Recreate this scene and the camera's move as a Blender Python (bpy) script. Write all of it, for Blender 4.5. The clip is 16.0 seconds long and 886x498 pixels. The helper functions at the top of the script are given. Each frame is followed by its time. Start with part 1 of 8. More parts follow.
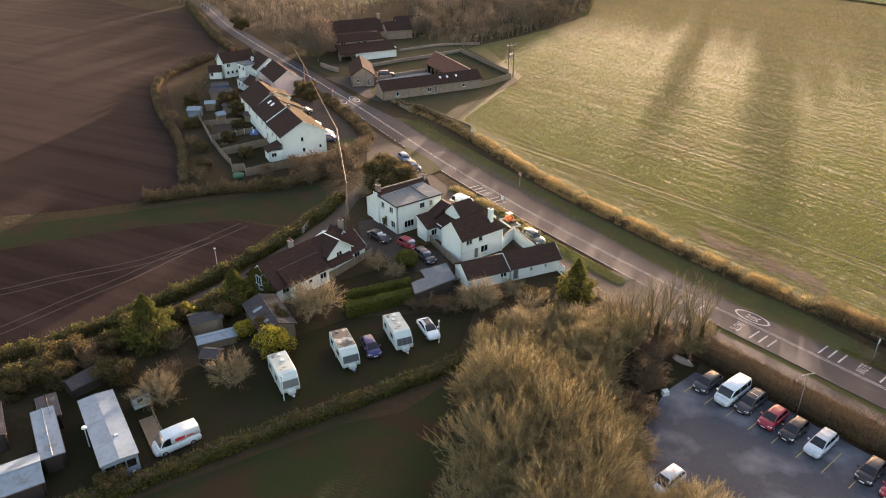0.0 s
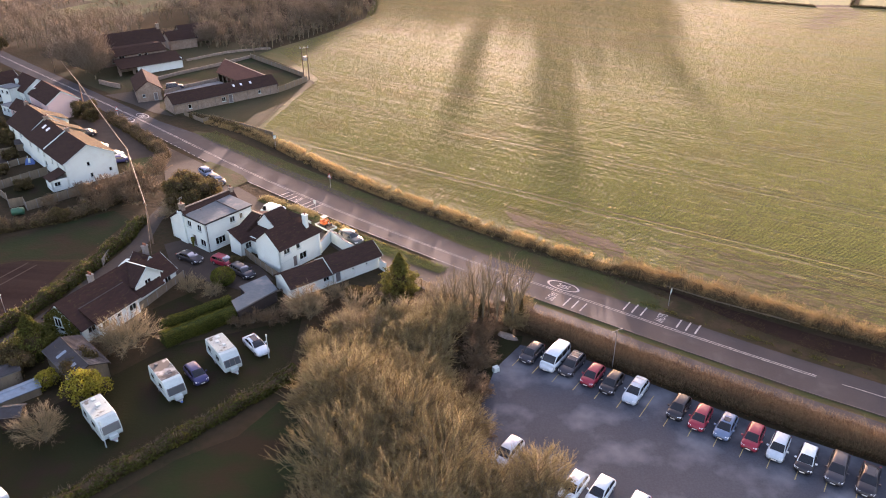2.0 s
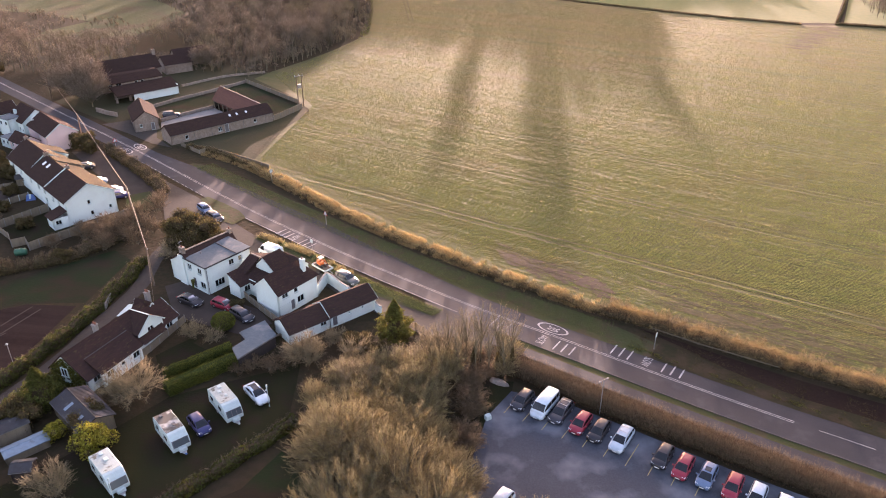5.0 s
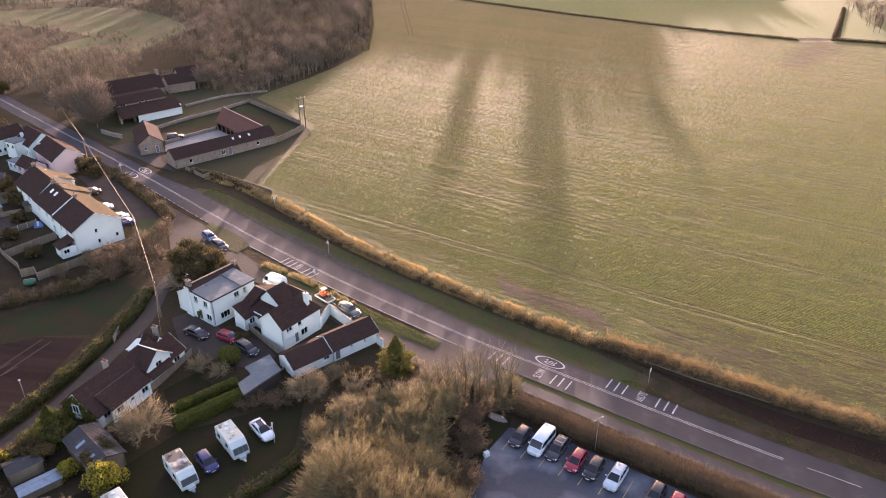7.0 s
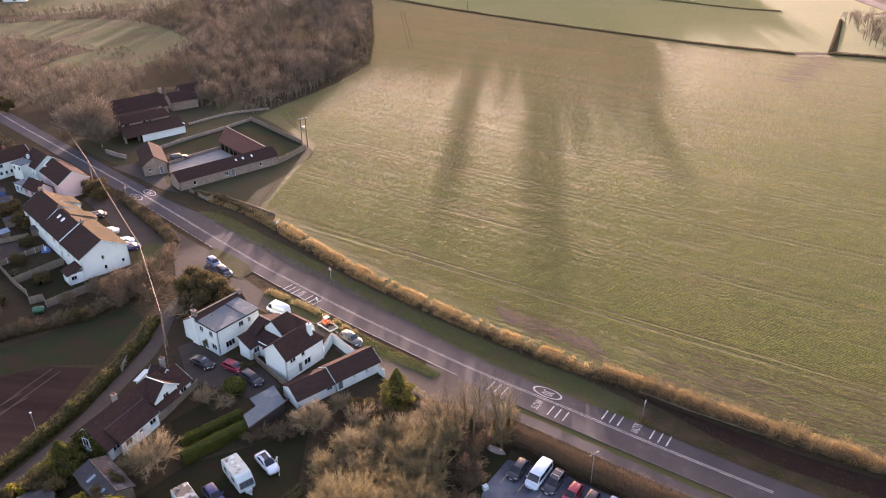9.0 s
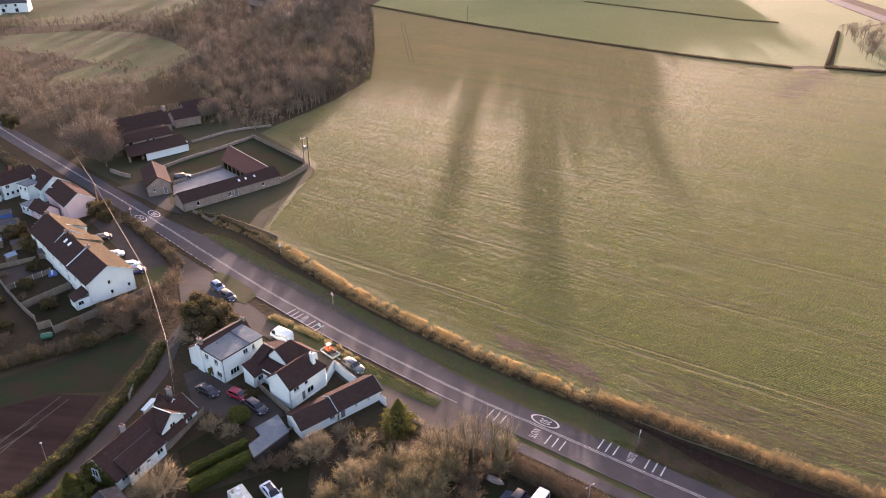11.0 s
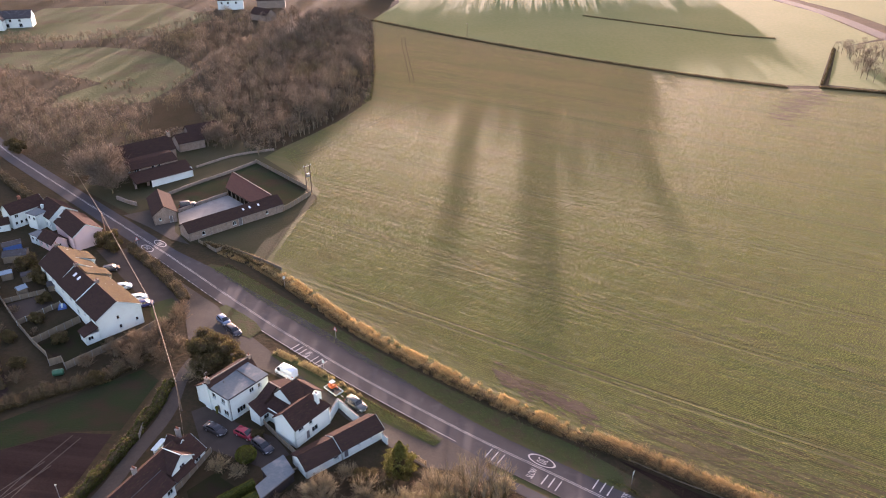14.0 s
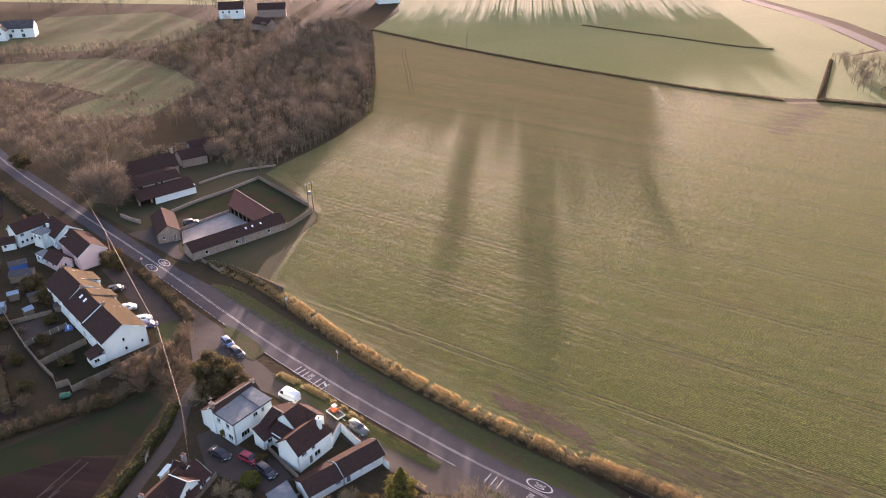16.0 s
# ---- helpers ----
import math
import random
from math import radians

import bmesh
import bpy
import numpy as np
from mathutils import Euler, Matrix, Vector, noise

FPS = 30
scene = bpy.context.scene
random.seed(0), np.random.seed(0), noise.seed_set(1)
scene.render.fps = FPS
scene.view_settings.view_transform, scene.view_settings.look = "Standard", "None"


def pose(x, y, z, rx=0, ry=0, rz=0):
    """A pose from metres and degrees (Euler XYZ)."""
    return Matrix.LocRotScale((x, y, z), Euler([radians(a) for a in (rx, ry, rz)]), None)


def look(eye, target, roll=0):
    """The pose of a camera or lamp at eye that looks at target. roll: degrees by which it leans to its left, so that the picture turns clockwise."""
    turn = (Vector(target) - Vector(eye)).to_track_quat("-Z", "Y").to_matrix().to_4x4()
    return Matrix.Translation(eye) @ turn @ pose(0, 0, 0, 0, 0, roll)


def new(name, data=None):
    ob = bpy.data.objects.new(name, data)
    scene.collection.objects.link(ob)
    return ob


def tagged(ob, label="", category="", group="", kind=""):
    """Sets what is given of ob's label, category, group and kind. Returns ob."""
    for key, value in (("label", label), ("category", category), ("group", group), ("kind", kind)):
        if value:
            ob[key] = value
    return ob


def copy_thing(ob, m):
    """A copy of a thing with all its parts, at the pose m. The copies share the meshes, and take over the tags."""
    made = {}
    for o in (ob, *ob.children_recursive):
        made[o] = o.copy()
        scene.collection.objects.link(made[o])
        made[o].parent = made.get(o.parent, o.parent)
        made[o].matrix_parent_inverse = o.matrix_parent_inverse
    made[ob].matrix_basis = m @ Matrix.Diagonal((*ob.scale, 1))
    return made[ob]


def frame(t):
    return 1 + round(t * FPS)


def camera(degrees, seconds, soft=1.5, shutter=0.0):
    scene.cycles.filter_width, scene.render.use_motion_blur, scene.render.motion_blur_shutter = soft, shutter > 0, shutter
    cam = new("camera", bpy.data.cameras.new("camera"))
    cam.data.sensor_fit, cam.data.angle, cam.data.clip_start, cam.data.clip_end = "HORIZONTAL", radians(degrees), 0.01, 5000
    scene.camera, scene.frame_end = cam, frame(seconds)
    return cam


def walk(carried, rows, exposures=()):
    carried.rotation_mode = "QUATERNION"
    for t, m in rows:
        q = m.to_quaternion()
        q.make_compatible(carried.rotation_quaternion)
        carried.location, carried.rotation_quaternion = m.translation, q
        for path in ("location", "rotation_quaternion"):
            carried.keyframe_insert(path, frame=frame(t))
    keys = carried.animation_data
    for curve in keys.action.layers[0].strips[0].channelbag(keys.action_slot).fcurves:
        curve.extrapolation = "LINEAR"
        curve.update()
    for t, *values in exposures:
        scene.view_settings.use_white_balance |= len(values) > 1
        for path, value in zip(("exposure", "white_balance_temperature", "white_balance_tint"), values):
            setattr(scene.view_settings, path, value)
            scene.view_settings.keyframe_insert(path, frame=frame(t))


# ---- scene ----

# ---- camera and its path: a turn on the spot, then a straight climb ----
cam = camera(62.15, 16.0, soft=1.0)
PITCH, ROLL = -28.29, 0.06
PATH = [
    (0.0, 55.35, 16.49), (0.5, 55.36, 9.51), (1.0, 55.35, 5.11), (1.5, 55.35, 2.35), (2.0, 55.37, 0.60),
    (2.5, 55.55, 0.00), (3.0, 56.51, 0.00), (3.5, 58.05, 0.00), (4.0, 59.69, 0.00), (6.5, 67.67, 0.00),
    (7.0, 69.18, 0.00), (7.5, 70.69, 0.00), (8.0, 72.18, 0.00), (8.5, 73.66, 0.00), (9.0, 75.15, 0.00),
    (11.5, 82.43, 0.00), (12.0, 83.85, 0.00), (12.5, 85.27, 0.00), (13.0, 86.73, 0.00), (13.5, 88.15, 0.00),
    (14.0, 89.60, 0.00), (14.5, 91.03, 0.00), (15.0, 92.48, 0.00), (15.5, 93.92, 0.00), (16.0, 95.35, 0.00),
]
EXPOSURES = [(0.0, 2.68, 6450, 30), (0.6, 2.92, 6250, 36), (1.2, 2.92, 6080, 41), (4.0, 2.90, 6000, 44), (9.0, 2.85, 5900, 45), (12.0, 2.80, 5820, 43), (16.0, 2.78, 5800, 43)]
walk(cam, [(t, pose(0, 0, z, 90 + PITCH, ROLL, yaw)) for t, z, yaw in PATH], EXPOSURES)

# ---- light: a very low sun ahead, clear sky ----
SUN_UP, SUN_RIGHT = 5.0, 6.0
world = bpy.data.worlds.new("sky")
scene.world = world
world.use_nodes = True
wn = world.node_tree
sky = wn.nodes.new("ShaderNodeTexSky")
sky.sky_type = 'NISHITA'
sky.sun_disc = False
sky.sun_elevation = radians(SUN_UP)
sky.sun_rotation = radians(SUN_RIGHT)
sky.air_density, sky.dust_density, sky.ozone_density = 1.0, 3.0, 0.4
wn.links.new(sky.outputs[0], wn.nodes["Background"].inputs[0])
wn.nodes["Background"].inputs[1].default_value = 0.15
lamp = bpy.data.lights.new("sun", 'SUN')
lamp.energy, lamp.angle, lamp.color = 3.9, radians(0.6), (1.0, 0.78, 0.52)
sun = new("sun", lamp)
su, sr = radians(SUN_UP), radians(SUN_RIGHT)
sun.matrix_world = look((0, 0, 0), (-math.sin(sr) * math.cos(su), -math.cos(sr) * math.cos(su), -math.sin(su)))

# ---- small builders ----
def tri_mesh(name, verts, faces):
    me = bpy.data.meshes.new(name)
    verts, faces = np.asarray(verts, dtype=np.float32), np.asarray(faces, dtype=np.int32)
    n, k = faces.shape
    me.vertices.add(len(verts))
    me.vertices.foreach_set("co", verts.ravel())
    me.loops.add(n * k)
    me.loops.foreach_set("vertex_index", faces.ravel())
    me.polygons.add(n)
    me.polygons.foreach_set("loop_start", np.arange(0, n * k, k, dtype=np.int32))
    me.update(calc_edges=True)
    return me


class Geo:
    """Vertices and faces of one mesh."""

    def __init__(self):
        self.v, self.f = [], []

    def add(self, verts, faces):
        n = len(self.v)
        self.v.extend(tuple(p) for p in verts)
        self.f.extend(tuple(i + n for i in face) for face in faces)
        return self

    def box(self, c, s, rz=0.0, rx=0.0, ry=0.0):
        m = pose(*c, rx, ry, rz)
        x, y, z = (a / 2 for a in s)
        pts = [m @ Vector(p) for p in ((-x, -y, -z), (x, -y, -z), (x, y, -z), (-x, y, -z), (-x, -y, z), (x, -y, z), (x, y, z), (-x, y, z))]
        return self.add(pts, ((0, 3, 2, 1), (4, 5, 6, 7), (0, 1, 5, 4), (1, 2, 6, 5), (2, 3, 7, 6), (3, 0, 4, 7)))

    def hexa(self, lo, hi):
        """A solid between two loops of the same length, seen from above in counter-clockwise order."""
        n = len(lo)
        faces = [tuple(range(n - 1, -1, -1)), tuple(range(n, 2 * n))]
        faces += [(i, (i + 1) % n, n + (i + 1) % n, n + i) for i in range(n)]
        return self.add(list(lo) + list(hi), faces)

    def prism(self, poly, z0, z1):
        return self.hexa([(x, y, z0) for x, y in poly], [(x, y, z1) for x, y in poly])

    def tube(self, p0, p1, r0, r1=None, n=8, caps=True):
        r1 = r0 if r1 is None else r1
        p0, p1 = Vector(p0), Vector(p1)
        q = (p1 - p0).to_track_quat("Z", "Y")
        ring = [(math.cos(2 * math.pi * i / n), math.sin(2 * math.pi * i / n)) for i in range(n)]
        lo = [p0 + q @ Vector((c * r0, s * r0, 0)) for c, s in ring]
        hi = [p1 + q @ Vector((c * r1, s * r1, 0)) for c, s in ring]
        if caps:
            return self.hexa(lo, hi)
        return self.add(lo + hi, [(i, (i + 1) % n, n + (i + 1) % n, n + i) for i in range(n)])

    def loft(self, rings, closed=True, caps=True):
        k = len(rings[0])
        faces = []
        for a in range(len(rings) - 1):
            for i in range(k if closed else k - 1):
                j = (i + 1) % k
                faces.append((a * k + i, a * k + j, (a + 1) * k + j, (a + 1) * k + i))
        if caps:
            faces.append(tuple(range(k - 1, -1, -1)))
            faces.append(tuple((len(rings) - 1) * k + i for i in range(k)))
        return self.add([p for r in rings for p in r], faces)

    def mesh(self, name, smooth=False):
        me = bpy.data.meshes.new(name)
        me.from_pydata(self.v, [], self.f)
        if smooth:
            me.polygons.foreach_set("use_smooth", [True] * len(me.polygons))
        me.update()
        return me


def part(name, shape, material, parent=None, label="", smooth=False):
    """One mesh object, a child of parent where one is given."""
    me = shape.mesh(name, smooth) if isinstance(shape, Geo) else shape
    if not me.materials:
        me.materials.append(material)
    ob = new(name, me)
    if parent:
        ob.parent = parent
    return tagged(ob, label)


def thing(name, x, y, yaw, label, category, group="", z=0.0):
    ob = new(name)
    ob.empty_display_size = 0.3
    ob.matrix_basis = pose(x, y, z, 0, 0, yaw)
    return tagged(ob, label, category, group)


def setting(name, shape, material, label, category=""):
    return tagged(part(name, shape, material), label, category or name.split("_")[0], kind="structure")


# ---- materials ----
def surface(name, a, b, fine=8.0, coarse=0.6, rough=0.8, bump=0.2, metal=0.0, vary=0.0, thin=0.0, patch=0.45, spots=None,
            coat=0.0, spec=0.4, stretch=(1, 1, 1), bump_dist=0.02):
    """Colour a broken by b at two scales, with fine relief; vary: from piece to piece; thin: light let through (leaves)."""
    m = bpy.data.materials.new(name)
    m.use_nodes = True
    t = m.node_tree
    t.nodes.clear()
    N = t.nodes.new

    def link(x, y):
        t.links.new(x, y)
    out, bsdf, co, mp = N("ShaderNodeOutputMaterial"), N("ShaderNodeBsdfPrincipled"), N("ShaderNodeTexCoord"), N("ShaderNodeMapping")
    mp.inputs["Scale"].default_value = stretch
    link(co.outputs["Object"], mp.inputs["Vector"])
    n1, n2 = N("ShaderNodeTexNoise"), N("ShaderNodeTexNoise")
    for node, sc, det in ((n1, fine, 5), (n2, coarse, 4)):
        node.inputs["Scale"].default_value, node.inputs["Detail"].default_value = sc, det
        link(mp.outputs[0], node.inputs["Vector"])
    r1, r2 = N("ShaderNodeMapRange"), N("ShaderNodeMapRange")
    for node, src, lo, hi in ((r1, n1, 0.35, 0.65), (r2, n2, patch - 0.12, patch + 0.2)):
        node.inputs["From Min"].default_value, node.inputs["From Max"].default_value = lo, hi
        link(src.outputs["Fac"], node.inputs["Value"])
    mixf = N("ShaderNodeMath")
    mixf.operation = 'MULTIPLY_ADD'
    mixf.inputs[1].default_value, mixf.inputs[2].default_value = 0.5, 0.0
    link(r1.outputs[0], mixf.inputs[0])
    half = N("ShaderNodeMath")
    half.operation = 'MULTIPLY_ADD'
    half.inputs[1].default_value = 0.5
    link(r2.outputs[0], half.inputs[0])
    link(mixf.outputs[0], half.inputs[2])
    mix = N("ShaderNodeMix")
    mix.data_type = 'RGBA'
    mix.inputs[6].default_value, mix.inputs[7].default_value = (*a, 1), (*b, 1)
    link(half.outputs[0], mix.inputs[0])
    col = mix.outputs[2]
    if spots:
        sc, lo, hi, c3 = spots
        n3 = N("ShaderNodeTexNoise")
        n3.inputs["Scale"].default_value, n3.inputs["Detail"].default_value = sc, 6
        link(mp.outputs[0], n3.inputs["Vector"])
        r3 = N("ShaderNodeMapRange")
        r3.inputs["From Min"].default_value, r3.inputs["From Max"].default_value = lo, hi
        link(n3.outputs["Fac"], r3.inputs["Value"])
        m3 = N("ShaderNodeMix")
        m3.data_type = 'RGBA'
        m3.inputs[7].default_value = (*c3, 1)
        link(r3.outputs[0], m3.inputs[0])
        link(col, m3.inputs[6])
        col = m3.outputs[2]
    if vary:
        geo, hue = N("ShaderNodeNewGeometry"), N("ShaderNodeHueSaturation")
        rng, rng2 = N("ShaderNodeMapRange"), N("ShaderNodeMapRange")
        rng.inputs["To Min"].default_value, rng.inputs["To Max"].default_value = 1 - vary, 1 + vary
        rng2.inputs["To Min"].default_value, rng2.inputs["To Max"].default_value = 0.5 - vary * 0.04, 0.5 + vary * 0.04
        link(geo.outputs["Random Per Island"], rng.inputs["Value"])
        link(geo.outputs["Random Per Island"], rng2.inputs["Value"])
        link(rng.outputs[0], hue.inputs["Value"])
        link(rng2.outputs[0], hue.inputs["Hue"])
        link(col, hue.inputs["Color"])
        col = hue.outputs[0]
    link(col, bsdf.inputs["Base Color"])
    bsdf.inputs["Roughness"].default_value, bsdf.inputs["Metallic"].default_value = rough, metal
    bsdf.inputs["Specular IOR Level"].default_value = spec
    bsdf.inputs["Coat Weight"].default_value = coat
    bsdf.inputs["Coat Roughness"].default_value = 0.05
    if bump:
        bp = N("ShaderNodeBump")
        bp.inputs["Strength"].default_value, bp.inputs["Distance"].default_value = bump, bump_dist
        link(n1.outputs["Fac"], bp.inputs["Height"])
        link(bp.outputs[0], bsdf.inputs["Normal"])
    end = bsdf.outputs[0]
    if thin:
        tr, ms = N("ShaderNodeBsdfTranslucent"), N("ShaderNodeMixShader")
        link(col, tr.inputs["Color"])
        ms.inputs[0].default_value = thin
        link(bsdf.outputs[0], ms.inputs[1])
        link(tr.outputs[0], ms.inputs[2])
        end = ms.outputs[0]
    link(end, out.inputs[0])
    return m


def rows_surface(name, a, b, c, angle, spacing, relief, lines=0.5, gloss=0.1, rough=0.95):
    """Tilled or drilled land: broken lines about a spacing in metres apart, running at an angle, with clods and patches of c."""
    m = surface(name, a, b, fine=1.2, coarse=0.05, rough=rough, bump=0.0, spec=gloss, spots=(0.035, 0.5, 0.72, c))
    t = m.node_tree
    N = t.nodes.new
    bsdf = next(n for n in t.nodes if n.type == 'BSDF_PRINCIPLED')
    co = next(n for n in t.nodes if n.type == 'TEX_COORD')
    turn = N("ShaderNodeMapping")
    turn.inputs["Rotation"].default_value = (0, 0, radians(-angle))
    t.links.new(co.outputs["Object"], turn.inputs["Vector"])

    def streaks(sx, sy, detail):
        sq, nz = N("ShaderNodeMapping"), N("ShaderNodeTexNoise")
        sq.inputs["Scale"].default_value = (sx, sy, 1)
        nz.inputs["Scale"].default_value, nz.inputs["Detail"].default_value = 1.0, detail
        t.links.new(turn.outputs[0], sq.inputs["Vector"])
        t.links.new(sq.outputs[0], nz.inputs["Vector"])
        return nz.outputs["Fac"]
    fine, long, clod = streaks(0.018 / spacing, 0.9 / spacing, 4), streaks(0.004, 0.3, 3), streaks(2.6, 3.4, 6)

    def weigh(x, k, y):
        ma = N("ShaderNodeMath")
        ma.operation = 'MULTIPLY_ADD'
        ma.inputs[1].default_value = k
        t.links.new(x, ma.inputs[0])
        if isinstance(y, float):
            ma.inputs[2].default_value = y
        else:
            t.links.new(y, ma.inputs[2])
        return ma.outputs[0]
    height = weigh(fine, lines * 1.6, weigh(clod, 0.08, 0.0))
    bp = N("ShaderNodeBump")
    bp.inputs["Strength"].default_value, bp.inputs["Distance"].default_value = 0.9, relief
    t.links.new(height, bp.inputs["Height"])
    t.links.new(bp.outputs[0], bsdf.inputs["Normal"])
    shade = weigh(fine, lines, weigh(long, 0.7, weigh(clod, 0.3, 0.0)))
    rg, mx = N("ShaderNodeMapRange"), N("ShaderNodeMix")
    mid_ = 0.5 * (lines + 1.0)
    rg.inputs["From Min"].default_value, rg.inputs["From Max"].default_value = mid_ - 0.10, mid_ + 0.13
    rg.inputs["To Max"].default_value = 0.9
    t.links.new(shade, rg.inputs["Value"])
    mx.data_type = 'RGBA'
    t.links.new(rg.outputs[0], mx.inputs[0])
    t.links.new(bsdf.inputs["Base Color"].links[0].from_socket, mx.inputs[6])
    mx.inputs[7].default_value = (*c, 1)
    t.links.new(mx.outputs[2], bsdf.inputs["Base Color"])
    return m


# Lawn and paddock colours are kept below real grass to hold deep shade.
LAWN = surface("shade_toned_lawn", (0.015, 0.0185, 0.0065), (0.021, 0.019, 0.008), fine=3.5, coarse=0.14, rough=0.95, bump=0.6, bump_dist=0.1, spec=0.08, spots=(0.3, 0.48, 0.64, (0.022, 0.016, 0.010)))
PADDOCK = surface("shade_toned_paddock", (0.013, 0.0235, 0.008), (0.019, 0.025, 0.010), fine=2.5, coarse=0.2, rough=0.95, bump=0.6, bump_dist=0.12, spec=0.08, spots=(0.12, 0.44, 0.60, (0.027, 0.020, 0.012)), stretch=(1, 1.6, 1))
VERGE = surface("green_verge_grass", (0.040, 0.053, 0.018), (0.050, 0.051, 0.021), fine=2.2, coarse=0.2, rough=0.95, bump=0.6, bump_dist=0.12, spec=0.1, spots=(0.35, 0.50, 0.68, (0.062, 0.046, 0.027)))
ROUGHVERGE = surface("brown_verge_grass", (0.026, 0.025, 0.011), (0.036, 0.029, 0.016), fine=2.0, coarse=0.2, rough=0.95, bump=0.6, bump_dist=0.12, spec=0.08, spots=(0.4, 0.48, 0.66, (0.048, 0.034, 0.02)))
YARDGRASS = surface("worn_yard_grass", (0.036, 0.040, 0.018), (0.052, 0.045, 0.025), fine=1.8, coarse=0.15, rough=0.95, bump=0.6, bump_dist=0.12, spec=0.08)
DARKWOOD = surface("dark_stained_boards", (0.05, 0.04, 0.034), (0.035, 0.03, 0.027), fine=7.0, coarse=0.8, rough=0.9, bump=0.3, spec=0.15, stretch=(3, 3, 0.4))
SCRUB = surface("dead_scrub_ground", (0.048, 0.034, 0.020), (0.029, 0.027, 0.014), fine=1.2, coarse=0.15, rough=1.0, bump=0.7, bump_dist=0.25, spec=0.05)
MEADOW = surface("tussocky_meadow", (0.060, 0.072, 0.030), (0.088, 0.090, 0.044), fine=0.7, coarse=0.05, rough=1.0, bump=0.8, bump_dist=0.3, spec=0.05, spots=(0.06, 0.5, 0.65, (0.075, 0.062, 0.036)))
PASTURE = surface("far_pasture", (0.115, 0.140, 0.048), (0.155, 0.162, 0.068), fine=0.5, coarse=0.02, rough=1.0, bump=0.4, bump_dist=0.2, spec=0.1)
CROP = rows_surface("drilled_young_crop", (0.053, 0.065, 0.018), (0.062, 0.070, 0.021), (0.086, 0.076, 0.032), -31.0, 0.5, 0.14, gloss=0.13, rough=0.84)
PLOUGH = rows_surface("ploughed_soil", (0.022, 0.0135, 0.012), (0.015, 0.0095, 0.009), (0.031, 0.021, 0.018), -8.0, 0.8, 0.08, lines=0.3, gloss=0.05)
TRAMSOIL = surface("wheel_line_soil", (0.056, 0.050, 0.022), (0.046, 0.044, 0.018), fine=0.8, coarse=0.08, rough=0.9, bump=0.5, bump_dist=0.1, spec=0.1)
DARKSTRIP = surface("dark_brown_ground", (0.028, 0.017, 0.012), (0.020, 0.012, 0.009), fine=2.5, coarse=0.3, rough=0.95, bump=0.5, bump_dist=0.1, spec=0.05)
HEADLAND = surface("thin_headland_soil", (0.050, 0.041, 0.021), (0.062, 0.054, 0.024), fine=1.5, coarse=0.2, rough=0.9, bump=0.6, bump_dist=0.1, spec=0.1)
MUD = surface("wet_mud", (0.046, 0.033, 0.024), (0.072, 0.052, 0.036), fine=1.5, coarse=0.3, rough=0.9, bump=0.7, bump_dist=0.1, spec=0.1)
TARMAC = surface("road_asphalt", (0.025, 0.0265, 0.032), (0.037, 0.039, 0.045), fine=10.0, coarse=0.22, rough=0.8, bump=0.12, spec=0.18, spots=(0.4, 0.55, 0.75, (0.050, 0.051, 0.058)))
CARPARK = surface("worn_car_park_asphalt", (0.036, 0.043, 0.055), (0.056, 0.064, 0.078), fine=5.0, coarse=0.14, rough=0.85, bump=0.2, spec=0.25, spots=(0.16, 0.48, 0.64, (0.120, 0.132, 0.150)))
LANE = surface("muddy_lane", (0.044, 0.039, 0.033), (0.064, 0.056, 0.046), fine=2.5, coarse=0.3, rough=0.9, bump=0.4, spec=0.15)
GRAVEL = surface("gravel", (0.042, 0.034, 0.028), (0.064, 0.051, 0.041), fine=14.0, coarse=0.35, rough=0.95, bump=0.5, spec=0.1)
CONCRETE = surface("pale_concrete", (0.24, 0.23, 0.21), (0.15, 0.15, 0.14), fine=6.0, coarse=0.5, rough=0.9, bump=0.15)
KERBSTONE = surface("weathered_kerbstone", (0.085, 0.082, 0.08), (0.055, 0.053, 0.05), fine=5.0, coarse=0.6, rough=0.9, bump=0.2, spec=0.15)
LINES = surface("road_paint", (0.46, 0.46, 0.46), (0.17, 0.17, 0.175), fine=6.0, coarse=1.1, rough=0.8, bump=0.1, patch=0.48, spec=0.2)
YELLOW = surface("worn_yellow_paint", (0.42, 0.33, 0.10), (0.20, 0.17, 0.10), fine=9.0, coarse=2.0, rough=0.8, bump=0.1)
WHITEWALL = surface("white_render", (0.60, 0.70, 0.67), (0.50, 0.57, 0.54), fine=9.0, coarse=0.5, rough=0.9, bump=0.15, patch=0.62, spots=(0.9, 0.62, 0.85, (0.46, 0.48, 0.45)))
PINKWALL = surface("pink_render", (0.62, 0.47, 0.45), (0.54, 0.42, 0.40), fine=9.0, coarse=0.5, rough=0.9, bump=0.15)
STONE = surface("rubble_stone", (0.27, 0.225, 0.18), (0.14, 0.115, 0.09), fine=4.0, coarse=1.2, rough=0.95, bump=0.8, bump_dist=0.05)
TILES = surface("brown_clay_tiles", (0.050, 0.030, 0.025), (0.032, 0.022, 0.020), fine=9.0, coarse=0.7, rough=0.95, spec=0.03, bump=0.5, bump_dist=0.05, spots=(1.6, 0.57, 0.74, (0.066, 0.052, 0.028)), stretch=(1, 3, 3))
OLDTILES = surface("mossy_dark_tiles", (0.050, 0.031, 0.026), (0.031, 0.022, 0.020), fine=9.0, coarse=0.6, rough=0.95, spec=0.03, bump=0.5, bump_dist=0.05, spots=(2.2, 0.54, 0.72, (0.058, 0.044, 0.024)), stretch=(1, 3, 3))
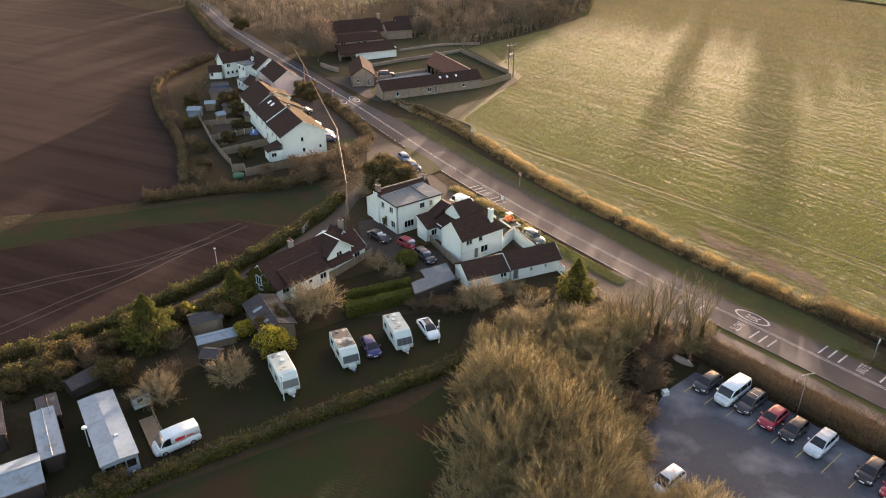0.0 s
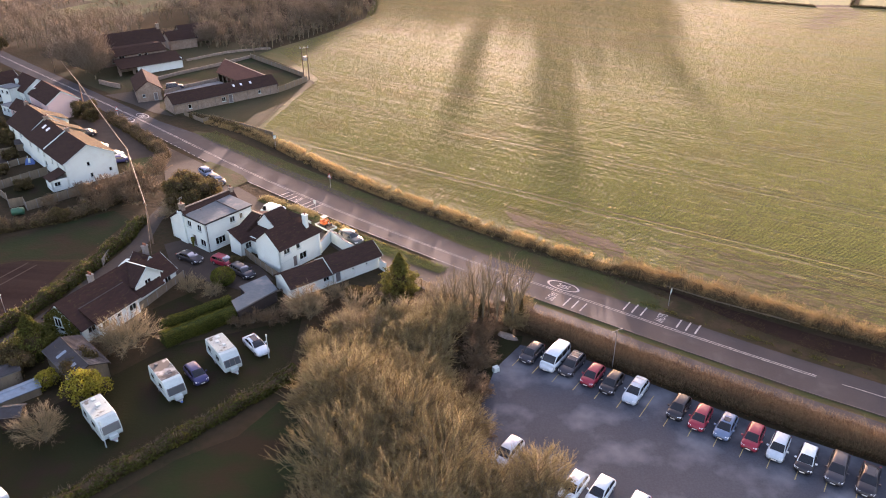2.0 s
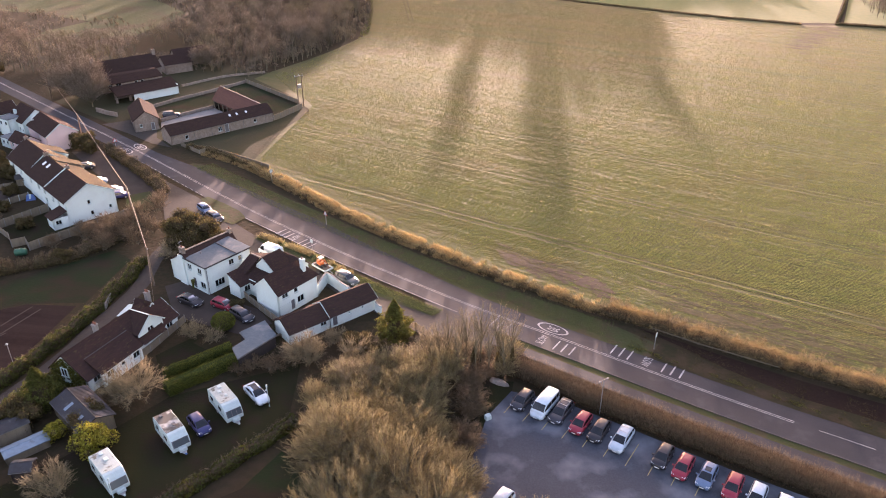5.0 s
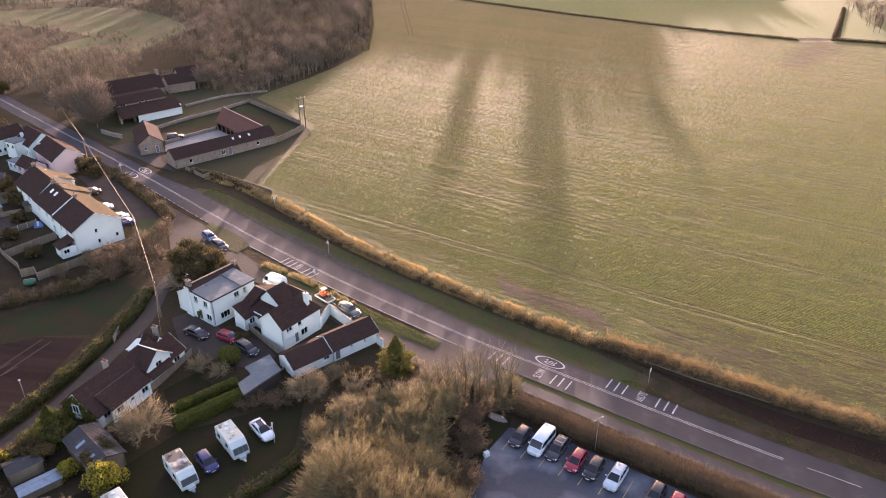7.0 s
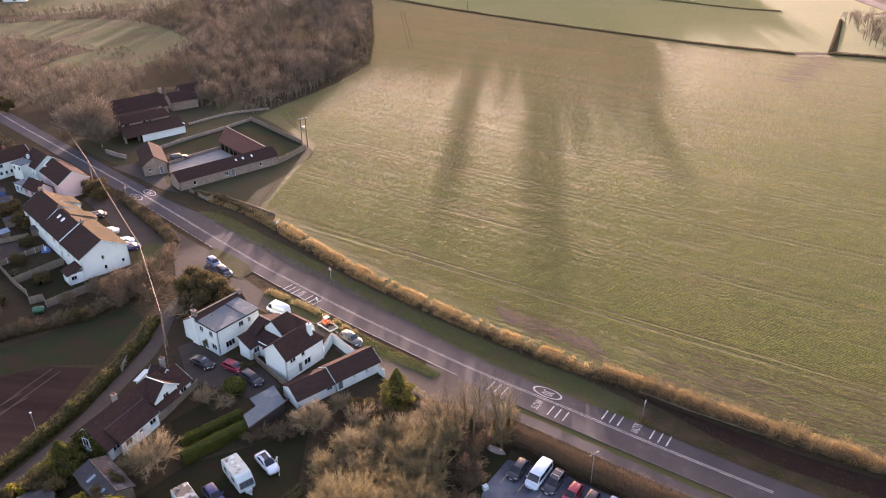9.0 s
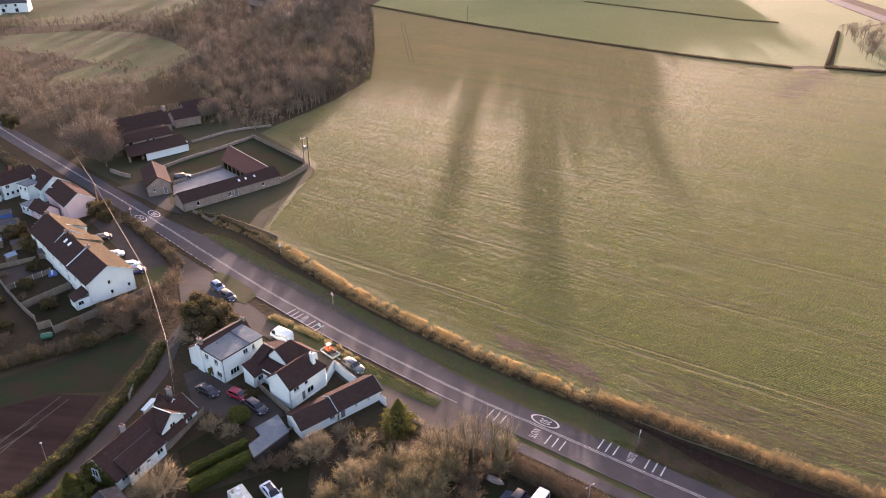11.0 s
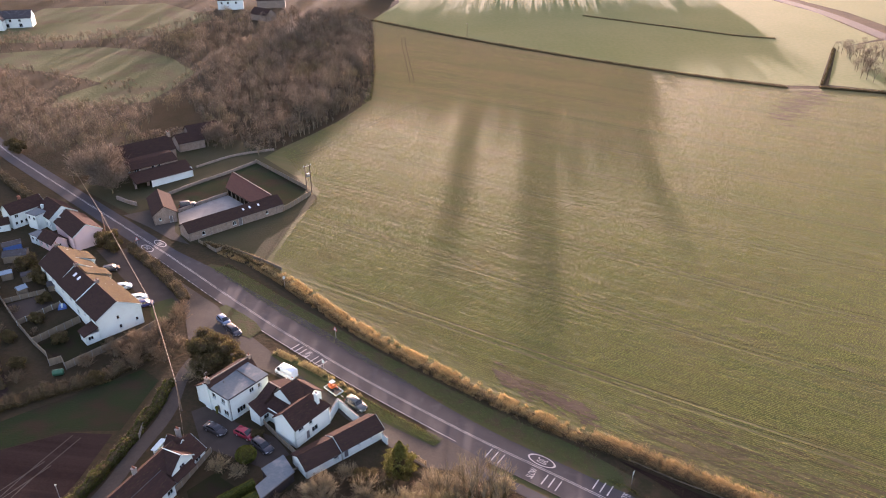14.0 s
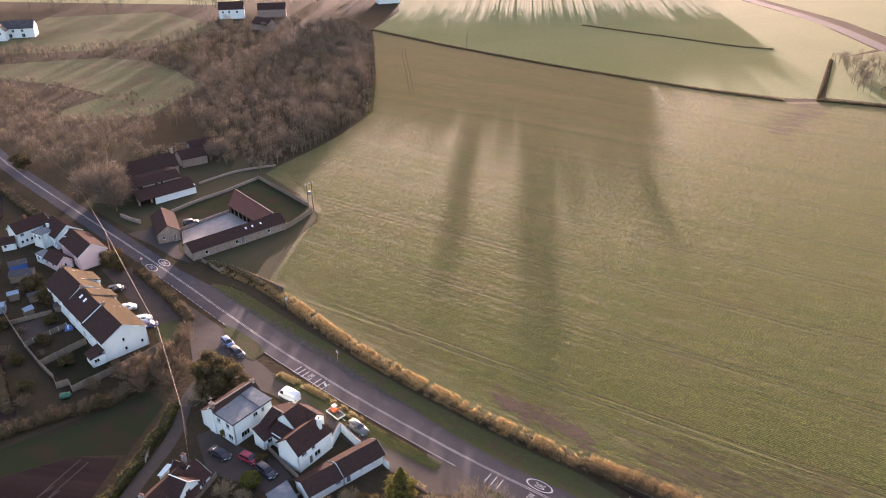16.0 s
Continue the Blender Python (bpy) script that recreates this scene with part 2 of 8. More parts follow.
# Mossy tiles with the golden sunlight of the front slopes put into the colour.
SUNLITTILES = surface("sun_golden_moss_tiles", (0.052, 0.037, 0.016), (0.036, 0.026, 0.015), fine=7.0, coarse=0.5, rough=0.95, spec=0.05, bump=0.5, bump_dist=0.05, spots=(1.4, 0.50, 0.68, (0.066, 0.050, 0.019)), stretch=(1, 3, 3))
DULLRED = surface("dull_red_pantiles", (0.115, 0.058, 0.043), (0.075, 0.042, 0.034), fine=6.0, coarse=0.8, rough=0.9, spec=0.06, bump=0.5, bump_dist=0.05, stretch=(1, 3, 3))
REDTILES = surface("red_clay_tiles", (0.22, 0.095, 0.06), (0.14, 0.07, 0.05), fine=6.0, coarse=0.8, rough=0.85, spec=0.1, bump=0.5, bump_dist=0.05, stretch=(1, 3, 3))
LEAD = surface("grey_felt_roof", (0.082, 0.108, 0.122), (0.125, 0.145, 0.152), fine=2.5, coarse=0.35, rough=0.85, bump=0.15, spec=0.12, spots=(0.45, 0.54, 0.72, (0.20, 0.195, 0.19)))
TIN = surface("corrugated_grey_sheet", (0.048, 0.048, 0.052), (0.038, 0.034, 0.032), fine=3.0, coarse=0.5, rough=0.7, bump=0.2, spec=0.25, spots=(0.8, 0.55, 0.7, (0.10, 0.095, 0.09)))
PALETIN = surface("pale_blue_white_sheet", (0.19, 0.255, 0.31), (0.135, 0.175, 0.21), fine=2.0, coarse=0.4, rough=0.6, bump=0.05, spec=0.25, patch=0.55, spots=(0.7, 0.6, 0.75, (0.10, 0.11, 0.11)))
PLASTIC = surface("white_plastic", (0.46, 0.57, 0.56), (0.38, 0.46, 0.45), fine=6.0, coarse=1.0, rough=0.45, bump=0.0)
GREYPLASTIC = surface("grey_plastic", (0.12, 0.12, 0.125), (0.09, 0.09, 0.09), fine=9.0, coarse=1.0, rough=0.6, bump=0.0)
DIRTYROOF = surface("algae_stained_white", (0.40, 0.42, 0.40), (0.30, 0.31, 0.29), fine=5.0, coarse=1.0, rough=0.6, bump=0.05, spots=(0.6, 0.33, 0.46, (0.055, 0.052, 0.044)))
CLEANROOF = surface("weathered_white_roof", (0.37, 0.43, 0.40), (0.29, 0.335, 0.305), fine=5.0, coarse=0.8, rough=0.55, bump=0.05, spots=(0.9, 0.57, 0.64, (0.10, 0.098, 0.075)))
WOOD = surface("weathered_fence_wood", (0.20, 0.165, 0.110), (0.125, 0.104, 0.074), fine=7.0, coarse=0.8, rough=0.9, bump=0.4, stretch=(3, 3, 0.4))
PALEWOOD = surface("pale_new_timber", (0.42, 0.33, 0.18), (0.32, 0.25, 0.14), fine=7.0, coarse=0.8, rough=0.85, bump=0.3, stretch=(3, 3, 0.4))
POLEWOOD = surface("creosoted_pole", (0.19, 0.135, 0.085), (0.12, 0.085, 0.06), fine=6.0, coarse=0.8, rough=0.9, bump=0.3, stretch=(4, 4, 0.4))
CABLE = surface("wrapped_cable", (0.15, 0.11, 0.07), (0.11, 0.08, 0.055), fine=10.0, coarse=1.0, rough=0.8, bump=0.0)
STEEL = surface("galvanised_steel", (0.42, 0.43, 0.44), (0.34, 0.35, 0.36), fine=9.0, coarse=1.0, rough=0.5, bump=0.0, metal=0.7)
RUBBER = surface("tyre_rubber", (0.02, 0.02, 0.02), (0.03, 0.03, 0.03), fine=20.0, coarse=3.0, rough=0.85, bump=0.2)
ALLOY = surface("alloy_rim", (0.50, 0.50, 0.52), (0.42, 0.42, 0.44), fine=20.0, coarse=3.0, rough=0.3, bump=0.0, metal=0.9)
TRIM = surface("black_trim", (0.02, 0.02, 0.022), (0.03, 0.03, 0.03), fine=20.0, coarse=3.0, rough=0.5, bump=0.0)
LAMPGLASS = surface("lamp_lens", (0.75, 0.77, 0.80), (0.65, 0.67, 0.70), fine=20.0, coarse=3.0, rough=0.1, bump=0.0, coat=1.0)
REDLENS = surface("red_lens", (0.35, 0.02, 0.02), (0.28, 0.02, 0.02), fine=20.0, coarse=3.0, rough=0.15, bump=0.0, coat=1.0)
BARK = surface("lichened_bark", (0.21, 0.18, 0.11), (0.12, 0.105, 0.065), fine=5.0, coarse=0.8, rough=0.95, bump=0.5, stretch=(3, 3, 0.6))
TWIG = surface("russet_twigs", (0.34, 0.268, 0.134), (0.24, 0.202, 0.098), fine=2.0, coarse=0.25, rough=0.8, spec=0.2, bump=0.0, vary=0.45, thin=0.4)
GREYTWIG = surface("grey_brown_twigs", (0.275, 0.220, 0.160), (0.188, 0.152, 0.112), fine=2.0, coarse=0.25, rough=0.9, spec=0.1, bump=0.0, vary=0.45, thin=0.4, spots=(0.06, 0.52, 0.68, (0.19, 0.165, 0.09)))
PALETWIG = surface("pale_twigs", (0.29, 0.225, 0.120), (0.20, 0.158, 0.085), fine=2.0, coarse=0.25, rough=0.85, bump=0.0, vary=0.35, thin=0.15)
HEDGETWIG = surface("brown_hedge_twigs", (0.19, 0.135, 0.078), (0.12, 0.088, 0.053), fine=2.0, coarse=0.12, rough=0.85, spec=0.15, bump=0.0, vary=0.45, thin=0.2)
# Sun on the hedge tops is put into this yellow-green leaf colour.
YELLOWLEAF = surface("sunlit_hedge_leaves", (0.125, 0.130, 0.021), (0.064, 0.078, 0.016), fine=1.5, coarse=0.4, rough=0.8, spec=0.15, bump=0.0, vary=0.35, thin=0.35)
CROPLEAF = surface("young_cereal_leaves", (0.176, 0.198, 0.060), (0.198, 0.208, 0.068), fine=0.5, coarse=0.03, rough=0.85, spec=0.1, bump=0.0, vary=0.15, thin=0.5, spots=(0.05, 0.54, 0.74, (0.190, 0.165, 0.072)))
CYPRESSLEAF = surface("cypress_sprays", (0.150, 0.138, 0.028), (0.085, 0.088, 0.022), fine=1.5, coarse=0.4, rough=0.85, spec=0.15, bump=0.0, vary=0.4, thin=0.3)
DRYSTEM = surface("dry_hedge_stems", (0.31, 0.255, 0.125), (0.19, 0.152, 0.075), fine=1.5, coarse=0.12, rough=0.85, spec=0.15, bump=0.0, vary=0.5, thin=0.35)
BEECH = surface("brown_hedge_leaves", (0.125, 0.068, 0.036), (0.078, 0.046, 0.026), fine=1.5, coarse=0.2, rough=0.8, spec=0.1, bump=0.0, vary=0.4, thin=0.2)
LEAF = surface("dark_evergreen_leaves", (0.060, 0.074, 0.016), (0.110, 0.104, 0.024), fine=1.5, coarse=0.3, rough=0.85, spec=0.15, bump=0.0, vary=0.4, thin=0.3)
RAGGEDLEAF = surface("dark_hedge_leaves", (0.088, 0.092, 0.020), (0.046, 0.054, 0.014), fine=1.5, coarse=0.25, rough=0.85, spec=0.12, bump=0.0, vary=0.4, thin=0.3, spots=(0.25, 0.55, 0.68, (0.12, 0.11, 0.022)))
BRIGHTLEAF = surface("yellow_green_leaves", (0.29, 0.255, 0.028), (0.165, 0.165, 0.024), fine=1.5, coarse=0.4, rough=0.8, spec=0.2, bump=0.0, vary=0.4, thin=0.4)
OLIVELEAF = surface("olive_leaves", (0.066, 0.060, 0.022), (0.092, 0.068, 0.029), fine=1.5, coarse=0.3, rough=0.85, spec=0.15, bump=0.0, vary=0.4, thin=0.3)
STRAW = surface("dead_straw_grass", (0.34, 0.25, 0.115), (0.22, 0.16, 0.07), fine=1.5, coarse=0.15, rough=0.8, bump=0.0, vary=0.45, thin=0.45)
BLADE = surface("green_grass_blades", (0.07, 0.105, 0.025), (0.12, 0.12, 0.04), fine=1.5, coarse=0.15, rough=0.8, bump=0.0, vary=0.35, thin=0.4)
# Dark core colours stand in for shade between twigs and leaves.
CORE = surface("inner_branches_dark_as_shade", (0.075, 0.055, 0.03), (0.05, 0.042, 0.024), fine=4.0, coarse=0.5, rough=1.0, bump=0.8, bump_dist=0.15, spec=0.0)
GREENCORE = surface("inner_leaves_dark_as_shade", (0.03, 0.045, 0.014), (0.05, 0.06, 0.02), fine=9.0, coarse=0.8, rough=1.0, bump=0.8, bump_dist=0.08, spec=0.0)
ORANGE = surface("orange_machine_paint", (0.62, 0.15, 0.03), (0.50, 0.12, 0.03), fine=6.0, coarse=1.0, rough=0.45, bump=0.0)
GREENPLASTIC = surface("green_tank_plastic", (0.025, 0.105, 0.055), (0.02, 0.08, 0.045), fine=4.0, coarse=1.0, rough=0.5, bump=0.0)
BLUESHEET = surface("blue_tarpaulin", (0.05, 0.14, 0.36), (0.06, 0.10, 0.26), fine=4.0, coarse=1.0, rough=0.6, bump=0.1)
REDSHAPE = surface("red_sign_paint", (0.45, 0.03, 0.03), (0.38, 0.03, 0.03), fine=9.0, coarse=1.0, rough=0.5, bump=0.0)


def paint(name, rgb, coat=1.0, rough=0.35, metal=0.0):
    dull = tuple(c * 0.82 for c in rgb)
    return surface(name + "_car_paint", rgb, dull, fine=3.0, coarse=0.8, rough=rough, bump=0.0, coat=coat, metal=metal)


def glass(name, tint, rough=0.04):
    m = bpy.data.materials.new(name)
    m.use_nodes = True
    b = m.node_tree.nodes["Principled BSDF"]
    b.inputs["Base Color"].default_value = (*tint, 1)
    b.inputs["Roughness"].default_value = rough
    b.inputs["Transmission Weight"].default_value = 0.35
    b.inputs["IOR"].default_value = 1.5
    return m


GLASS = glass("window_glass", (0.02, 0.024, 0.028))
# Pale tint of the caravan windows carries the sky they reflect.
CARAVANGLASS = glass("sky_pale_acrylic", (0.09, 0.115, 0.13), 0.15)
CARGLASS = glass("tinted_car_glass", (0.015, 0.018, 0.02))

# ---- land, roads and paving ----
def sheet(poly, z):
    return Geo().add([(x, y, z) for x, y in poly], [tuple(range(len(poly)))])


def smooth_line(pts, step=3.0):
    """A Catmull-Rom line through the points, at about even steps."""
    p = [Vector((*q[:2], 0)) for q in pts]
    p = [p[0] * 2 - p[1]] + p + [p[-1] * 2 - p[-2]]
    out = []
    for i in range(1, len(p) - 2):
        n = max(2, int((p[i + 1] - p[i]).length / step))
        for k in range(n):
            t = k / n
            out.append(0.5 * (2 * p[i] + (p[i + 1] - p[i - 1]) * t + (2 * p[i - 1] - 5 * p[i] + 4 * p[i + 1] - p[i + 2]) * t * t
                              + (3 * p[i] - p[i - 1] - 3 * p[i + 1] + p[i + 2]) * t ** 3))
    out.append(p[-2])
    return [(q.x, q.y) for q in out]


def offset(line, d):
    """The line moved d metres to its left."""
    out = []
    for i, (x, y) in enumerate(line):
        a, b = line[max(0, i - 1)], line[min(len(line) - 1, i + 1)]
        dx, dy = b[0] - a[0], b[1] - a[1]
        n = math.hypot(dx, dy) or 1
        out.append((x - dy / n * d, y + dx / n * d))
    return out


def ribbon(line, d0, d1, z):
    a, b = offset(line, d0), offset(line, d1)
    g = Geo()
    n = len(line)
    return g.add([(x, y, z) for x, y in a] + [(x, y, z) for x, y in b], [(i, i + 1, n + i + 1, n + i) if d1 > d0 else (n + i, n + i + 1, i + 1, i) for i in range(n - 1)])


def band(line, near, far, z):
    """A strip beside a line whose two edges follow tables of (x, metres to the left)."""
    def edge(table):
        xs, ds = [q[0] for q in table], [q[1] for q in table]
        return [offset(line, float(np.interp(p[0], xs, ds)))[i] for i, p in enumerate(line)]
    a, b = edge(near), edge(far)
    n = len(line)
    return Geo().add([(x, y, z) for x, y in a] + [(x, y, z) for x, y in b], [(i, i + 1, n + i + 1, n + i) for i in range(n - 1)])


def strip_solid(line, d0, d1, z0, z1):
    a, b = offset(line, d0), offset(line, d1)
    return Geo().loft([[(*p, z0), (*q, z0), (*q, z1), (*p, z1)] for p, q in zip(a, b)])


ROAD = smooth_line([(-420, 520), (-300, 395), (-220, 310), (-187, 278), (-152, 240), (-112.6, 203), (-93.7, 185.6), (-70.6, 164.1), (-50.8, 145),
                    (-37.7, 132.6), (-26.3, 122.6), (-16.1, 113.9), (-2.5, 103.2), (7, 96.1), (18.5, 88.2), (30.6, 79.8), (44.0, 70.9),
                    (51.7, 66.1), (75, 50.5), (120, 20), (220, -50), (420, -190)])
HEDGE_F = smooth_line([(-59, 167), (-44, 156.5), (-23, 134.5), (-9.8, 122.4), (1.8, 113), (12.2, 105), (21.7, 98.5), (31.8, 93), (41.3, 87),
                       (51.2, 81), (58.2, 77), (90, 57), (160, 12), (330, -110)])

ground = Geo()
ground.add([(-4000, -4000, 0), (4000, -4000, 0), (4000, 4000, 0), (-4000, 4000, 0)], [(0, 1, 2, 3)])
setting("ground", ground, SCRUB, "rough winter scrub and dead grass ground reaching far out", "ground")

north = [(330, 235), (230, 285), (165, 312), (149, 312), (115, 331), (61, 368.6), (5, 413.5), (-43, 458)]
west = [(-42, 450), (-31.5, 344), (-29.5, 297), (-40, 269), (-47, 255), (-56, 240), (-60, 231), (-46, 214), (-37.4, 199), (-36.8, 194), (-39.6, 188), (-41.6, 181), (-43, 169), (-44.2, 160.5)]
crop = [p for p in offset(HEDGE_F, 1.2) if p[0] > -42][:-1]
setting("crop_field", sheet(north + west + crop + [(330, -105)], 0.03), CROP, "large sunlit field of young drilled green crop", "field")
setting("barn_side_grass", sheet([(-62, 168), (-44.2, 160.3), (-43, 169), (-41.6, 181), (-39.6, 188), (-36.8, 194), (-38.4, 200), (-45, 189.4), (-66, 171)], 0.02), YARDGRASS, "shaded rough grass strip beside the stone barn", "grass")
setting("far_pasture", sheet([(152, 317), (164, 316), (201, 384), (238, 408), (238, 484), (218, 567), (150, 640), (-40, 640), (-30, 520), (-43, 463), (5, 418.5), (61, 373), (115, 335.5)], 0.03), PASTURE, "bright sunlit pasture beyond the far field hedge", "field")
setting("far_field", sheet([(262, 408), (700, 250), (900, 900), (-60, 900), (-40, 648), (150, 648), (236, 567), (258, 484)], 0.03), PASTURE, "distant sunlit green fields beyond the far road", "field")
setting("hill_pasture", sheet([(-330, 560), (-150, 545), (-150, 640), (-330, 700)], 0.03), PASTURE, "distant bright green pasture beyond the wood", "field")
setting("copse_pasture", sheet([(169, 318), (236, 289), (239, 330), (240, 405), (205, 387)], 0.028), PASTURE, "rough pale pasture around the far copse", "field")
setting("east_field", sheet([(247, 300), (700, 60), (700, 248), (262, 406), (249, 330)], 0.028), PASTURE, "distant pale field beyond the far road", "field")
setting("clearing", sheet([(-228, 377), (-202, 386), (-181, 391), (-155, 385), (-134, 366), (-115, 340), (-116, 320), (-121, 294), (-141, 288), (-157, 286), (-161, 301), (-151, 322), (-181, 340), (-214, 350)], 0.04), MEADOW, "pale tussocky clearing in the bare wood", "meadow")
setting("lawn_park", sheet([(-262, 400), (-215, 402), (-160, 420), (-140, 470), (-190, 520), (-262, 500)], 0.04), MEADOW, "rough parkland grass beyond the wood", "meadow")
setting("ploughed_field", sheet([(-107.5, 88), (-94.9, 94.5), (-83.4, 103), (-82.5, 110), (-95, 128), (-115, 151), (-129, 169), (-131, 197), (-139, 212), (-181, 256), (-212, 263), (-330, 330), (-500, 200), (-200, 20)], 0.03), PLOUGH, "dark brown ploughed field behind the terrace gardens", "field")
setting("lower_ploughed_field", sheet([(-97, 78), (-87.7, 86), (-78.2, 93), (-66.1, 98.5), (-58, 98), (-59.3, 87.2), (-63, 73.3), (-67.6, 61.8), (-76, 53), (-95, 40), (-140, 40)], 0.035), PLOUGH, "dark brown ploughed field with tractor wheel tracks", "field")
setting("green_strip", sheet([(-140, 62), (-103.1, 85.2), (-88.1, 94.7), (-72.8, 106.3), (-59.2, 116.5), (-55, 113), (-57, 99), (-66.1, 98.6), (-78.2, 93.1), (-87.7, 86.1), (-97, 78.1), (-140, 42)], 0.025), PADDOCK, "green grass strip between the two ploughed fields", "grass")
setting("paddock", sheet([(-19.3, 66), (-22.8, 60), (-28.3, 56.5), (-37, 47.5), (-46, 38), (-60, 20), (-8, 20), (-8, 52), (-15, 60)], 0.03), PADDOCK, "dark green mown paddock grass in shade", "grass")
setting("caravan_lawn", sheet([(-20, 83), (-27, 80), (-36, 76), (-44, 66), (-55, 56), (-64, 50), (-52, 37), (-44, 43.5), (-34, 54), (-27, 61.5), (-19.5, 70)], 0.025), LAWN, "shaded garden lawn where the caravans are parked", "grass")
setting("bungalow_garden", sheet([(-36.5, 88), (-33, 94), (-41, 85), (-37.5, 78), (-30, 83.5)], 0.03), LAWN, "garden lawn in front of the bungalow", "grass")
setting("corner_grass", sheet([(3, 70), (5.5, 79.5), (9.5, 79), (8.5, 74), (6.5, 70)], 0.03), LAWN, "small green grass patch at the corner of the car park", "grass")
setting("farm_ground", sheet([(-112, 207), (-88, 187), (-66, 170), (-42, 192), (-37, 204), (-46, 220), (-56, 238), (-80, 252), (-98, 244)], 0.015), YARDGRASS, "rough grass and worn ground around the farm", "grass")
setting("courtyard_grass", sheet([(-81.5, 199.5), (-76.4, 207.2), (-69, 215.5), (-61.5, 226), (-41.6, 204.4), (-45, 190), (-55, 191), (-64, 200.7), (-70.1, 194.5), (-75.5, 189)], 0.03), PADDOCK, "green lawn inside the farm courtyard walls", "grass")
setting("courtyard", sheet([(-75, 187.9), (-70.1, 194.2), (-64.2, 200.4), (-55.6, 191.6), (-54, 189.5), (-70.4, 176.4), (-73.2, 182.8)], 0.045), CONCRETE, "pale concrete farm courtyard", "yard")

# main road with kerbs, verges and footway
ROAD_FAR = [(-420, 3.3), (-70, 2.6), (-58, 4.5), (-46, 5.2), (-36, 6.0), (-28, 6.0), (-20, 5.4), (-9, 4.6), (-3.6, 3.6), (2, 3.2), (11, 2.8), (30, 2.9), (40, 2.6), (420, 2.6)]
ROAD_NEAR = [(-420, -3.3), (-70, -3.0), (-3, -2.95), (8, -3.6), (16, -3.75), (420, -3.7)]
setting("road", band(ROAD, ROAD_NEAR, ROAD_FAR, 0.05), TARMAC, "grey asphalt country main road with worn surface", "road")
setting("rough_verge", band([p for p in ROAD if p[0] > 27], ROAD_FAR, [(27, 7.8), (34, 6.6), (60, 6.4), (420, 6.6)], 0.062), ROUGHVERGE, "brown rough verge between the road and the dark strip", "verge")
setting("far_verge", band([p for p in ROAD if -62 < p[0] < 30], ROAD_FAR, [(-62, 4.6), (-59, 6.6), (-55, 8.0), (-20, 9.0), (20, 7.8), (30, 6.4), (60, 5.8), (420, 5.8)], 0.06), VERGE, "green grass verge between the road and the field hedge", "verge")
near = [p for p in ROAD if p[0] > 8]
setting("near_verge", ribbon(near, -5.0, -3.85, 0.07), VERGE, "narrow grass verge between road and footway", "verge")
setting("footway", ribbon(near, -6.9, -5.0, 0.075), TARMAC, "narrow asphalt footway along the hedge", "pavement")
setting("kerb", strip_solid(near, -3.86, -3.7, 0.0, 0.15), KERBSTONE, "pale concrete kerb along the road", "kerb")
setting("car_park", sheet([(5.5, 72), (9, 77), (15.7, 74.8), (23.6, 69.5), (33.1, 63), (45, 56), (85, 30), (70, 5), (20, 10), (2, 40), (2, 60)], 0.04), CARPARK, "worn grey asphalt car park with pale patches", "car park")
setting("lane", ribbon(smooth_line([(-46, 128), (-50.2, 119), (-50.7, 112), (-50.1, 105), (-50.6, 100.5), (-51.6, 96.2), (-52.6, 92.0), (-53.4, 87), (-54.8, 82), (-56.8, 77), (-60.5, 68.5), (-66.5, 59), (-74, 50), (-95, 30)]), -1.35, 1.35, 0.055), LANE, "narrow muddy lane along the hedge", "lane")
setting("layby", sheet([(-70, 157), (-50.8, 139.4), (-40, 127.2), (-34.5, 121.5), (-23.8, 113.5), (-2, 95), (4, 89), (-3, 90), (-10, 95.5), (-17.5, 102), (-22, 107), (-35, 116), (-42.8, 120), (-53.4, 126.5), (-59.2, 141.5)], 0.045), LANE, "worn service lane and lay-by in front of the houses", "lane")
setting("lane_mouth", sheet([(-3.0, 99.4), (5.2, 93.6), (9, 90.7), (10.5, 88.6), (6, 86.8), (3.0, 88.6), (-2.6, 94.6)], 0.04), LANE, "worn asphalt where the service lane meets the road", "lane")
setting("island_grass", sheet([(-50.2, 138.8), (-49.0, 140.0), (-44.0, 136.0), (-40.6, 132.8), (-38.8, 129.9), (-40.5, 126.8), (-43.2, 128.5), (-46.0, 131.2), (-47.8, 134.3)], 0.08), VERGE, "green grass island between road and lay-by", "grass")
setting("house_verge", sheet([(-35.6, 122.6), (-31, 120.5), (-23.8, 115.2), (-16, 108), (-0.4, 96), (-1.8, 95), (-17.6, 105.6), (-27, 113.5), (-34.6, 120.6)], 0.09), VERGE, "grass bank between the road and the service lane", "verge")
setting("gable_grass", sheet([(-66.2, 140.4), (-62.1, 142.8), (-59.2, 139.6), (-58.6, 133.4), (-62.6, 133.2), (-64.6, 136.0)], 0.07), VERGE, "small green grass patch beside the end house", "grass")
setting("terrace_parking", sheet([(-89, 166), (-64.2, 137), (-59.5, 140.5), (-66, 152), (-80, 167)], 0.05), GRAVEL, "dark gravel parking area in front of the terrace", "parking")
setting("terrace_gardens", sheet([(-62, 130), (-74, 115.5), (-120, 160), (-108, 172), (-95, 150), (-72, 126)], 0.03), SCRUB, "bare winter back gardens of the terrace", "garden")
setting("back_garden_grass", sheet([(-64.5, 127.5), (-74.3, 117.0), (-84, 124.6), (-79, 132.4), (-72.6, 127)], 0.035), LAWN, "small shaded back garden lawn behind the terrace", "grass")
setting("back_garden_paving", sheet([(-86.5, 139.0), (-92, 132.4), (-98.5, 140), (-92.4, 144.6)], 0.035), GRAVEL, "gravelled back garden of the terrace", "garden")
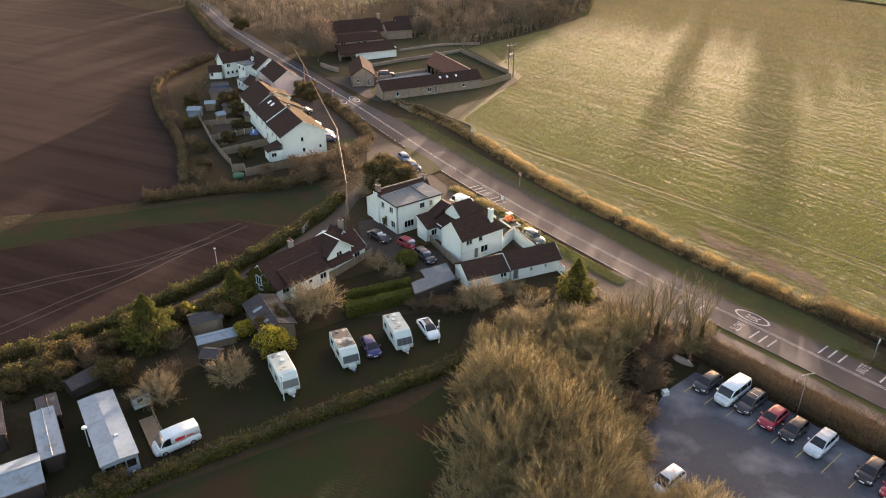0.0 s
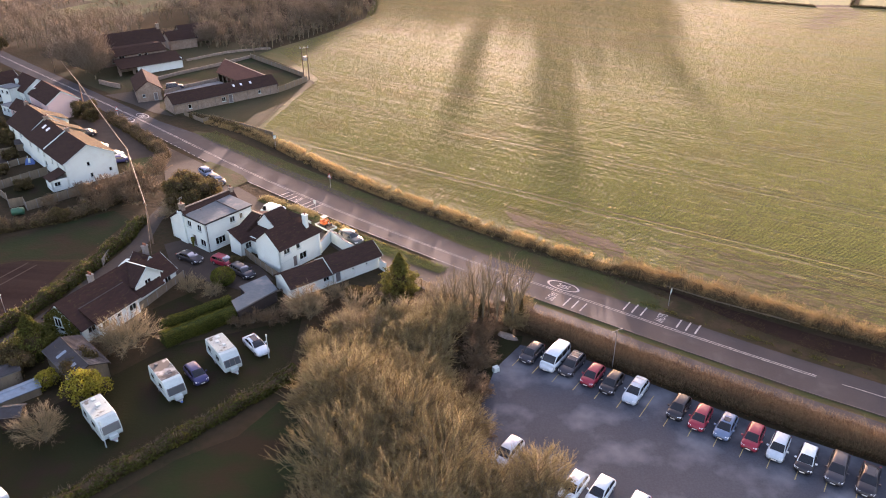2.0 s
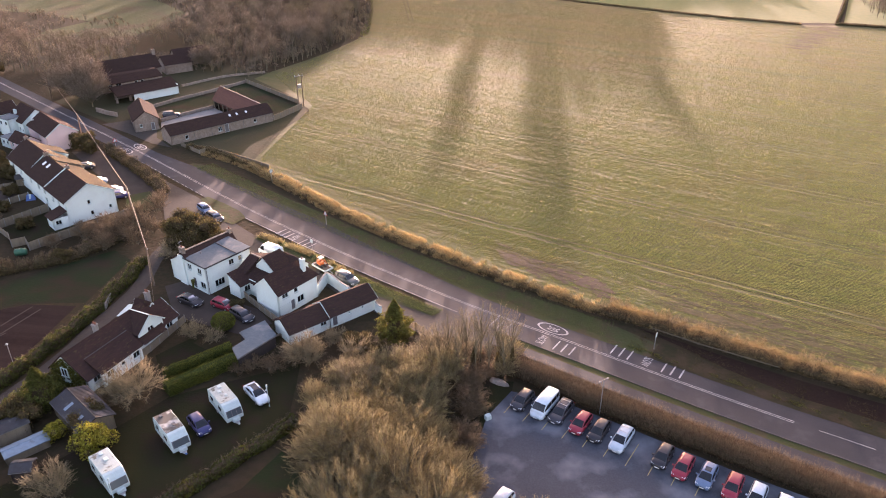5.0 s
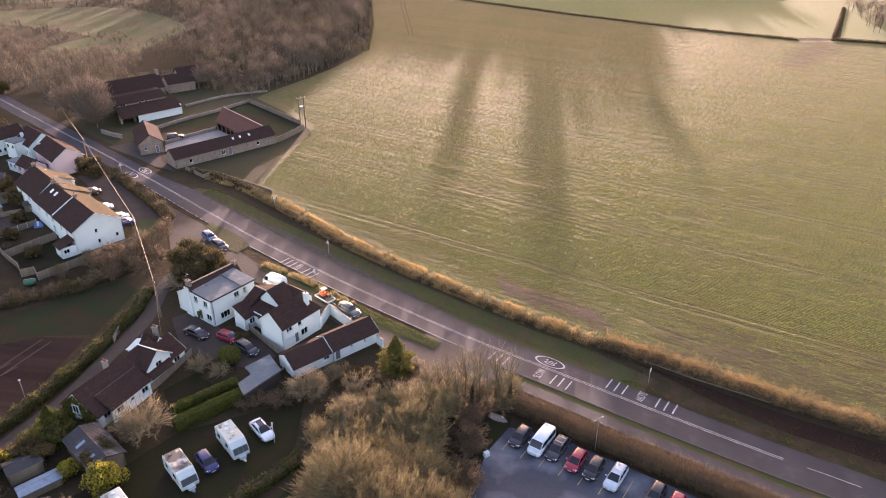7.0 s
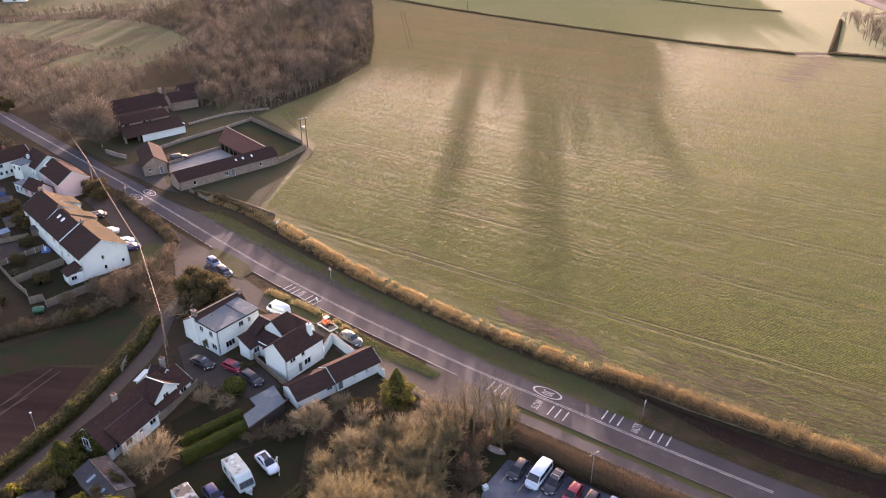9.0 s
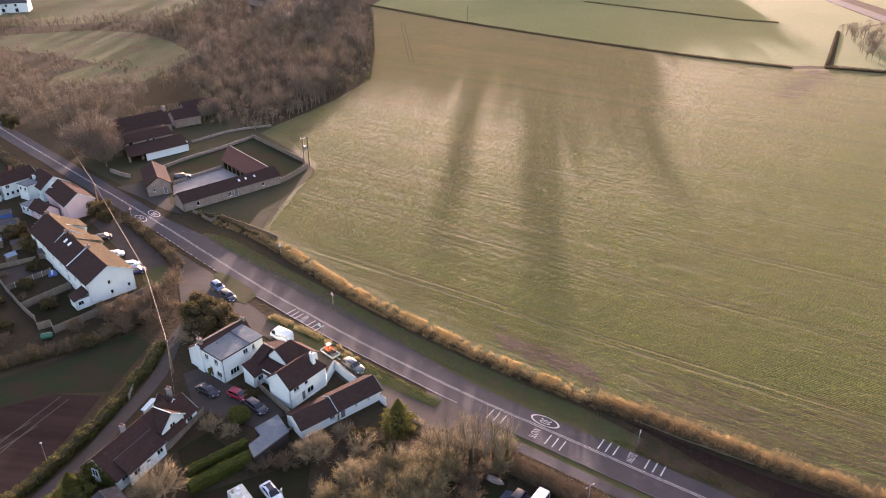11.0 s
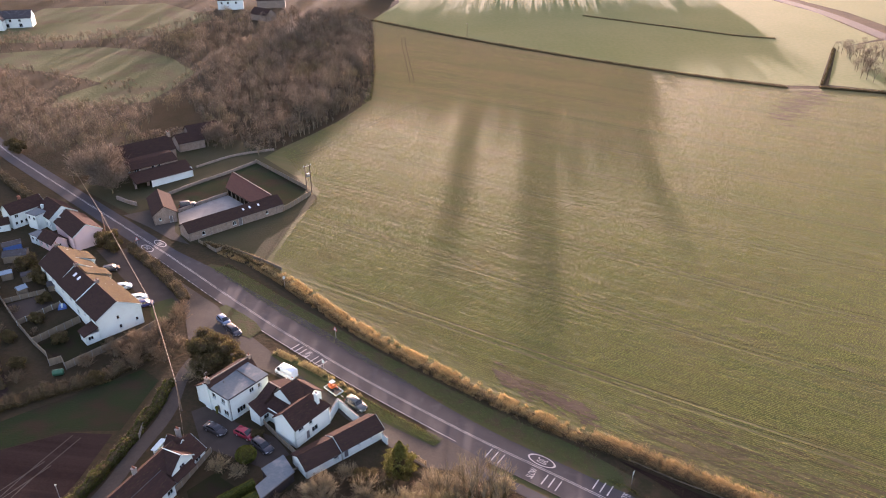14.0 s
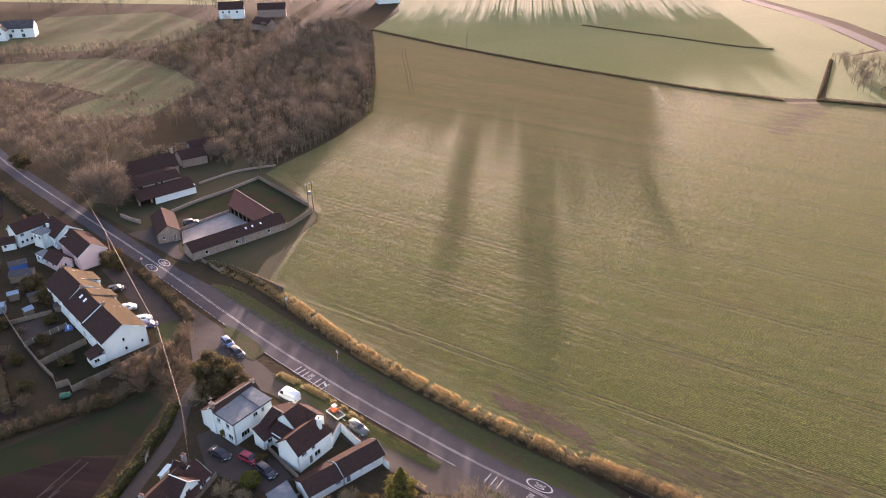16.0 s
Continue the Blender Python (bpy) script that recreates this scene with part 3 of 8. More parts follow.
setting("house_yard", sheet([(-29, 97), (-26, 93), (-30, 90), (-41.5, 95), (-46, 104), (-43, 106), (-37, 101)], 0.05), GRAVEL, "dark gravel yard with parked cars between the houses", "yard")
setting("farm_track", sheet([(-90, 186.5), (-84, 190), (-78, 193), (-72, 176), (-66, 169), (-72, 172), (-80, 179)], 0.055), LANE, "worn farm entrance beside the main road", "lane")
mud_rng = random.Random(4)


def mud_strips(x0, y0, x1, y1, wide, n, lo, hi, turn):
    """Ragged wet strips along the tilled rows, thinning out from the line between two points."""
    g = Geo()
    for _ in range(n):
        t, d = mud_rng.random(), mud_rng.gauss(0, wide)
        x, y = x0 + (x1 - x0) * t, y0 + (y1 - y0) * t + d
        ln, w, a = mud_rng.uniform(lo, hi), mud_rng.uniform(0.12, 0.4), radians(turn + mud_rng.gauss(0, 3))
        c, s = math.cos(a), math.sin(a)
        z = 0.045 + mud_rng.random() * 0.02
        g.add([(x - c * ln, y - s * ln, z), (x - c * ln * 0.3 + s * w, y - s * ln * 0.3 - c * w, z), (x + c * ln * 0.5 + s * w * 0.8, y + s * ln * 0.5 - c * w * 0.8, z), (x + c * ln, y + s * ln, z),
               (x + c * ln * 0.4 - s * w, y + s * ln * 0.4 + c * w, z), (x - c * ln * 0.6 - s * w * 0.7, y - s * ln * 0.6 + c * w * 0.7, z)], [(0, 1, 2, 3, 4, 5)])
    return g


tagged(setting("mud_patch", mud_strips(10, 115.0, 27, 102.5, 1.3, 150, 0.6, 2.2, -36), MUD, "wet brown muddy strips at the field edge", "mud"), "wet brown muddy strips at the field edge", "mud", kind="stuff")
tagged(setting("headland_soil", mud_strips(34, 100, 150, 32, 4.5, 620, 1.0, 4.5, -31), HEADLAND, "bare brown soil showing along the headland of the crop", "mud"), "bare brown soil showing along the headland of the crop", "mud", kind="stuff")
setting("hedge_bottom", ribbon([p for p in HEDGE_F if p[0] > -45], -2.4, 0.9, 0.066), SCRUB, "brown dead growth along the foot of the field hedge", "ground")
setting("ditch_soil", band([p for p in ROAD if 23 < p[0] < 300], [(24, 9.0), (30, 8.0), (36, 6.2), (44, 5.4), (52, 5.8), (60, 6.2), (300, 6.4)], [(24, 9.1), (31, 9.2), (42, 9.2), (50, 9.6), (58, 10.6), (300, 10.8)], 0.078), DARKSTRIP, "dark brown ground strip between the verge and the field", "ground")
g = Geo()
for k in range(-5, 12):
    for d in (-0.95, 0.95):
        ox, oy = 20 + math.sin(radians(31)) * (24.0 * k + d), 120.4 + math.cos(radians(31)) * (24.0 * k + d)
        t0, t1 = -90.0, 330.0
        pts = []
        while t0 < t1:
            x, y = ox + math.cos(radians(-31)) * t0, oy + math.sin(radians(-31)) * t0 + 0.0006 * t0 * t0
            lo, hi = np.interp(x, [p[0] for p in HEDGE_F], [p[1] for p in HEDGE_F]) + 5, np.interp(x, [-43, 5, 61, 115, 149, 330], [452, 408, 363, 325, 306, 228])
            if -30 + (5 if y > 250 else 0) < x < 320 and lo < y < hi:
                pts.append((x, y))
            t0 += 6.0
        if len(pts) > 2:
            rb = ribbon(pts, -0.2, 0.2, 0.04)
            g.add(rb.v, rb.f)
for d in (-0.9, 0.9):
    for pts in ([(-22, 412), (-20.6, 392), (-17.4, 360), (-13.7, 322)], [(-50, 232), (-43.5, 237), (-34, 254), (-18.9, 279), (-6, 296)]):
        rb = ribbon(smooth_line(pts), d - 0.25, d + 0.25, 0.046)
        g.add(rb.v, rb.f)
setting("tramlines", g, TRAMSOIL, "pairs of tractor wheel lines through the young crop", "track")
tagged(setting("gate_mud", mud_strips(128, 272, 160, 306, 5.0, 130, 2.0, 6.0, -30), MUD, "muddy wheel-rutted gateway of the field", "mud"), "muddy wheel-rutted gateway of the field", "mud", kind="stuff")
setting("far_road", ribbon(smooth_line([(170, 780), (212, 620), (224.2, 567), (241.5, 485), (244, 408), (240, 330), (228, 240), (205, 100), (190, -60)]), -4.5, 4.5, 0.06), TARMAC, "distant pale main road beyond the fields", "road")


def dashes(line, d, width, on, off, start=0.0, end=1e9, z=0.058):
    """Painted line along the road; off=0 gives an unbroken one."""
    g, s = Geo(), 0.0
    a = offset(line, d)
    for (x0, y0), (x1, y1) in zip(a, a[1:]):
        seg = math.hypot(x1 - x0, y1 - y0)
        n = max(1, int(seg / 0.5))
        for k in range(n):
            q = s + seg * (k + 0.5) / n
            if start <= q <= end and (not off or q % (on + off) < on):
                ux, uy = (x1 - x0) / seg, (y1 - y0) / seg
                cx, cy = x0 + ux * seg * (k + 0.5) / n, y0 + uy * seg * (k + 0.5) / n
                h, w = seg / n / 2 + 0.01, width / 2
                g.add([(cx - ux * h + uy * w, cy - uy * h - ux * w, z), (cx + ux * h + uy * w, cy + uy * h - ux * w, z),
                       (cx + ux * h - uy * w, cy + uy * h + ux * w, z), (cx - ux * h - uy * w, cy - uy * h + ux * w, z)], [(0, 1, 2, 3)])
        s += seg
    return g


mid = [p for p in ROAD if -190 < p[0] < 45.5]
setting("centre_line", dashes(mid, 0.16, 0.10, 1, 0), LINES, "worn white double centre line", "marking")
setting("centre_line_twin", dashes(mid, -0.16, 0.10, 1, 0), LINES, "worn white double centre line", "marking")
setting("centre_dashes", dashes([p for p in ROAD if 45 < p[0] < 200], 0, 0.1, 6, 3), LINES, "broken white centre line", "marking")
setting("edge_line", dashes([p for p in ROAD if -40 < p[0] < 6], -2.8, 0.1, 1, 0), LINES, "thin white line along the road edge", "marking")
setting("layby_dashes", dashes([p for p in ROAD if -72 < p[0] < -47], -2.85, 0.12, 1.0, 1.0), LINES, "broken white line across the lay-by mouth", "marking")


def at_road(x):
    i = min(range(len(ROAD)), key=lambda k: abs(ROAD[k][0] - x))
    (x0, y0), (x1, y1) = ROAD[i - 1], ROAD[i + 1]
    return ROAD[i], math.degrees(math.atan2(y1 - y0, x1 - x0))


def words(name, text, x, y, yaw, size, stretch, label):
    cu = bpy.data.curves.new(name, 'FONT')
    cu.body, cu.size, cu.align_x, cu.align_y = text, size, 'CENTER', 'CENTER'
    me = bpy.data.objects.new(name, cu).to_mesh().copy()
    me.materials.clear()
    me.materials.append(LINES)
    ob = new(name, me)
    ob.matrix_basis = pose(x, y, 0.062, 0, 0, yaw) @ Matrix.Diagonal((1, stretch, 1, 1))
    return tagged(ob, label, "marking", kind="structure")


def roundel(name, x, y, yaw, label):
    rings = [[((r) * math.cos(a), 2.3 * (r) * math.sin(a), 0.0) for a in np.linspace(0, 2 * math.pi, 36, endpoint=False)] for r in (0.95, 1.1)]
    g = Geo().loft(rings, closed=True, caps=False)
    ob = setting(name, g, LINES, label, "marking")
    ob.matrix_basis = pose(x, y, 0.062, 0, 0, yaw)
    words(name + "_number", "30", x, y, yaw, 1.2, 2.2, "painted white speed limit number on the road")


def bars(name, x, side, label, n=3, gap=1.25):
    """Short cross strokes painted over half the lane."""
    (cx, cy), yaw = at_road(x)
    g = Geo()
    for k in range(n):
        g.box(((k - (n - 1) / 2) * gap, side * 1.9, 0.061), (0.22, 2.4, 0.002), 0)
    ob = setting(name, g, LINES, label, "marking")
    ob.matrix_basis = pose(cx, cy, 0, 0, 0, yaw)

# ---- painted signs on the road ----
(rx, ry), ra = at_road(16.5)
roundel("speed_roundel_near", rx + 0.9, ry + 1.3, ra - 90, "white painted speed limit roundel on the road")
(rx, ry), ra = at_road(-75.5)
roundel("speed_roundel_far", rx + 1.2, ry + 1.3, ra - 90, "white painted speed limit roundel on the road")
roundel("speed_roundel_west", rx - 1.2, ry - 1.4, ra + 90, "white painted speed limit roundel on the road")
for nm, xx, side, turn in (("slow_near", 15.0, -1, 90), ("slow_east", 28.4, 1, -90), ("slow_west", -26.0, -1, 90)):
    (rx, ry), ra = at_road(xx)
    c, s = math.cos(radians(ra + 90)), math.sin(radians(ra + 90))
    words(nm, "SLOW", rx + c * side * 1.8, ry + s * side * 1.8, ra + turn, 0.82, 2.1, "white painted SLOW lettering on the road")
for nm, xx, side in (("bars_a", 9.6, -1), ("bars_b", 17.6, -1), ("bars_c", 24.0, 1), ("bars_d", 30.6, 1), ("bars_e", -29.0, -1), ("bars_f", -24.6, -1)):
    bars("cross_" + nm.split("_")[0], xx, side, "short white cross strokes painted on the road lane")


# ---- buildings ----
def panel(g, o, u, width, z0, z1, holes=(), thick=0.25):
    """An upright wall from o along u (unit, outward side on its right), with openings (a0, a1, b0, b1) through its thickness."""
    ux, uy = u
    nx, ny = -uy * thick, ux * thick
    xs = sorted({0.0, width, *(h for hole in holes for h in hole[:2])})
    zs = sorted({z0, z1, *(h for hole in holes for h in hole[2:])})

    def P(a, z, back):
        return (o[0] + ux * a + (nx if back else 0), o[1] + uy * a + (ny if back else 0), z)
    for a0, a1 in zip(xs, xs[1:]):
        for b0, b1 in zip(zs, zs[1:]):
            if any(h[0] <= a0 and a1 <= h[1] and h[2] <= b0 and b1 <= h[3] for h in holes):
                continue
            g.add([P(a0, b0, 0), P(a1, b0, 0), P(a1, b1, 0), P(a0, b1, 0)], [(0, 1, 2, 3)])
            g.add([P(a0, b0, 1), P(a1, b0, 1), P(a1, b1, 1), P(a0, b1, 1)], [(3, 2, 1, 0)])
    for a0, a1, b0, b1 in holes:
        q = [P(a0, b0, 0), P(a1, b0, 0), P(a1, b1, 0), P(a0, b1, 0), P(a0, b0, 1), P(a1, b0, 1), P(a1, b1, 1), P(a0, b1, 1)]
        g.add(q, [(0, 4, 5, 1), (1, 5, 6, 2), (2, 6, 7, 3), (3, 7, 4, 0)])
    g.add([P(0, z1, 0), P(width, z1, 0), P(width, z1, 1), P(0, z1, 1)], [(0, 1, 2, 3)])
    for a in (0, width):
        g.add([P(a, z0, 0), P(a, z0, 1), P(a, z1, 1), P(a, z1, 0)], [(0, 1, 2, 3)])
    return g


def window(parent, o, u, hole, panes=2, door=False, frame_mat=None, thick=0.12):
    """Frame, panes and sill set into an opening."""
    ux, uy = u
    a0, a1, b0, b1 = hole
    ang = math.degrees(math.atan2(uy, ux))
    fm = frame_mat or PLASTIC

    def C(a, d, z):
        return (o[0] + ux * a - uy * d, o[1] + uy * a + ux * d, z)
    w, h, cx, cz = a1 - a0, b1 - b0, (a0 + a1) / 2, (b0 + b1) / 2
    f = Geo()
    for a, z, sx, sz in ((a0 + 0.04, cz, 0.08, h), (a1 - 0.04, cz, 0.08, h), (cx, b0 + 0.04, w, 0.08), (cx, b1 - 0.04, w, 0.08)):
        f.box(C(a, thick, z), (sx, 0.07, sz), ang)
    for k in range(1, panes):
        f.box(C(a0 + w * k / panes, thick, cz), (0.06, 0.07, h), ang)
    if door:
        d = part("door", Geo().box(C(cx, thick + 0.01, cz), (w - 0.06, 0.05, h - 0.04), ang), frame_mat or GREYPLASTIC, parent, "panelled house door")
        part("door_frame", f, PLASTIC, d)
        part("handle", Geo().box(C(a1 - 0.18, thick - 0.05, b0 + 1.0), (0.1, 0.05, 0.03), ang), STEEL, d)
        return d
    win = part("window", f, fm, parent)
    for k in range(panes):
        part("pane", Geo().box(C(a0 + w * (k + 0.5) / panes, thick + 0.02, cz), (w / panes - 0.05, 0.015, h - 0.1), ang), GLASS, win)
    part("sill", Geo().box(C(cx, -0.04, b0 - 0.03), (w + 0.14, 0.16, 0.06), ang), fm, win)
    return win


def slab(g, a, b, c, d, t=0.14):
    """A roof slope with thickness: corners a, b (eave), c, d (top)."""
    n = (Vector(b) - Vector(a)).cross(Vector(d) - Vector(a)).normalized() * t
    if n.z < 0:
        n = -n
    lo = [Vector(p) for p in (a, b, c, d)]
    return g.hexa(lo, [p + n for p in lo])


def tile_slope(roof, e0, e1, r1, r0, material, course=0.34):
    """Overlapping courses of tiles on a slope, from the eave e0-e1 to the ridge r0-r1, joined as one sheet of stepped geometry."""
    g = Geo()
    e0, e1, r0, r1 = (Vector(p) for p in (e0, e1, r0, r1))
    up = ((r0 - e0) + (r1 - e1)) / 2
    n = (e1 - e0).cross(up).normalized()
    if n.z < 0:
        n = -n
    k = max(2, int(up.length / course))
    for i in range(k):
        a, b = i / k, (i + 1.12) / k
        p = [e0.lerp(r0, a) + n * 0.185, e1.lerp(r1, a) + n * 0.185, e1.lerp(r1, b) + n * 0.15, e0.lerp(r0, b) + n * 0.15]
        q = [v - n * 0.02 for v in p]
        g.hexa(q, p)
    tagged(part("tiling", g, material, roof), kind="stuff")


def gable(name, x, y, yaw, L, W, eave, ridge, label, wall=None, roof=None, holes=None, yr=0.5, verge=0.2, over=0.25, group="", z=0.0, barge=None, category="house", tiles=True, skew=0.0, north=None):
    """A house with its ridge along local x; skew draws its far end back towards north; north: a sun-golden covering for
    that slope. holes: side -> list of (a0, a1, b0, b1, panes or 'door'); sides S, E, N, W.
    """
    wall, roof, holes = wall or WHITEWALL, roof or TILES, holes or {}
    h = thing(name, x, y, yaw, label, category, group, z)
    yw = W * yr
    slant = math.hypot(skew, W)
    sides = {"S": ((0, 0), (1, 0), L), "E": ((L, 0), (-skew / slant, W / slant), slant), "N": ((L - skew, W), (-1, 0), L - skew), "W": ((0, W), (0, -1), W)}
    for s, (o, u, width) in sides.items():
        hs = [q[:4] for q in holes.get(s, ())]
        g = panel(Geo(), o, u, width, -0.3, eave, hs)
        if s in "EW":
            xx = L if s == "E" else 0
            d = -0.25 if s == "E" else 0.25
            k = skew / W if s == "E" else 0.0
            tri = [(xx, 0, eave), (xx - k * W, W, eave), (xx - k * yw, yw, ridge)]
            g.hexa(tri, [(p[0] + d, p[1], p[2]) for p in tri])
        wl = part("wall", g, wall, h)
        for q in holes.get(s, ()):
            if q[4] == 'door':
                window(wl, o, u, q[:4], 1, True)
            else:
                window(wl, o, u, q[:4], q[4])
    v, o = verge, over
    for ys, ye in ((-o, 0.0), (W + o, W)):
        span = abs(yw - ye)
        drop = (ridge - eave) / span * o
        e0, e1, r1, r0 = (-v, ys, eave - drop), (L + v - skew * ys / W, ys, eave - drop), (L + v - skew * yw / W, yw, ridge), (-v, yw, ridge)
        cover = north if north and ye > 0 else roof
        rf = part("roof", slab(Geo(), e0, e1, r1, r0), cover, h)
        if tiles:
            tile_slope(rf, e0, e1, r1, r0, cover)
        gut = Geo().tube((-v, ys, eave - drop + 0.02), (L + v - skew * ys / W, ys, eave - drop + 0.02), 0.06, n=6)
        part("gutter", gut, GREYPLASTIC, rf)
        if barge:
            for xx in (-v - 0.03, L + v + 0.03):
                a, b = Vector((xx, ys, eave - drop + 0.05)), Vector((xx, yw, ridge + 0.05))
                m = (a + b) / 2
                part("bargeboard", Geo().box(m, (0.05, (b - a).length, 0.22), 0, math.degrees(math.atan2(b.z - a.z, b.y - a.y)) if b.y > a.y else math.degrees(math.atan2(b.z - a.z, b.y - a.y)) - 180), barge, rf)
    rg = Geo()
    run = L + 2 * v - skew * yw / W
    k = max(2, int(run / 0.45))
    for i in range(k):
        a, b = -v + run * i / k, -v + run * (i + 1) / k - 0.02
        rg.add([(a, yw - 0.14, ridge + 0.1), (a, yw, ridge + 0.24), (a, yw + 0.14, ridge + 0.1), (b, yw - 0.14, ridge + 0.1), (b, yw, ridge + 0.24), (b, yw + 0.14, ridge + 0.1)],
               [(0, 1, 4, 3), (1, 2, 5, 4), (0, 2, 1), (3, 4, 5)])
    part("ridge_tiles", rg, roof, h)
    return h


def chimney(h, x, y, z0, z1, sx=0.55, sy=0.75, pots=1, wall=None):
    c = part("chimney", Geo().box((x, y, (z0 + z1) / 2), (sx, sy, z1 - z0)).box((x, y, z1 - 0.05), (sx + 0.12, sy + 0.12, 0.12)), wall or STONE, h)
    for k in range(pots):
        yy = y + (k - (pots - 1) / 2) * 0.35
        part("chimney_pot", Geo().tube((x, yy, z1), (x, yy, z1 + 0.38), 0.13, 0.1, 8), REDTILES, c, "clay chimney pot")
    return c


def downpipe(h, x, y, z1):
    part("downpipe", Geo().tube((x, y, 0.0), (x, y, z1), 0.045, n=6), GREYPLASTIC, h)


# white house with a flat felt roof and a tiled rear slope
fh = thing("flat_roofed_house", -37.9, 101.3, 52.4, "white rendered two-storey house with a grey flat felt roof", "house")
L1, W1, H1 = 8.9, 6.2, 5.0
for o, u, width, hs in (((0, 0), (1, 0), L1, [(1.5, 3.4, 0.7, 1.95, 3), (4.6, 5.6, 3.4, 4.4, 2), (6.5, 7.2, 3.4, 4.4, 1)]),
                        ((L1, 0), (0, 1), W1, []), ((L1, W1), (-1, 0), L1, []),
                        ((0, W1), (0, -1), W1, [(1.3, 2.4, 3.2, 4.3, 2), (3.9, 5.0, 3.2, 4.3, 2), (4.2, 5.6, 0.7, 1.9, 2), (2.3, 3.2, 0.1, 2.1, 'door')])):
    wl = part("wall", panel(Geo(), o, u, width, -0.4, H1, [q[:4] for q in hs]), WHITEWALL, fh)
    for q in hs:
        window(wl, o, u, q[:4], q[4] if q[4] != 'door' else 1, q[4] == 'door')
rf = part("flat_roof", Geo().hexa([(-0.15, -0.15, H1), (L1 + 0.15, -0.15, H1), (L1 + 0.15, W1, H1 + 0.1), (-0.15, W1, H1 + 0.1)],
                                  [(-0.15, -0.15, H1 + 0.12), (L1 + 0.15, -0.15, H1 + 0.12), (L1 + 0.15, W1, H1 + 0.3), (-0.15, W1, H1 + 0.3)]), LEAD, fh, "weathered grey felt flat roof")
part("upstand", Geo().box((6.1, W1 / 2, H1 + 0.27), (0.12, W1, 0.16), 0, 1.7), TRIM, rf)
part("fascia", Geo().box((L1 / 2, -0.17, H1 - 0.02), (L1 + 0.36, 0.05, 0.24)).box((-0.17, W1 / 2, H1 + 0.02), (0.05, W1, 0.24)), TRIM, rf)
part("vent", Geo().tube((2.4, 4.2, H1 + 0.15), (2.4, 4.2, H1 + 0.55), 0.08, n=8).tube((2.4, 4.2, H1 + 0.55), (2.4, 4.2, H1 + 0.62), 0.14, n=8), GREYPLASTIC, rf)
g = Geo()
slab(g, (-0.2, W1 + 3.6, 3.2), (L1 + 1.2, W1 + 3.6, 3.2), (L1 + 1.2, W1 - 0.1, 5.6), (-0.2, W1 - 0.1, 5.6))
rr = part("roof", g, OLDTILES, fh)
tile_slope(rr, (-0.2, W1 + 3.6, 3.2), (L1 + 1.2, W1 + 3.6, 3.2), (L1 + 1.2, W1 - 0.1, 5.6), (-0.2, W1 - 0.1, 5.6), OLDTILES)
g = Geo()
slab(g, (L1 + 1.2, W1 - 1.6, 4.0), (-0.2, W1 - 1.6, 5.1), (-0.2, W1, 5.75), (L1 + 1.2, W1, 5.75), 0.1)
part("ridge_slope", g, OLDTILES, fh)
rg = Geo()
for i in range(24):
    rg.box((-0.2 + 0.43 * (i + 0.5), W1 - 0.05, 5.85), (0.41, 0.24, 0.16))
part("ridge_tiles", rg, STONE, fh, "pale lichened ridge tiles")
part("rear_wall", panel(panel(panel(Geo(), (0, W1 + 3.4), (0, -1), 3.4, -0.4, 3.4), (L1 + 1, W1), (0, 1), 3.4, -0.4, 3.4), (L1 + 1, W1 + 3.4), (-1, 0), L1 + 1, -0.4, 3.2), WHITEWALL, fh)
part("end_gable", Geo().hexa([(-0.02, W1 + 3.4, 3.3), (-0.02, W1 - 0.3, 3.3), (-0.02, W1 - 0.3, 5.6)], [(0.25, W1 + 3.4, 3.3), (0.25, W1 - 0.3, 3.3), (0.25, W1 - 0.3, 5.6)]), WHITEWALL, fh)
chimney(fh, 0.3, W1 - 0.1, 4.6, 6.7, 0.6, 0.9, 1, STONE)
chimney(fh, L1 + 0.8, W1 - 0.1, 4.9, 6.3, 0.5, 0.6, 1, STONE)
part("chimney_base", Geo().hexa([(-0.3, W1 - 0.9, 0), (0.2, W1 - 0.9, 0), (0.2, W1 + 0.9, 0), (-0.3, W1 + 0.9, 0)], [(-0.3, W1 - 0.6, 5.4), (0.2, W1 - 0.6, 5.4), (0.2, W1 + 0.6, 5.4), (-0.3, W1 + 0.6, 5.4)]), WHITEWALL, fh)
part("porch_plant", Geo().tube((-0.35, 3.7, 0), (-0.2, 3.7, 1.6), 0.1, 0.35, 7), LEAF, fh, "climbing plant beside the door")
downpipe(fh, 0.15, -0.08, 4.9)
part("aerial", Geo().tube((0.3, W1 + 0.2, 6.5), (0.3, W1 + 0.2, 7.6), 0.02, n=5).tube((0.0, W1 + 0.2, 7.4), (0.9, W1 + 0.5, 7.4), 0.015, n=5).tube((0.7, W1 + 0.1, 7.4), (0.7, W1 + 0.8, 7.4), 0.012, n=5), STEEL, fh)

# main white cottage with its rear range and low link
B_YAW = 52.5
mc = gable("white_cottage", -25.1, 94.5, B_YAW, 8.1, 5.2, 4.15, 6.3, "white rendered cottage with a dark brown tiled gable roof", roof=TILES, skew=3.3, verge=0.12,
           holes={"S": [(0.9, 2.1, 2.9, 3.9, 2), (3.3, 4.1, 2.9, 3.8, 1), (2.5, 3.3, 0.2, 2.0, 'door'), (3.8, 5.2, 0.8, 2.0, 2)]})
chimney(mc, 6.5, 1.2, 4.4, 7.2, 0.55, 0.75, 1, WHITEWALL)
part("cable_rail", Geo().tube((-0.1, -0.12, 1.9), (2.2, -0.12, 1.9), 0.03, n=5), PLASTIC, mc)
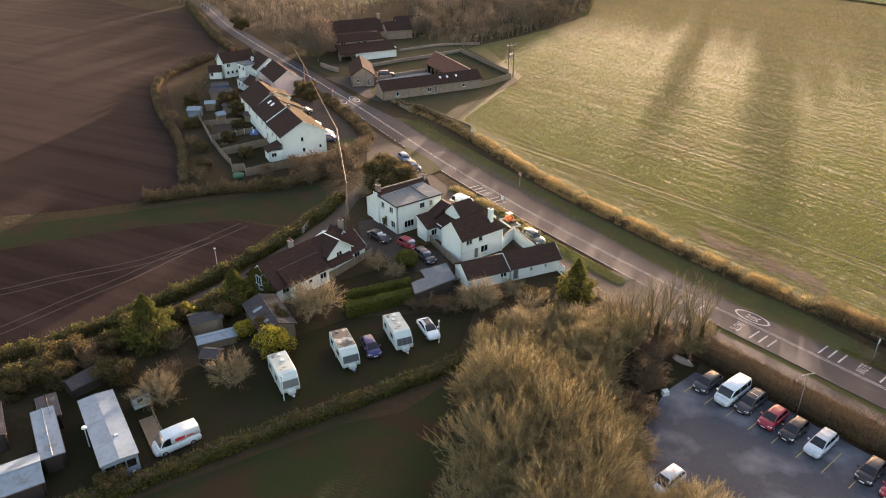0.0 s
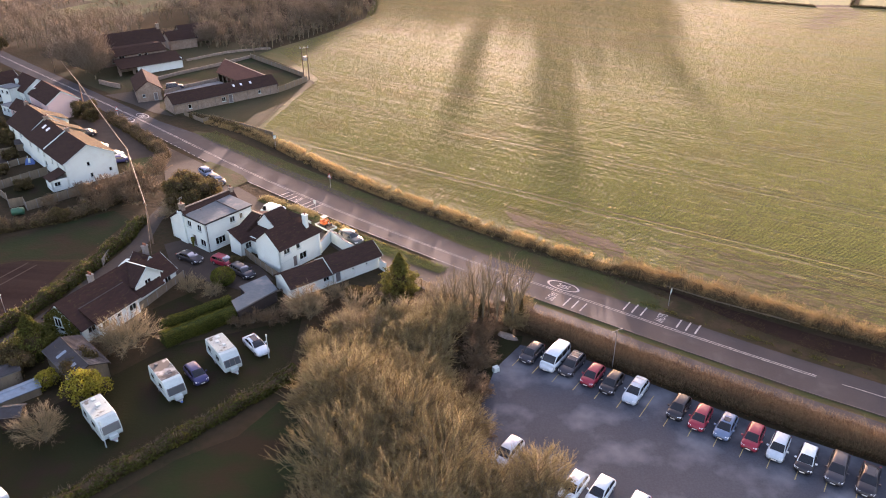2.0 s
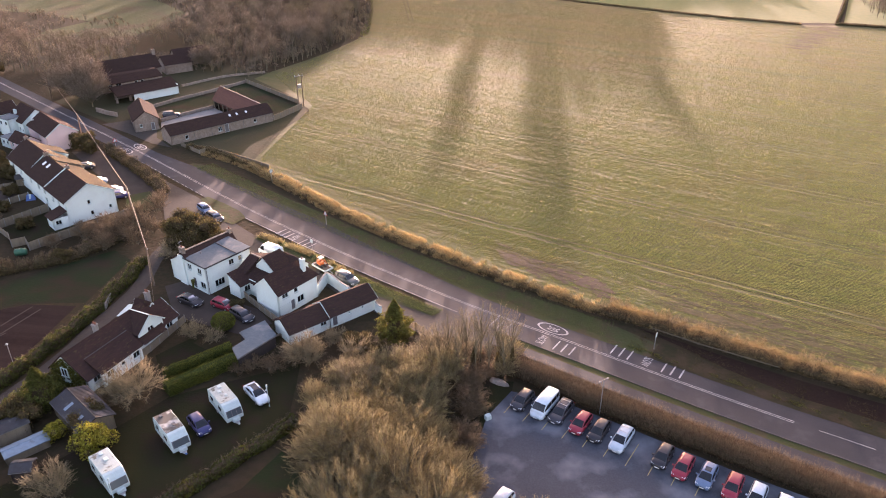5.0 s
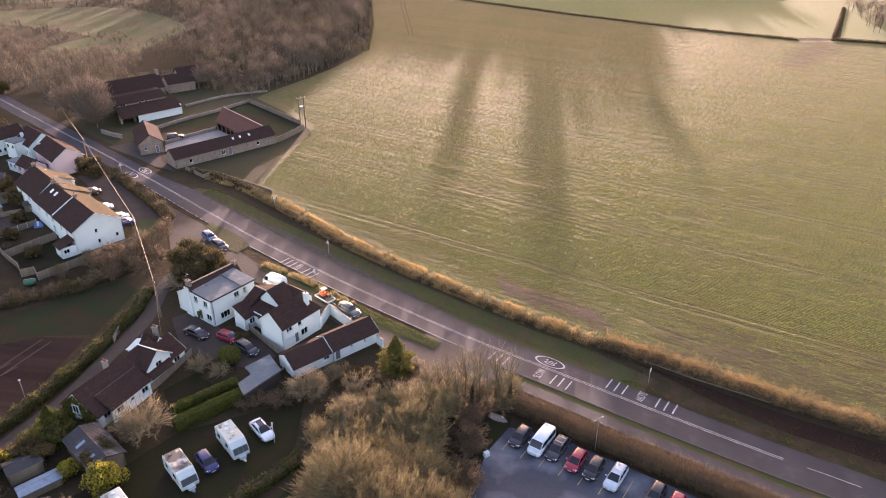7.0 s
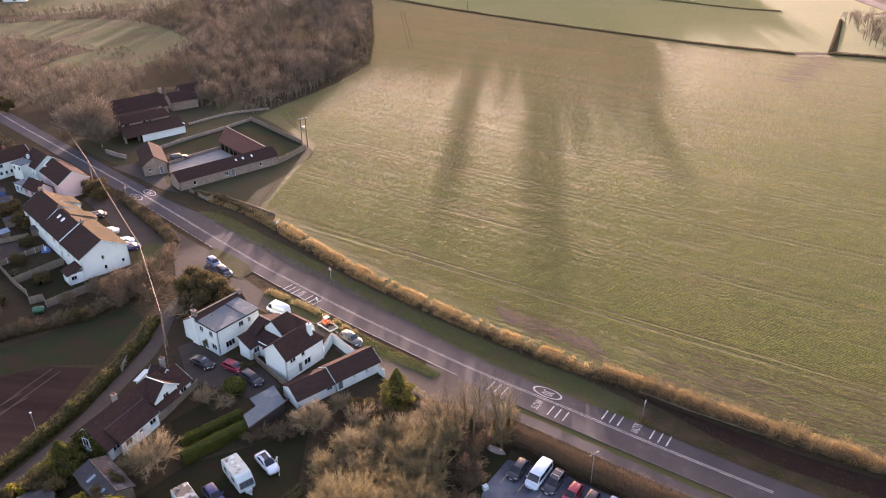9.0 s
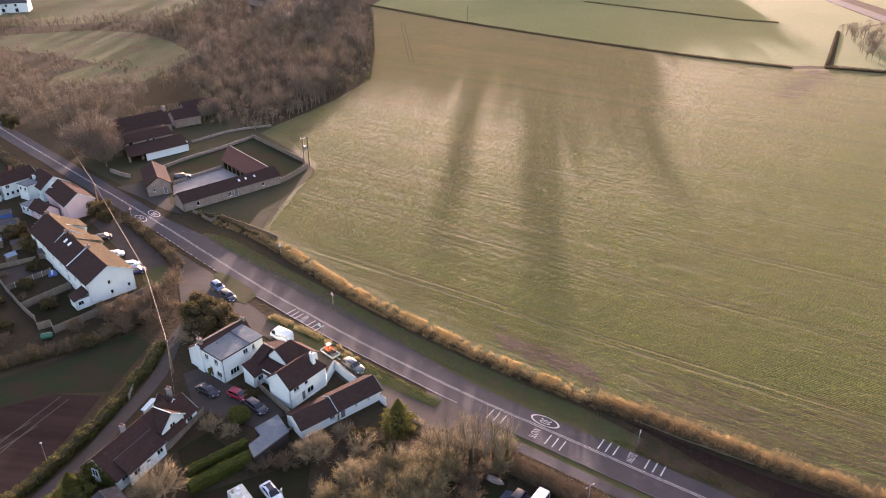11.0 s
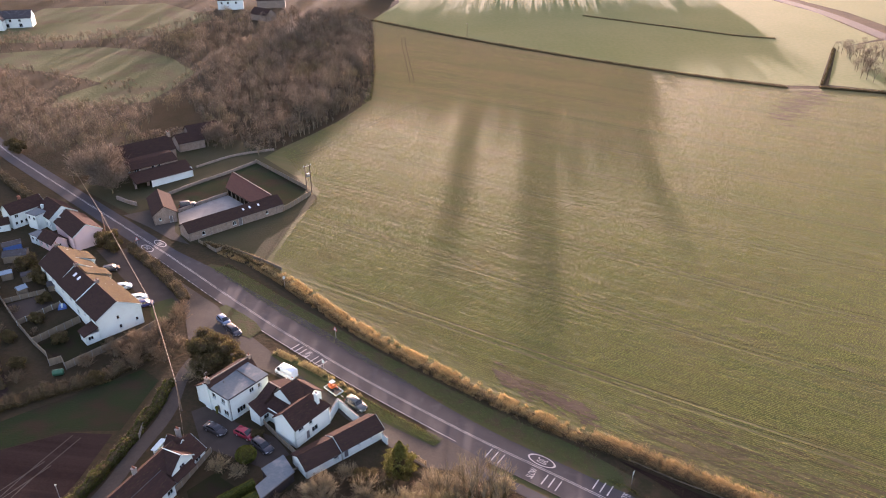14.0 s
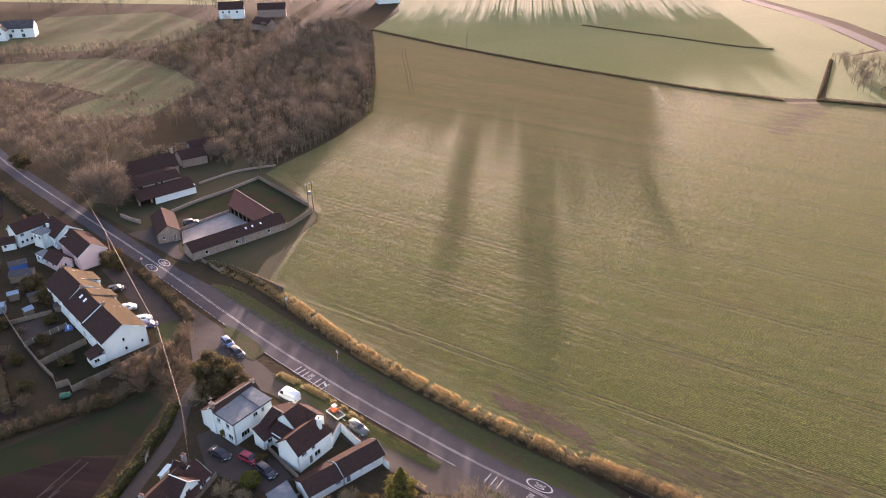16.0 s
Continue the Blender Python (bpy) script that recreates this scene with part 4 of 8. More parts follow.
BM = pose(-25.1, 94.5, 0, 0, 0, B_YAW)


def in_b(u, v):
    p = BM @ Vector((u, v, 0))
    return p.x, p.y


rear = gable("rear_range", *in_b(4.4, 5.5), B_YAW, 3.6, 4.8, 3.9, 5.85, "white rear cottage range with a mossy tiled roof", roof=OLDTILES, yr=0.58, verge=0.1)
part("flashing", Geo().box((-0.06, 1.4, 5.0), (0.1, 3.3, 0.1), 0, 35), PLASTIC, rear, "white verge line of the rear gable")
bx, by = in_b(0.0, 0.0)
link = thing("low_link_wing", bx, by, B_YAW, "low white cottage wing with a brown catslide tiled roof", "house")
part("wall", panel(Geo(), (1.9, 9.2), (0, -1), 4.2, -0.4, 2.8), WHITEWALL, link)
for sl in (((1.55, 10.3, 2.45), (1.55, 5.0, 2.45), (4.36, 5.0, 3.4), (4.36, 10.3, 3.4)), ((1.55, 12.6, 2.7), (1.55, 10.32, 2.7), (5.4, 10.32, 4.75), (5.4, 12.6, 4.75))):
    rf = part("roof", slab(Geo(), *sl), TILES, link)
    tile_slope(rf, *sl, TILES)
sl = ((9.4, 8.6, 3.1), (9.4, 12.6, 3.1), (5.4, 12.6, 4.75), (5.4, 8.6, 4.75))
rf = part("roof", slab(Geo(), *sl), OLDTILES, link)
tile_slope(rf, *sl, OLDTILES)
part("step_wall", Geo().hexa([(1.6, 10.22, 2.3), (4.4, 10.22, 3.2), (4.4, 10.38, 3.2), (1.6, 10.38, 2.3)], [(1.6, 10.22, 2.72), (4.4, 10.22, 4.2), (4.4, 10.38, 4.2), (1.6, 10.38, 2.72)]), TILES, link)
part("ridge_tiles", Geo().box((5.4, 10.6, 4.93), (0.26, 4.0, 0.16)), STONE, link)
part("back_wall", panel(panel(Geo(), (9.2, 8.6), (0, 1), 4.0, -0.4, 3.1), (9.2, 12.5), (-1, 0), 3.6, -0.4, 3.4), WHITEWALL, link)
hs = [(0.9, 2.2, 0.8, 1.9, 2)]
low = thing("yard_lean_to", bx, by, B_YAW, "small white lean-to against the flat-roofed house with a tiled roof", "extension")
wl = part("wall", panel(Geo(), (0.0, 9.2), (1, 0), 3.4, -0.4, 2.3, [q[:4] for q in hs]), WHITEWALL, low)
window(wl, (0.0, 9.2), (1, 0), hs[0][:4], 2)
part("end_wall", Geo().hexa([(0.0, 11.9, -0.4), (0.0, 9.2, -0.4), (0.25, 9.2, -0.4), (0.25, 11.9, -0.4)], [(0.0, 11.9, 3.55), (0.0, 9.2, 2.3), (0.25, 9.2, 2.3), (0.25, 11.9, 3.55)]), WHITEWALL, low)
sl = ((-0.2, 8.85, 2.25), (3.4, 8.85, 2.25), (3.4, 12.0, 3.65), (-0.2, 12.0, 3.65))
rf = part("roof", slab(Geo(), *sl, 0.12), TILES, low)
tile_slope(rf, *sl, TILES)
part("gutter", Geo().tube((-0.2, 8.82, 2.25), (3.4, 8.82, 2.25), 0.06, n=6), PLASTIC, rf)
part("bargeboard", Geo().box((-0.24, 10.4, 3.06), (0.05, 3.5, 0.2), 0, 24), PLASTIC, rf)
gable("road_gable_wing", *in_b(10.4, 4.4), B_YAW + 90, 4.6, 3.4, 3.6, 5.0, "short tiled gable wing towards the service lane", roof=OLDTILES)

gable("outbuilding", -16.9, 91.8, 39.5, 8.3, 4.6, 2.1, 3.5, "long low white outbuilding with a dark brown tiled roof", roof=OLDTILES, category="outbuilding", barge=PLASTIC,
            holes={"S": [(0.4, 1.3, 0.1, 2.0, 'door'), (3.2, 3.6, 1.2, 1.6, 1), (5.6, 6.0, 1.2, 1.6, 1)]})
gable("outbuilding", -22.2, 87.5, 39.5, 6.7, 4.6, 1.95, 3.25, "lower end of the white outbuilding with a mossy dark tiled roof", roof=OLDTILES, category="outbuilding",
            holes={"S": [(5.2, 6.2, 0.9, 1.8, 2)]})

# bungalow below the lane
BU = 65.5
bg = gable("bungalow", -46.7, 76.6, BU, 13.8, 6.6, 2.3, 5.1, "white bungalow with a long dark red-brown tiled roof and gabled dormer", roof=TILES, yr=0.55,
           holes={"S": [(1.0, 2.2, 1.0, 1.9, 2), (4.2, 5.0, 1.1, 1.8, 1), (6.4, 7.0, 1.3, 1.8, 1), (8.2, 9.2, 0.9, 2.0, 2)], "W": [(2.4, 3.3, 0.9, 1.9, 1)]})
BGM = pose(-46.7, 76.6, 0, 0, 0, BU)
wx = BGM @ Vector((13.85, 0.3, 0))
gable("bungalow_wing", wx.x, wx.y, BU, 3.2, 5.6, 2.2, 4.2, "lower white wing of the bungalow under a dark tiled roof", roof=TILES, barge=PLASTIC,
      holes={"S": [(1.0, 2.2, 0.9, 1.9, 2)], "E": [(0.9, 1.7, 0.9, 1.8, 1), (2.4, 3.2, 0.9, 1.8, 1)]})
wx = BGM @ Vector((17.0, 3.1, 0))
gable("lane_wing", wx.x, wx.y, BU + 90, 2.7, 3.6, 2.4, 4.6, "tiled cross wing of the bungalow with white bargeboards beside the lane", roof=TILES, barge=PLASTIC)
g = Geo()
slab(g, (13.0, 8.1, 2.2), (13.0, 6.9, 2.5), (15.3, 6.6, 3.3), (15.3, 7.8, 3.0), 0.1)
pr = part("porch_roof", g, PLASTIC, bg, "white sheeted porch roof beside the lane")
part("porch_wall", panel(Geo(), (13.1, 7.6), (1, 0), 2.1, -0.1, 2.3, [], 0.12), WHITEWALL, bg)
DU = 11.9
part("dormer_wall", panel(Geo(), (DU - 2.3, 0.25), (1, 0), 4.6, 2.1, 3.4, [(1.75, 2.85, 2.4, 3.35)]).hexa([(DU - 2.3, 0.25, 3.4), (DU + 2.3, 0.25, 3.4), (DU, 0.25, 5.15)], [(DU - 2.3, 0.5, 3.4), (DU + 2.3, 0.5, 3.4), (DU, 0.5, 5.15)]), WHITEWALL, bg, "white gabled dormer front")
window(bg, (DU - 2.3, 0.25), (1, 0), (1.75, 2.85, 2.4, 3.35), 2)
g = Geo()
slab(g, (DU - 2.55, 0.0, 3.2), (DU - 2.55, 3.8, 3.2), (DU, 3.8, 5.2), (DU, 0.0, 5.2), 0.1)
slab(g, (DU + 2.55, 3.8, 3.2), (DU + 2.55, 0.0, 3.2), (DU, 0.0, 5.2), (DU, 3.8, 5.2), 0.1)
part("dormer_roof", g, TILES, bg)
g = Geo()
for sx in (-1, 1):
    g.box((DU + sx * 1.25, -0.03, 4.28), (3.3, 0.06, 0.2), 0, 0, sx * 38)
part("dormer_bargeboard", g, PLASTIC, bg)
part("valley_flashing", Geo().box((DU, 2.0, 5.34), (0.16, 3.8, 0.06)), PLASTIC, bg, "pale ridge line of the dormer")
chimney(bg, 6.0, 3.9, 4.4, 6.3, 0.6, 0.6, 2, CONCRETE)
chimney(bg, 16.2, 4.6, 3.6, 5.6, 0.7, 0.55, 2, CONCRETE)
g = Geo()
slab(g, (9.3, -0.9, 2.0), (13.7, -0.9, 2.0), (13.7, 0.2, 2.45), (9.3, 0.2, 2.45), 0.1)
part("lower_roof", g, TILES, bg)

sl = ((1.6, -0.95, 2.2), (9.0, -0.95, 2.2), (9.0, 1.75, 3.8), (1.6, 1.75, 3.8))
lr = part("front_roof", slab(Geo(), *sl, 0.1), TILES, bg)
tile_slope(lr, *sl, TILES)
part("flashing", Geo().box((5.3, 1.75, 4.0), (7.4, 0.12, 0.04)), KERBSTONE, lr)
hs = [(0.8, 2.0, 0.9, 1.9, 2), (3.3, 4.0, 1.2, 1.8, 1), (5.4, 6.6, 0.9, 1.9, 2)]
fw = part("front_range_wall", panel(Geo(), (1.8, -0.75), (1, 0), 7.0, -0.2, 2.25, [q[:4] for q in hs], 0.2), WHITEWALL, bg)
for q in hs:
    window(fw, (1.8, -0.75), (1, 0), q[:4], q[4])

# tin-roofed shed by the lane and the grey-roofed garage
sh = gable("tin_shed", -49.3, 72.4, -43, 7.8, 4.2, 2.1, 2.85, "dark shed under a ribbed grey sheet roof", wall=WOOD, roof=TIN, category="shed", tiles=False)
for i in range(24):
    for a, b in (((0.335 * i - 0.05, -0.2, 2.17), (0.335 * i - 0.05, 2.1, 3.0)), ((0.335 * i - 0.05, 4.4, 2.17), (0.335 * i - 0.05, 2.1, 3.0))):
        part("roof_rib", Geo().tube(a, b, 0.045, n=5), TIN, sh)
for xx, yy in ((3.0, 0.9), (6.2, 0.7)):
    part("skylight", Geo().box((xx, yy, 2.1 + yy * 0.357 + 0.2), (0.5, 1.3, 0.05), 0, 19.6), PALETIN, sh, "pale plastic roof sheet")
gar = thing("garage", -27.0, 86.0, 0, "flat low garage under a pale grey felt roof", "garage")
GPOLY = [(-1.2, -4.5), (3.0, 1.2), (0.5, 5.0), (-2.5, 1.9), (-1.2, 0.2), (-2.6, -1.9)]
part("wall", Geo().prism([(x * 0.95, y * 0.95) for x, y in GPOLY], -0.1, 1.85), DARKWOOD, gar)
rf = part("flat_roof", Geo().prism(GPOLY, 1.85, 2.0), LEAD, gar)
for k, (a, b) in enumerate(zip(GPOLY, GPOLY[1:] + GPOLY[:1])):
    part("fascia", Geo().box(((a[0] + b[0]) / 2, (a[1] + b[1]) / 2, 1.9), (math.hypot(b[0] - a[0], b[1] - a[1]), 0.05, 0.2), math.degrees(math.atan2(b[1] - a[1], b[0] - a[0]))), GREYPLASTIC, rf)

# terrace by the main road
TY = -45.5
tdir, tacr = (math.cos(radians(TY)), math.sin(radians(TY))), (math.cos(radians(TY + 90)), math.sin(radians(TY + 90)))


def on_t(u, v):
    """From the far west corner of the terrace: u along the ridge towards its near gable, v towards the road."""
    return -95.5 + tdir[0] * u + tacr[0] * v, 150.8 + tdir[1] * u + tacr[1] * v


WIN2 = [(0.9, 1.9, 3.0, 4.0, 2), (0.9, 2.0, 0.9, 2.0, 2), (3.0, 3.9, 0.1, 2.1, 'door')]
# Road-side slopes take the golden, sun-coloured copy of the tiles.
t1 = gable("terrace_house", *on_t(23.8, 0), TY, 10.3, 9.4, 4.7, 7.3, "end house of the white terrace with a dark tiled roof", roof=OLDTILES, north=SUNLITTILES, barge=PLASTIC, group="terrace",
           holes={"E": [(4.0, 4.6, 3.2, 4.1, 1), (4.2, 4.8, 0.9, 1.8, 1), (7.8, 8.4, 1.2, 2.0, 1)], "S": [(3.0, 3.8, 3.0, 4.0, 1), (6.0, 6.8, 3.0, 4.0, 1)], "N": WIN2})
t2 = gable("terrace_house", *on_t(12.2, 0.2), TY, 11.5, 9.0, 4.6, 7.1, "middle house of the white terrace with roof windows", roof=OLDTILES, north=SUNLITTILES, group="terrace",
           holes={"S": [(1.5, 2.5, 3.0, 4.0, 2), (6.0, 7.2, 3.0, 4.0, 2), (9.3, 10.4, 3.0, 4.1, 2), (9.2, 10.4, 0.9, 2.0, 2)], "N": WIN2})
t3 = gable("terrace_house", *on_t(0, 0.4), TY, 12.1, 8.8, 4.6, 7.6, "far house of the white terrace with a dark tiled roof", roof=OLDTILES, north=SUNLITTILES, group="terrace", barge=PLASTIC,
           holes={"S": [(2.0, 3.2, 3.0, 4.0, 2), (7.0, 8.2, 3.0, 4.0, 2), (7.0, 8.0, 0.9, 2.0, 2)], "N": WIN2})
for t, xs in ((t2, (3.0, 5.2)), (t3, (8.0, 9.8))):
    for xx in xs:
        part("roof_window", Geo().box((xx, 3.1, 6.62), (0.7, 1.0, 0.1), 0, 29), LAMPGLASS, t, "pale reflective roof window")
chimney(t2, 11.0, 4.9, 6.6, 7.9, 0.5, 0.8, 1, STONE)
chimney(t2, 0.4, 4.5, 6.6, 7.9, 0.5, 0.9, 2, STONE)
chimney(t3, 0.5, 4.4, 7.1, 8.3, 0.5, 0.8, 1, STONE)
part("party_verge", Geo().box((-0.16, 2.3, 6.22), (0.22, 5.4, 0.2), 0, 28.9), PLASTIC, t1, "white verge board between two roofs")
lean = thing("lean_to", *on_t(31.0, -2.9), TY, "small white lean-to extension with a dark tiled roof", "extension")
wl = part("wall", panel(panel(panel(Geo(), (0, 0), (1, 0), 3.2, -0.2, 2.1), (3.2, 0), (0, 1), 2.85, -0.2, 2.2, [(0.5, 1.6, 0.9, 1.8)]), (0, 2.85), (0, -1), 2.85, -0.2, 2.2), WHITEWALL, lean)
window(wl, (3.2, 0), (0, 1), (0.5, 1.6, 0.9, 1.8), 2)
sl = ((-0.2, -0.3, 2.1), (3.4, -0.3, 2.1), (3.4, 2.87, 3.2), (-0.2, 2.87, 3.2))
rf = part("roof", slab(Geo(), *sl, 0.1), OLDTILES, lean)
for u, w, d in ((2.0, 5.0, 1.2), (13.4, 3.6, 0.9)):
    px_, py_ = on_t(u, 9.2)
    pr = thing("front_porch", px_, py_, TY, "white front projection of the terrace under a raised tiled roof", "extension")
    part("wall", panel(panel(panel(Geo(), (w, 0), (0, 1), d, -0.2, 4.4), (w, d), (-1, 0), w, -0.2, 4.5, [(1.0, 2.0, 0.9, 1.9)]), (0, d), (0, -1), d, -0.2, 4.4), WHITEWALL, pr)
    window(pr, (w, d), (-1, 0), (1.0, 2.0, 0.9, 1.9), 2)
    part("roof", slab(Geo(), (w + 0.2, d + 0.3, 4.55), (-0.2, d + 0.3, 4.55), (-0.2, -4.2, 7.2), (w + 0.2, -4.2, 7.2), 0.12), SUNLITTILES, pr)
    for xx in (-0.2, w + 0.2):
        part("bargeboard", Geo().box((xx, (d - 3.9) / 2, 5.74), (0.07, d + 4.9, 0.34), 0, -29), PLASTIC if u < 10 else WOOD, pr)

gable("pink_house", -102.7, 174.4, -45.5, 12.7, 7.2, 4.0, 6.4, "pale pink rendered house with a dark brown tiled roof", wall=PINKWALL, roof=TILES, barge=PLASTIC,
           holes={"E": [(5.2, 6.0, 0.9, 1.9, 1)], "S": [(7.6, 8.4, 3.0, 3.9, 1)]})
gable("pink_house_wing", -104.4, 168.2, -36, 6.4, 4.0, 2.4, 4.0, "low pale pink wing with a dark tiled roof", wall=PINKWALL, roof=TILES,
      holes={"S": [(0.6, 1.6, 0.9, 1.9, 2), (3.2, 4.4, 0.9, 1.9, 2)], "E": [(1.2, 2.4, 0.9, 1.9, 2)]})
fp = thing("flat_porch", -107.8, 170.4, -32, "low white porch with a flat grey roof", "extension")
hs = [(0.5, 1.5, 0.9, 1.9), (2.2, 3.2, 0.9, 1.9)]
part("wall", panel(panel(panel(Geo(), (0, 0), (1, 0), 3.9, -0.2, 2.4, hs), (3.9, 0), (0, 1), 2.6, -0.2, 2.4), (0, 2.6), (0, -1), 2.6, -0.2, 2.4), WHITEWALL, fp)
for q in hs:
    window(fp, (0, 0), (1, 0), q, 2)
part("flat_roof", Geo().box((1.95, 1.3, 2.47), (4.2, 2.9, 0.14)), LEAD, fp)

fe = thing("flat_extension", -101.9, 175.1, 0, "flat-roofed extension with white parapets behind the pink house", "extension")
FPOLY = [(0.0, 0.0), (4.6, -1.6), (4.4, 2.0), (-0.8, 5.1)]
part("wall", Geo().prism(FPOLY, -0.2, 4.8), WHITEWALL, fe)
part("flat_roof", Geo().prism([(x * 0.97 + 0.05, y * 0.97 + 0.05) for x, y in FPOLY], 4.8, 4.88), TILES, fe)
for a, b in zip(FPOLY, FPOLY[1:] + FPOLY[:1]):
    part("parapet", Geo().box(((a[0] + b[0]) / 2, (a[1] + b[1]) / 2, 4.98), (math.hypot(b[0] - a[0], b[1] - a[1]) + 0.2, 0.22, 0.46), math.degrees(math.atan2(b[1] - a[1], b[0] - a[0]))), PLASTIC, fe, "white parapet board")

wh = gable("cream_house", -116.3, 178.0, 54, 9.5, 4.8, 4.3, 6.3, "cream rendered house with a dark red tiled roof", roof=TILES, barge=PLASTIC,
           holes={"S": [(1.0, 2.0, 2.9, 3.8, 2), (0.8, 1.5, 0.9, 1.8, 1), (2.1, 2.8, 0.9, 1.8, 1), (3.4, 4.1, 0.9, 1.8, 1)]})
chimney(wh, 4.6, 2.9, 5.8, 7.3, 0.6, 0.8, 2, REDTILES)
gable("cream_house_range", -111.8, 182.8, -42, 8.8, 7.2, 3.5, 6.1, "rear range of the cream house under dark red tiles", roof=TILES, barge=PLASTIC,
      holes={"S": [(5.6, 6.4, 1.0, 2.0, 1), (7.3, 8.1, 1.0, 2.0, 1)], "E": [(1.0, 1.9, 1.0, 2.0, 2)]})
gable("cream_house_porch", -119.8, 175.8, 28, 3.4, 2.8, 2.1, 3.3, "low white porch wing of the cream house", roof=TILES, holes={"S": [(0.5, 1.2, 0.9, 1.7, 1)]})
bx_ = thing("flat_extension", -112.7, 179.3, -28, "white two-storey extension with a flat grey roof", "extension")
hs = [(0.5, 1.4, 2.7, 3.6), (2.4, 3.3, 2.7, 3.6)]
part("wall", panel(panel(panel(Geo(), (0, 0), (1, 0), 4.0, -0.2, 4.2, hs), (4, 0), (0, 1), 3.4, -0.2, 4.2), (0, 3.4), (0, -1), 3.4, -0.2, 4.2), WHITEWALL, bx_)
for q in hs:
    window(bx_, (0, 0), (1, 0), q, 1)
part("flat_roof", Geo().box((2.0, 1.7, 4.27), (4.3, 3.7, 0.16)), LEAD, bx_)
part("roof_vent", Geo().box((1.6, 4.0, 4.9), (0.8, 0.5, 1.2)), PLASTIC, bx_, "white roof window cheek")

# farm over the road
FY = 41.3
bn = gable("long_stone_barn", -66.4, 170.6, FY, 28.0, 5.6, 2.5, 4.2, "long low stone barn with a dark tiled roof along the field", wall=STONE, roof=OLDTILES, category="barn",
           holes={"S": [(3.6, 4.4, 0.7, 1.7, 1), (12.4, 13.4, 0.7, 1.8, 2), (14.2, 15.3, 0.0, 2.2, 'door'), (22.4, 23.2, 0.9, 1.7, 1)]})
for xx in (16.6, 18.6, 21.2):
    part("roof_window", Geo().box((xx, 1.5, 3.72), (0.5, 0.7, 0.08), 0, 31), LAMPGLASS, bn, "pale roof window")
for xx in (6.0, 10.6, 19.4, 25.8):
    part("downpipe", Geo().tube((xx, -0.08, 0.0), (xx, -0.08, 2.4), 0.05, n=6), GREYPLASTIC, bn)

# open-fronted cart shed across the end of the courtyard; its back wall stands askew
ws = thing("open_barn_wing", -64.0, 200.4, -46.7, "open-fronted red-brown cart shed with timber posts and a tiled roof", "barn")
WF, WB0, WB1 = 12.2, (-6.2, 5.2), (16.6, 4.6)
part("back_wall", Geo().hexa([(WB0[0], WB0[1], -0.2), (WB1[0], WB1[1], -0.2), (WB1[0], WB1[1] + 0.4, -0.2), (WB0[0], WB0[1] + 0.4, -0.2)],
                             [(WB0[0], WB0[1], 3.7), (WB1[0], WB1[1], 3.7), (WB1[0], WB1[1] + 0.4, 3.7), (WB0[0], WB0[1] + 0.4, 3.7)]), STONE, ws)
part("end_wall", Geo().hexa([(0, 0.1, -0.2), (WB0[0], WB0[1], -0.2), (WB0[0] - 0.3, WB0[1], -0.2), (-0.3, 0.0, -0.2)][::-1], [(0, 0.1, 2.3), (WB0[0], WB0[1], 3.7), (WB0[0] - 0.3, WB0[1], 3.7), (-0.3, 0.0, 2.3)][::-1]), STONE, ws)
sl = ((-0.5, -0.35, 2.3), (WF + 2.2, -0.35, 2.3), (WB1[0], WB1[1] + 0.3, 3.8), (WB0[0] - 0.4, WB0[1] + 0.4, 3.8))
rf = part("roof", slab(Geo(), *sl), DULLRED, ws)
tile_slope(rf, *sl, DULLRED)
part("coping", Geo().hexa([(WB0[0], WB0[1] + 0.3, 3.95), (WB1[0], WB1[1] + 0.2, 3.95), (WB1[0], WB1[1] + 0.5, 3.95), (WB0[0], WB0[1] + 0.6, 3.95)],
                          [(WB0[0], WB0[1] + 0.3, 4.07), (WB1[0], WB1[1] + 0.2, 4.07), (WB1[0], WB1[1] + 0.5, 4.07), (WB0[0], WB0[1] + 0.6, 4.07)]), STONE, rf)
part("beam", Geo().box((WF / 2, -0.1, 2.2), (WF, 0.22, 0.24)), WOOD, ws)
for k in range(6):
    part("post", Geo().box((0.1 + k * (WF - 0.2) / 5, -0.1, 1.0), (0.22, 0.22, 2.2)), WOOD, ws)
part("boarding", Geo().box((WF / 2, 1.7, 1.0), (WF, 0.08, 2.0)), DULLRED, ws, "red-brown boarded inner partition")

gable("stone_gatehouse", -84.5, 191.7, -64.0, 13.0, 6.0, 3.0, 5.1, "small stone barn with a gable beside the farm entrance", wall=STONE, roof=OLDTILES, category="barn",
      holes={"E": [(1.3, 1.9, 1.2, 2.0, 1), (4.0, 4.9, 0.1, 2.1, 'door')], "N": [(3.0, 4.0, 0.9, 1.8, 1), (8.0, 9.0, 0.1, 2.1, 'door')]})
fm = gable("stone_farmhouse", -101.2, 214.4, 40, 18.4, 8.0, 5.2, 8.4, "long stone farmhouse with a dark tiled roof", wall=STONE, roof=OLDTILES,
           holes={"S": [(1.0, 1.7, 3.9, 4.7, 1), (2.6, 3.3, 3.9, 4.7, 1), (6.6, 7.5, 3.8, 4.8, 2), (9.4, 10.3, 3.8, 4.8, 2), (13.2, 14.1, 3.8, 4.8, 2), (2.0, 3.4, 0.8, 2.2, 2)]})
chimney(fm, -0.2, 4.0, 7.4, 9.9, 0.9, 1.3, 2, STONE)
chimney(fm, 18.2, 4.0, 7.9, 9.8, 0.9, 1.1, 2, STONE)
fl = thing("farm_lean_to", -88.6, 206.4, 41.5, "long white-walled farm lean-to with a dark tiled roof", "barn")
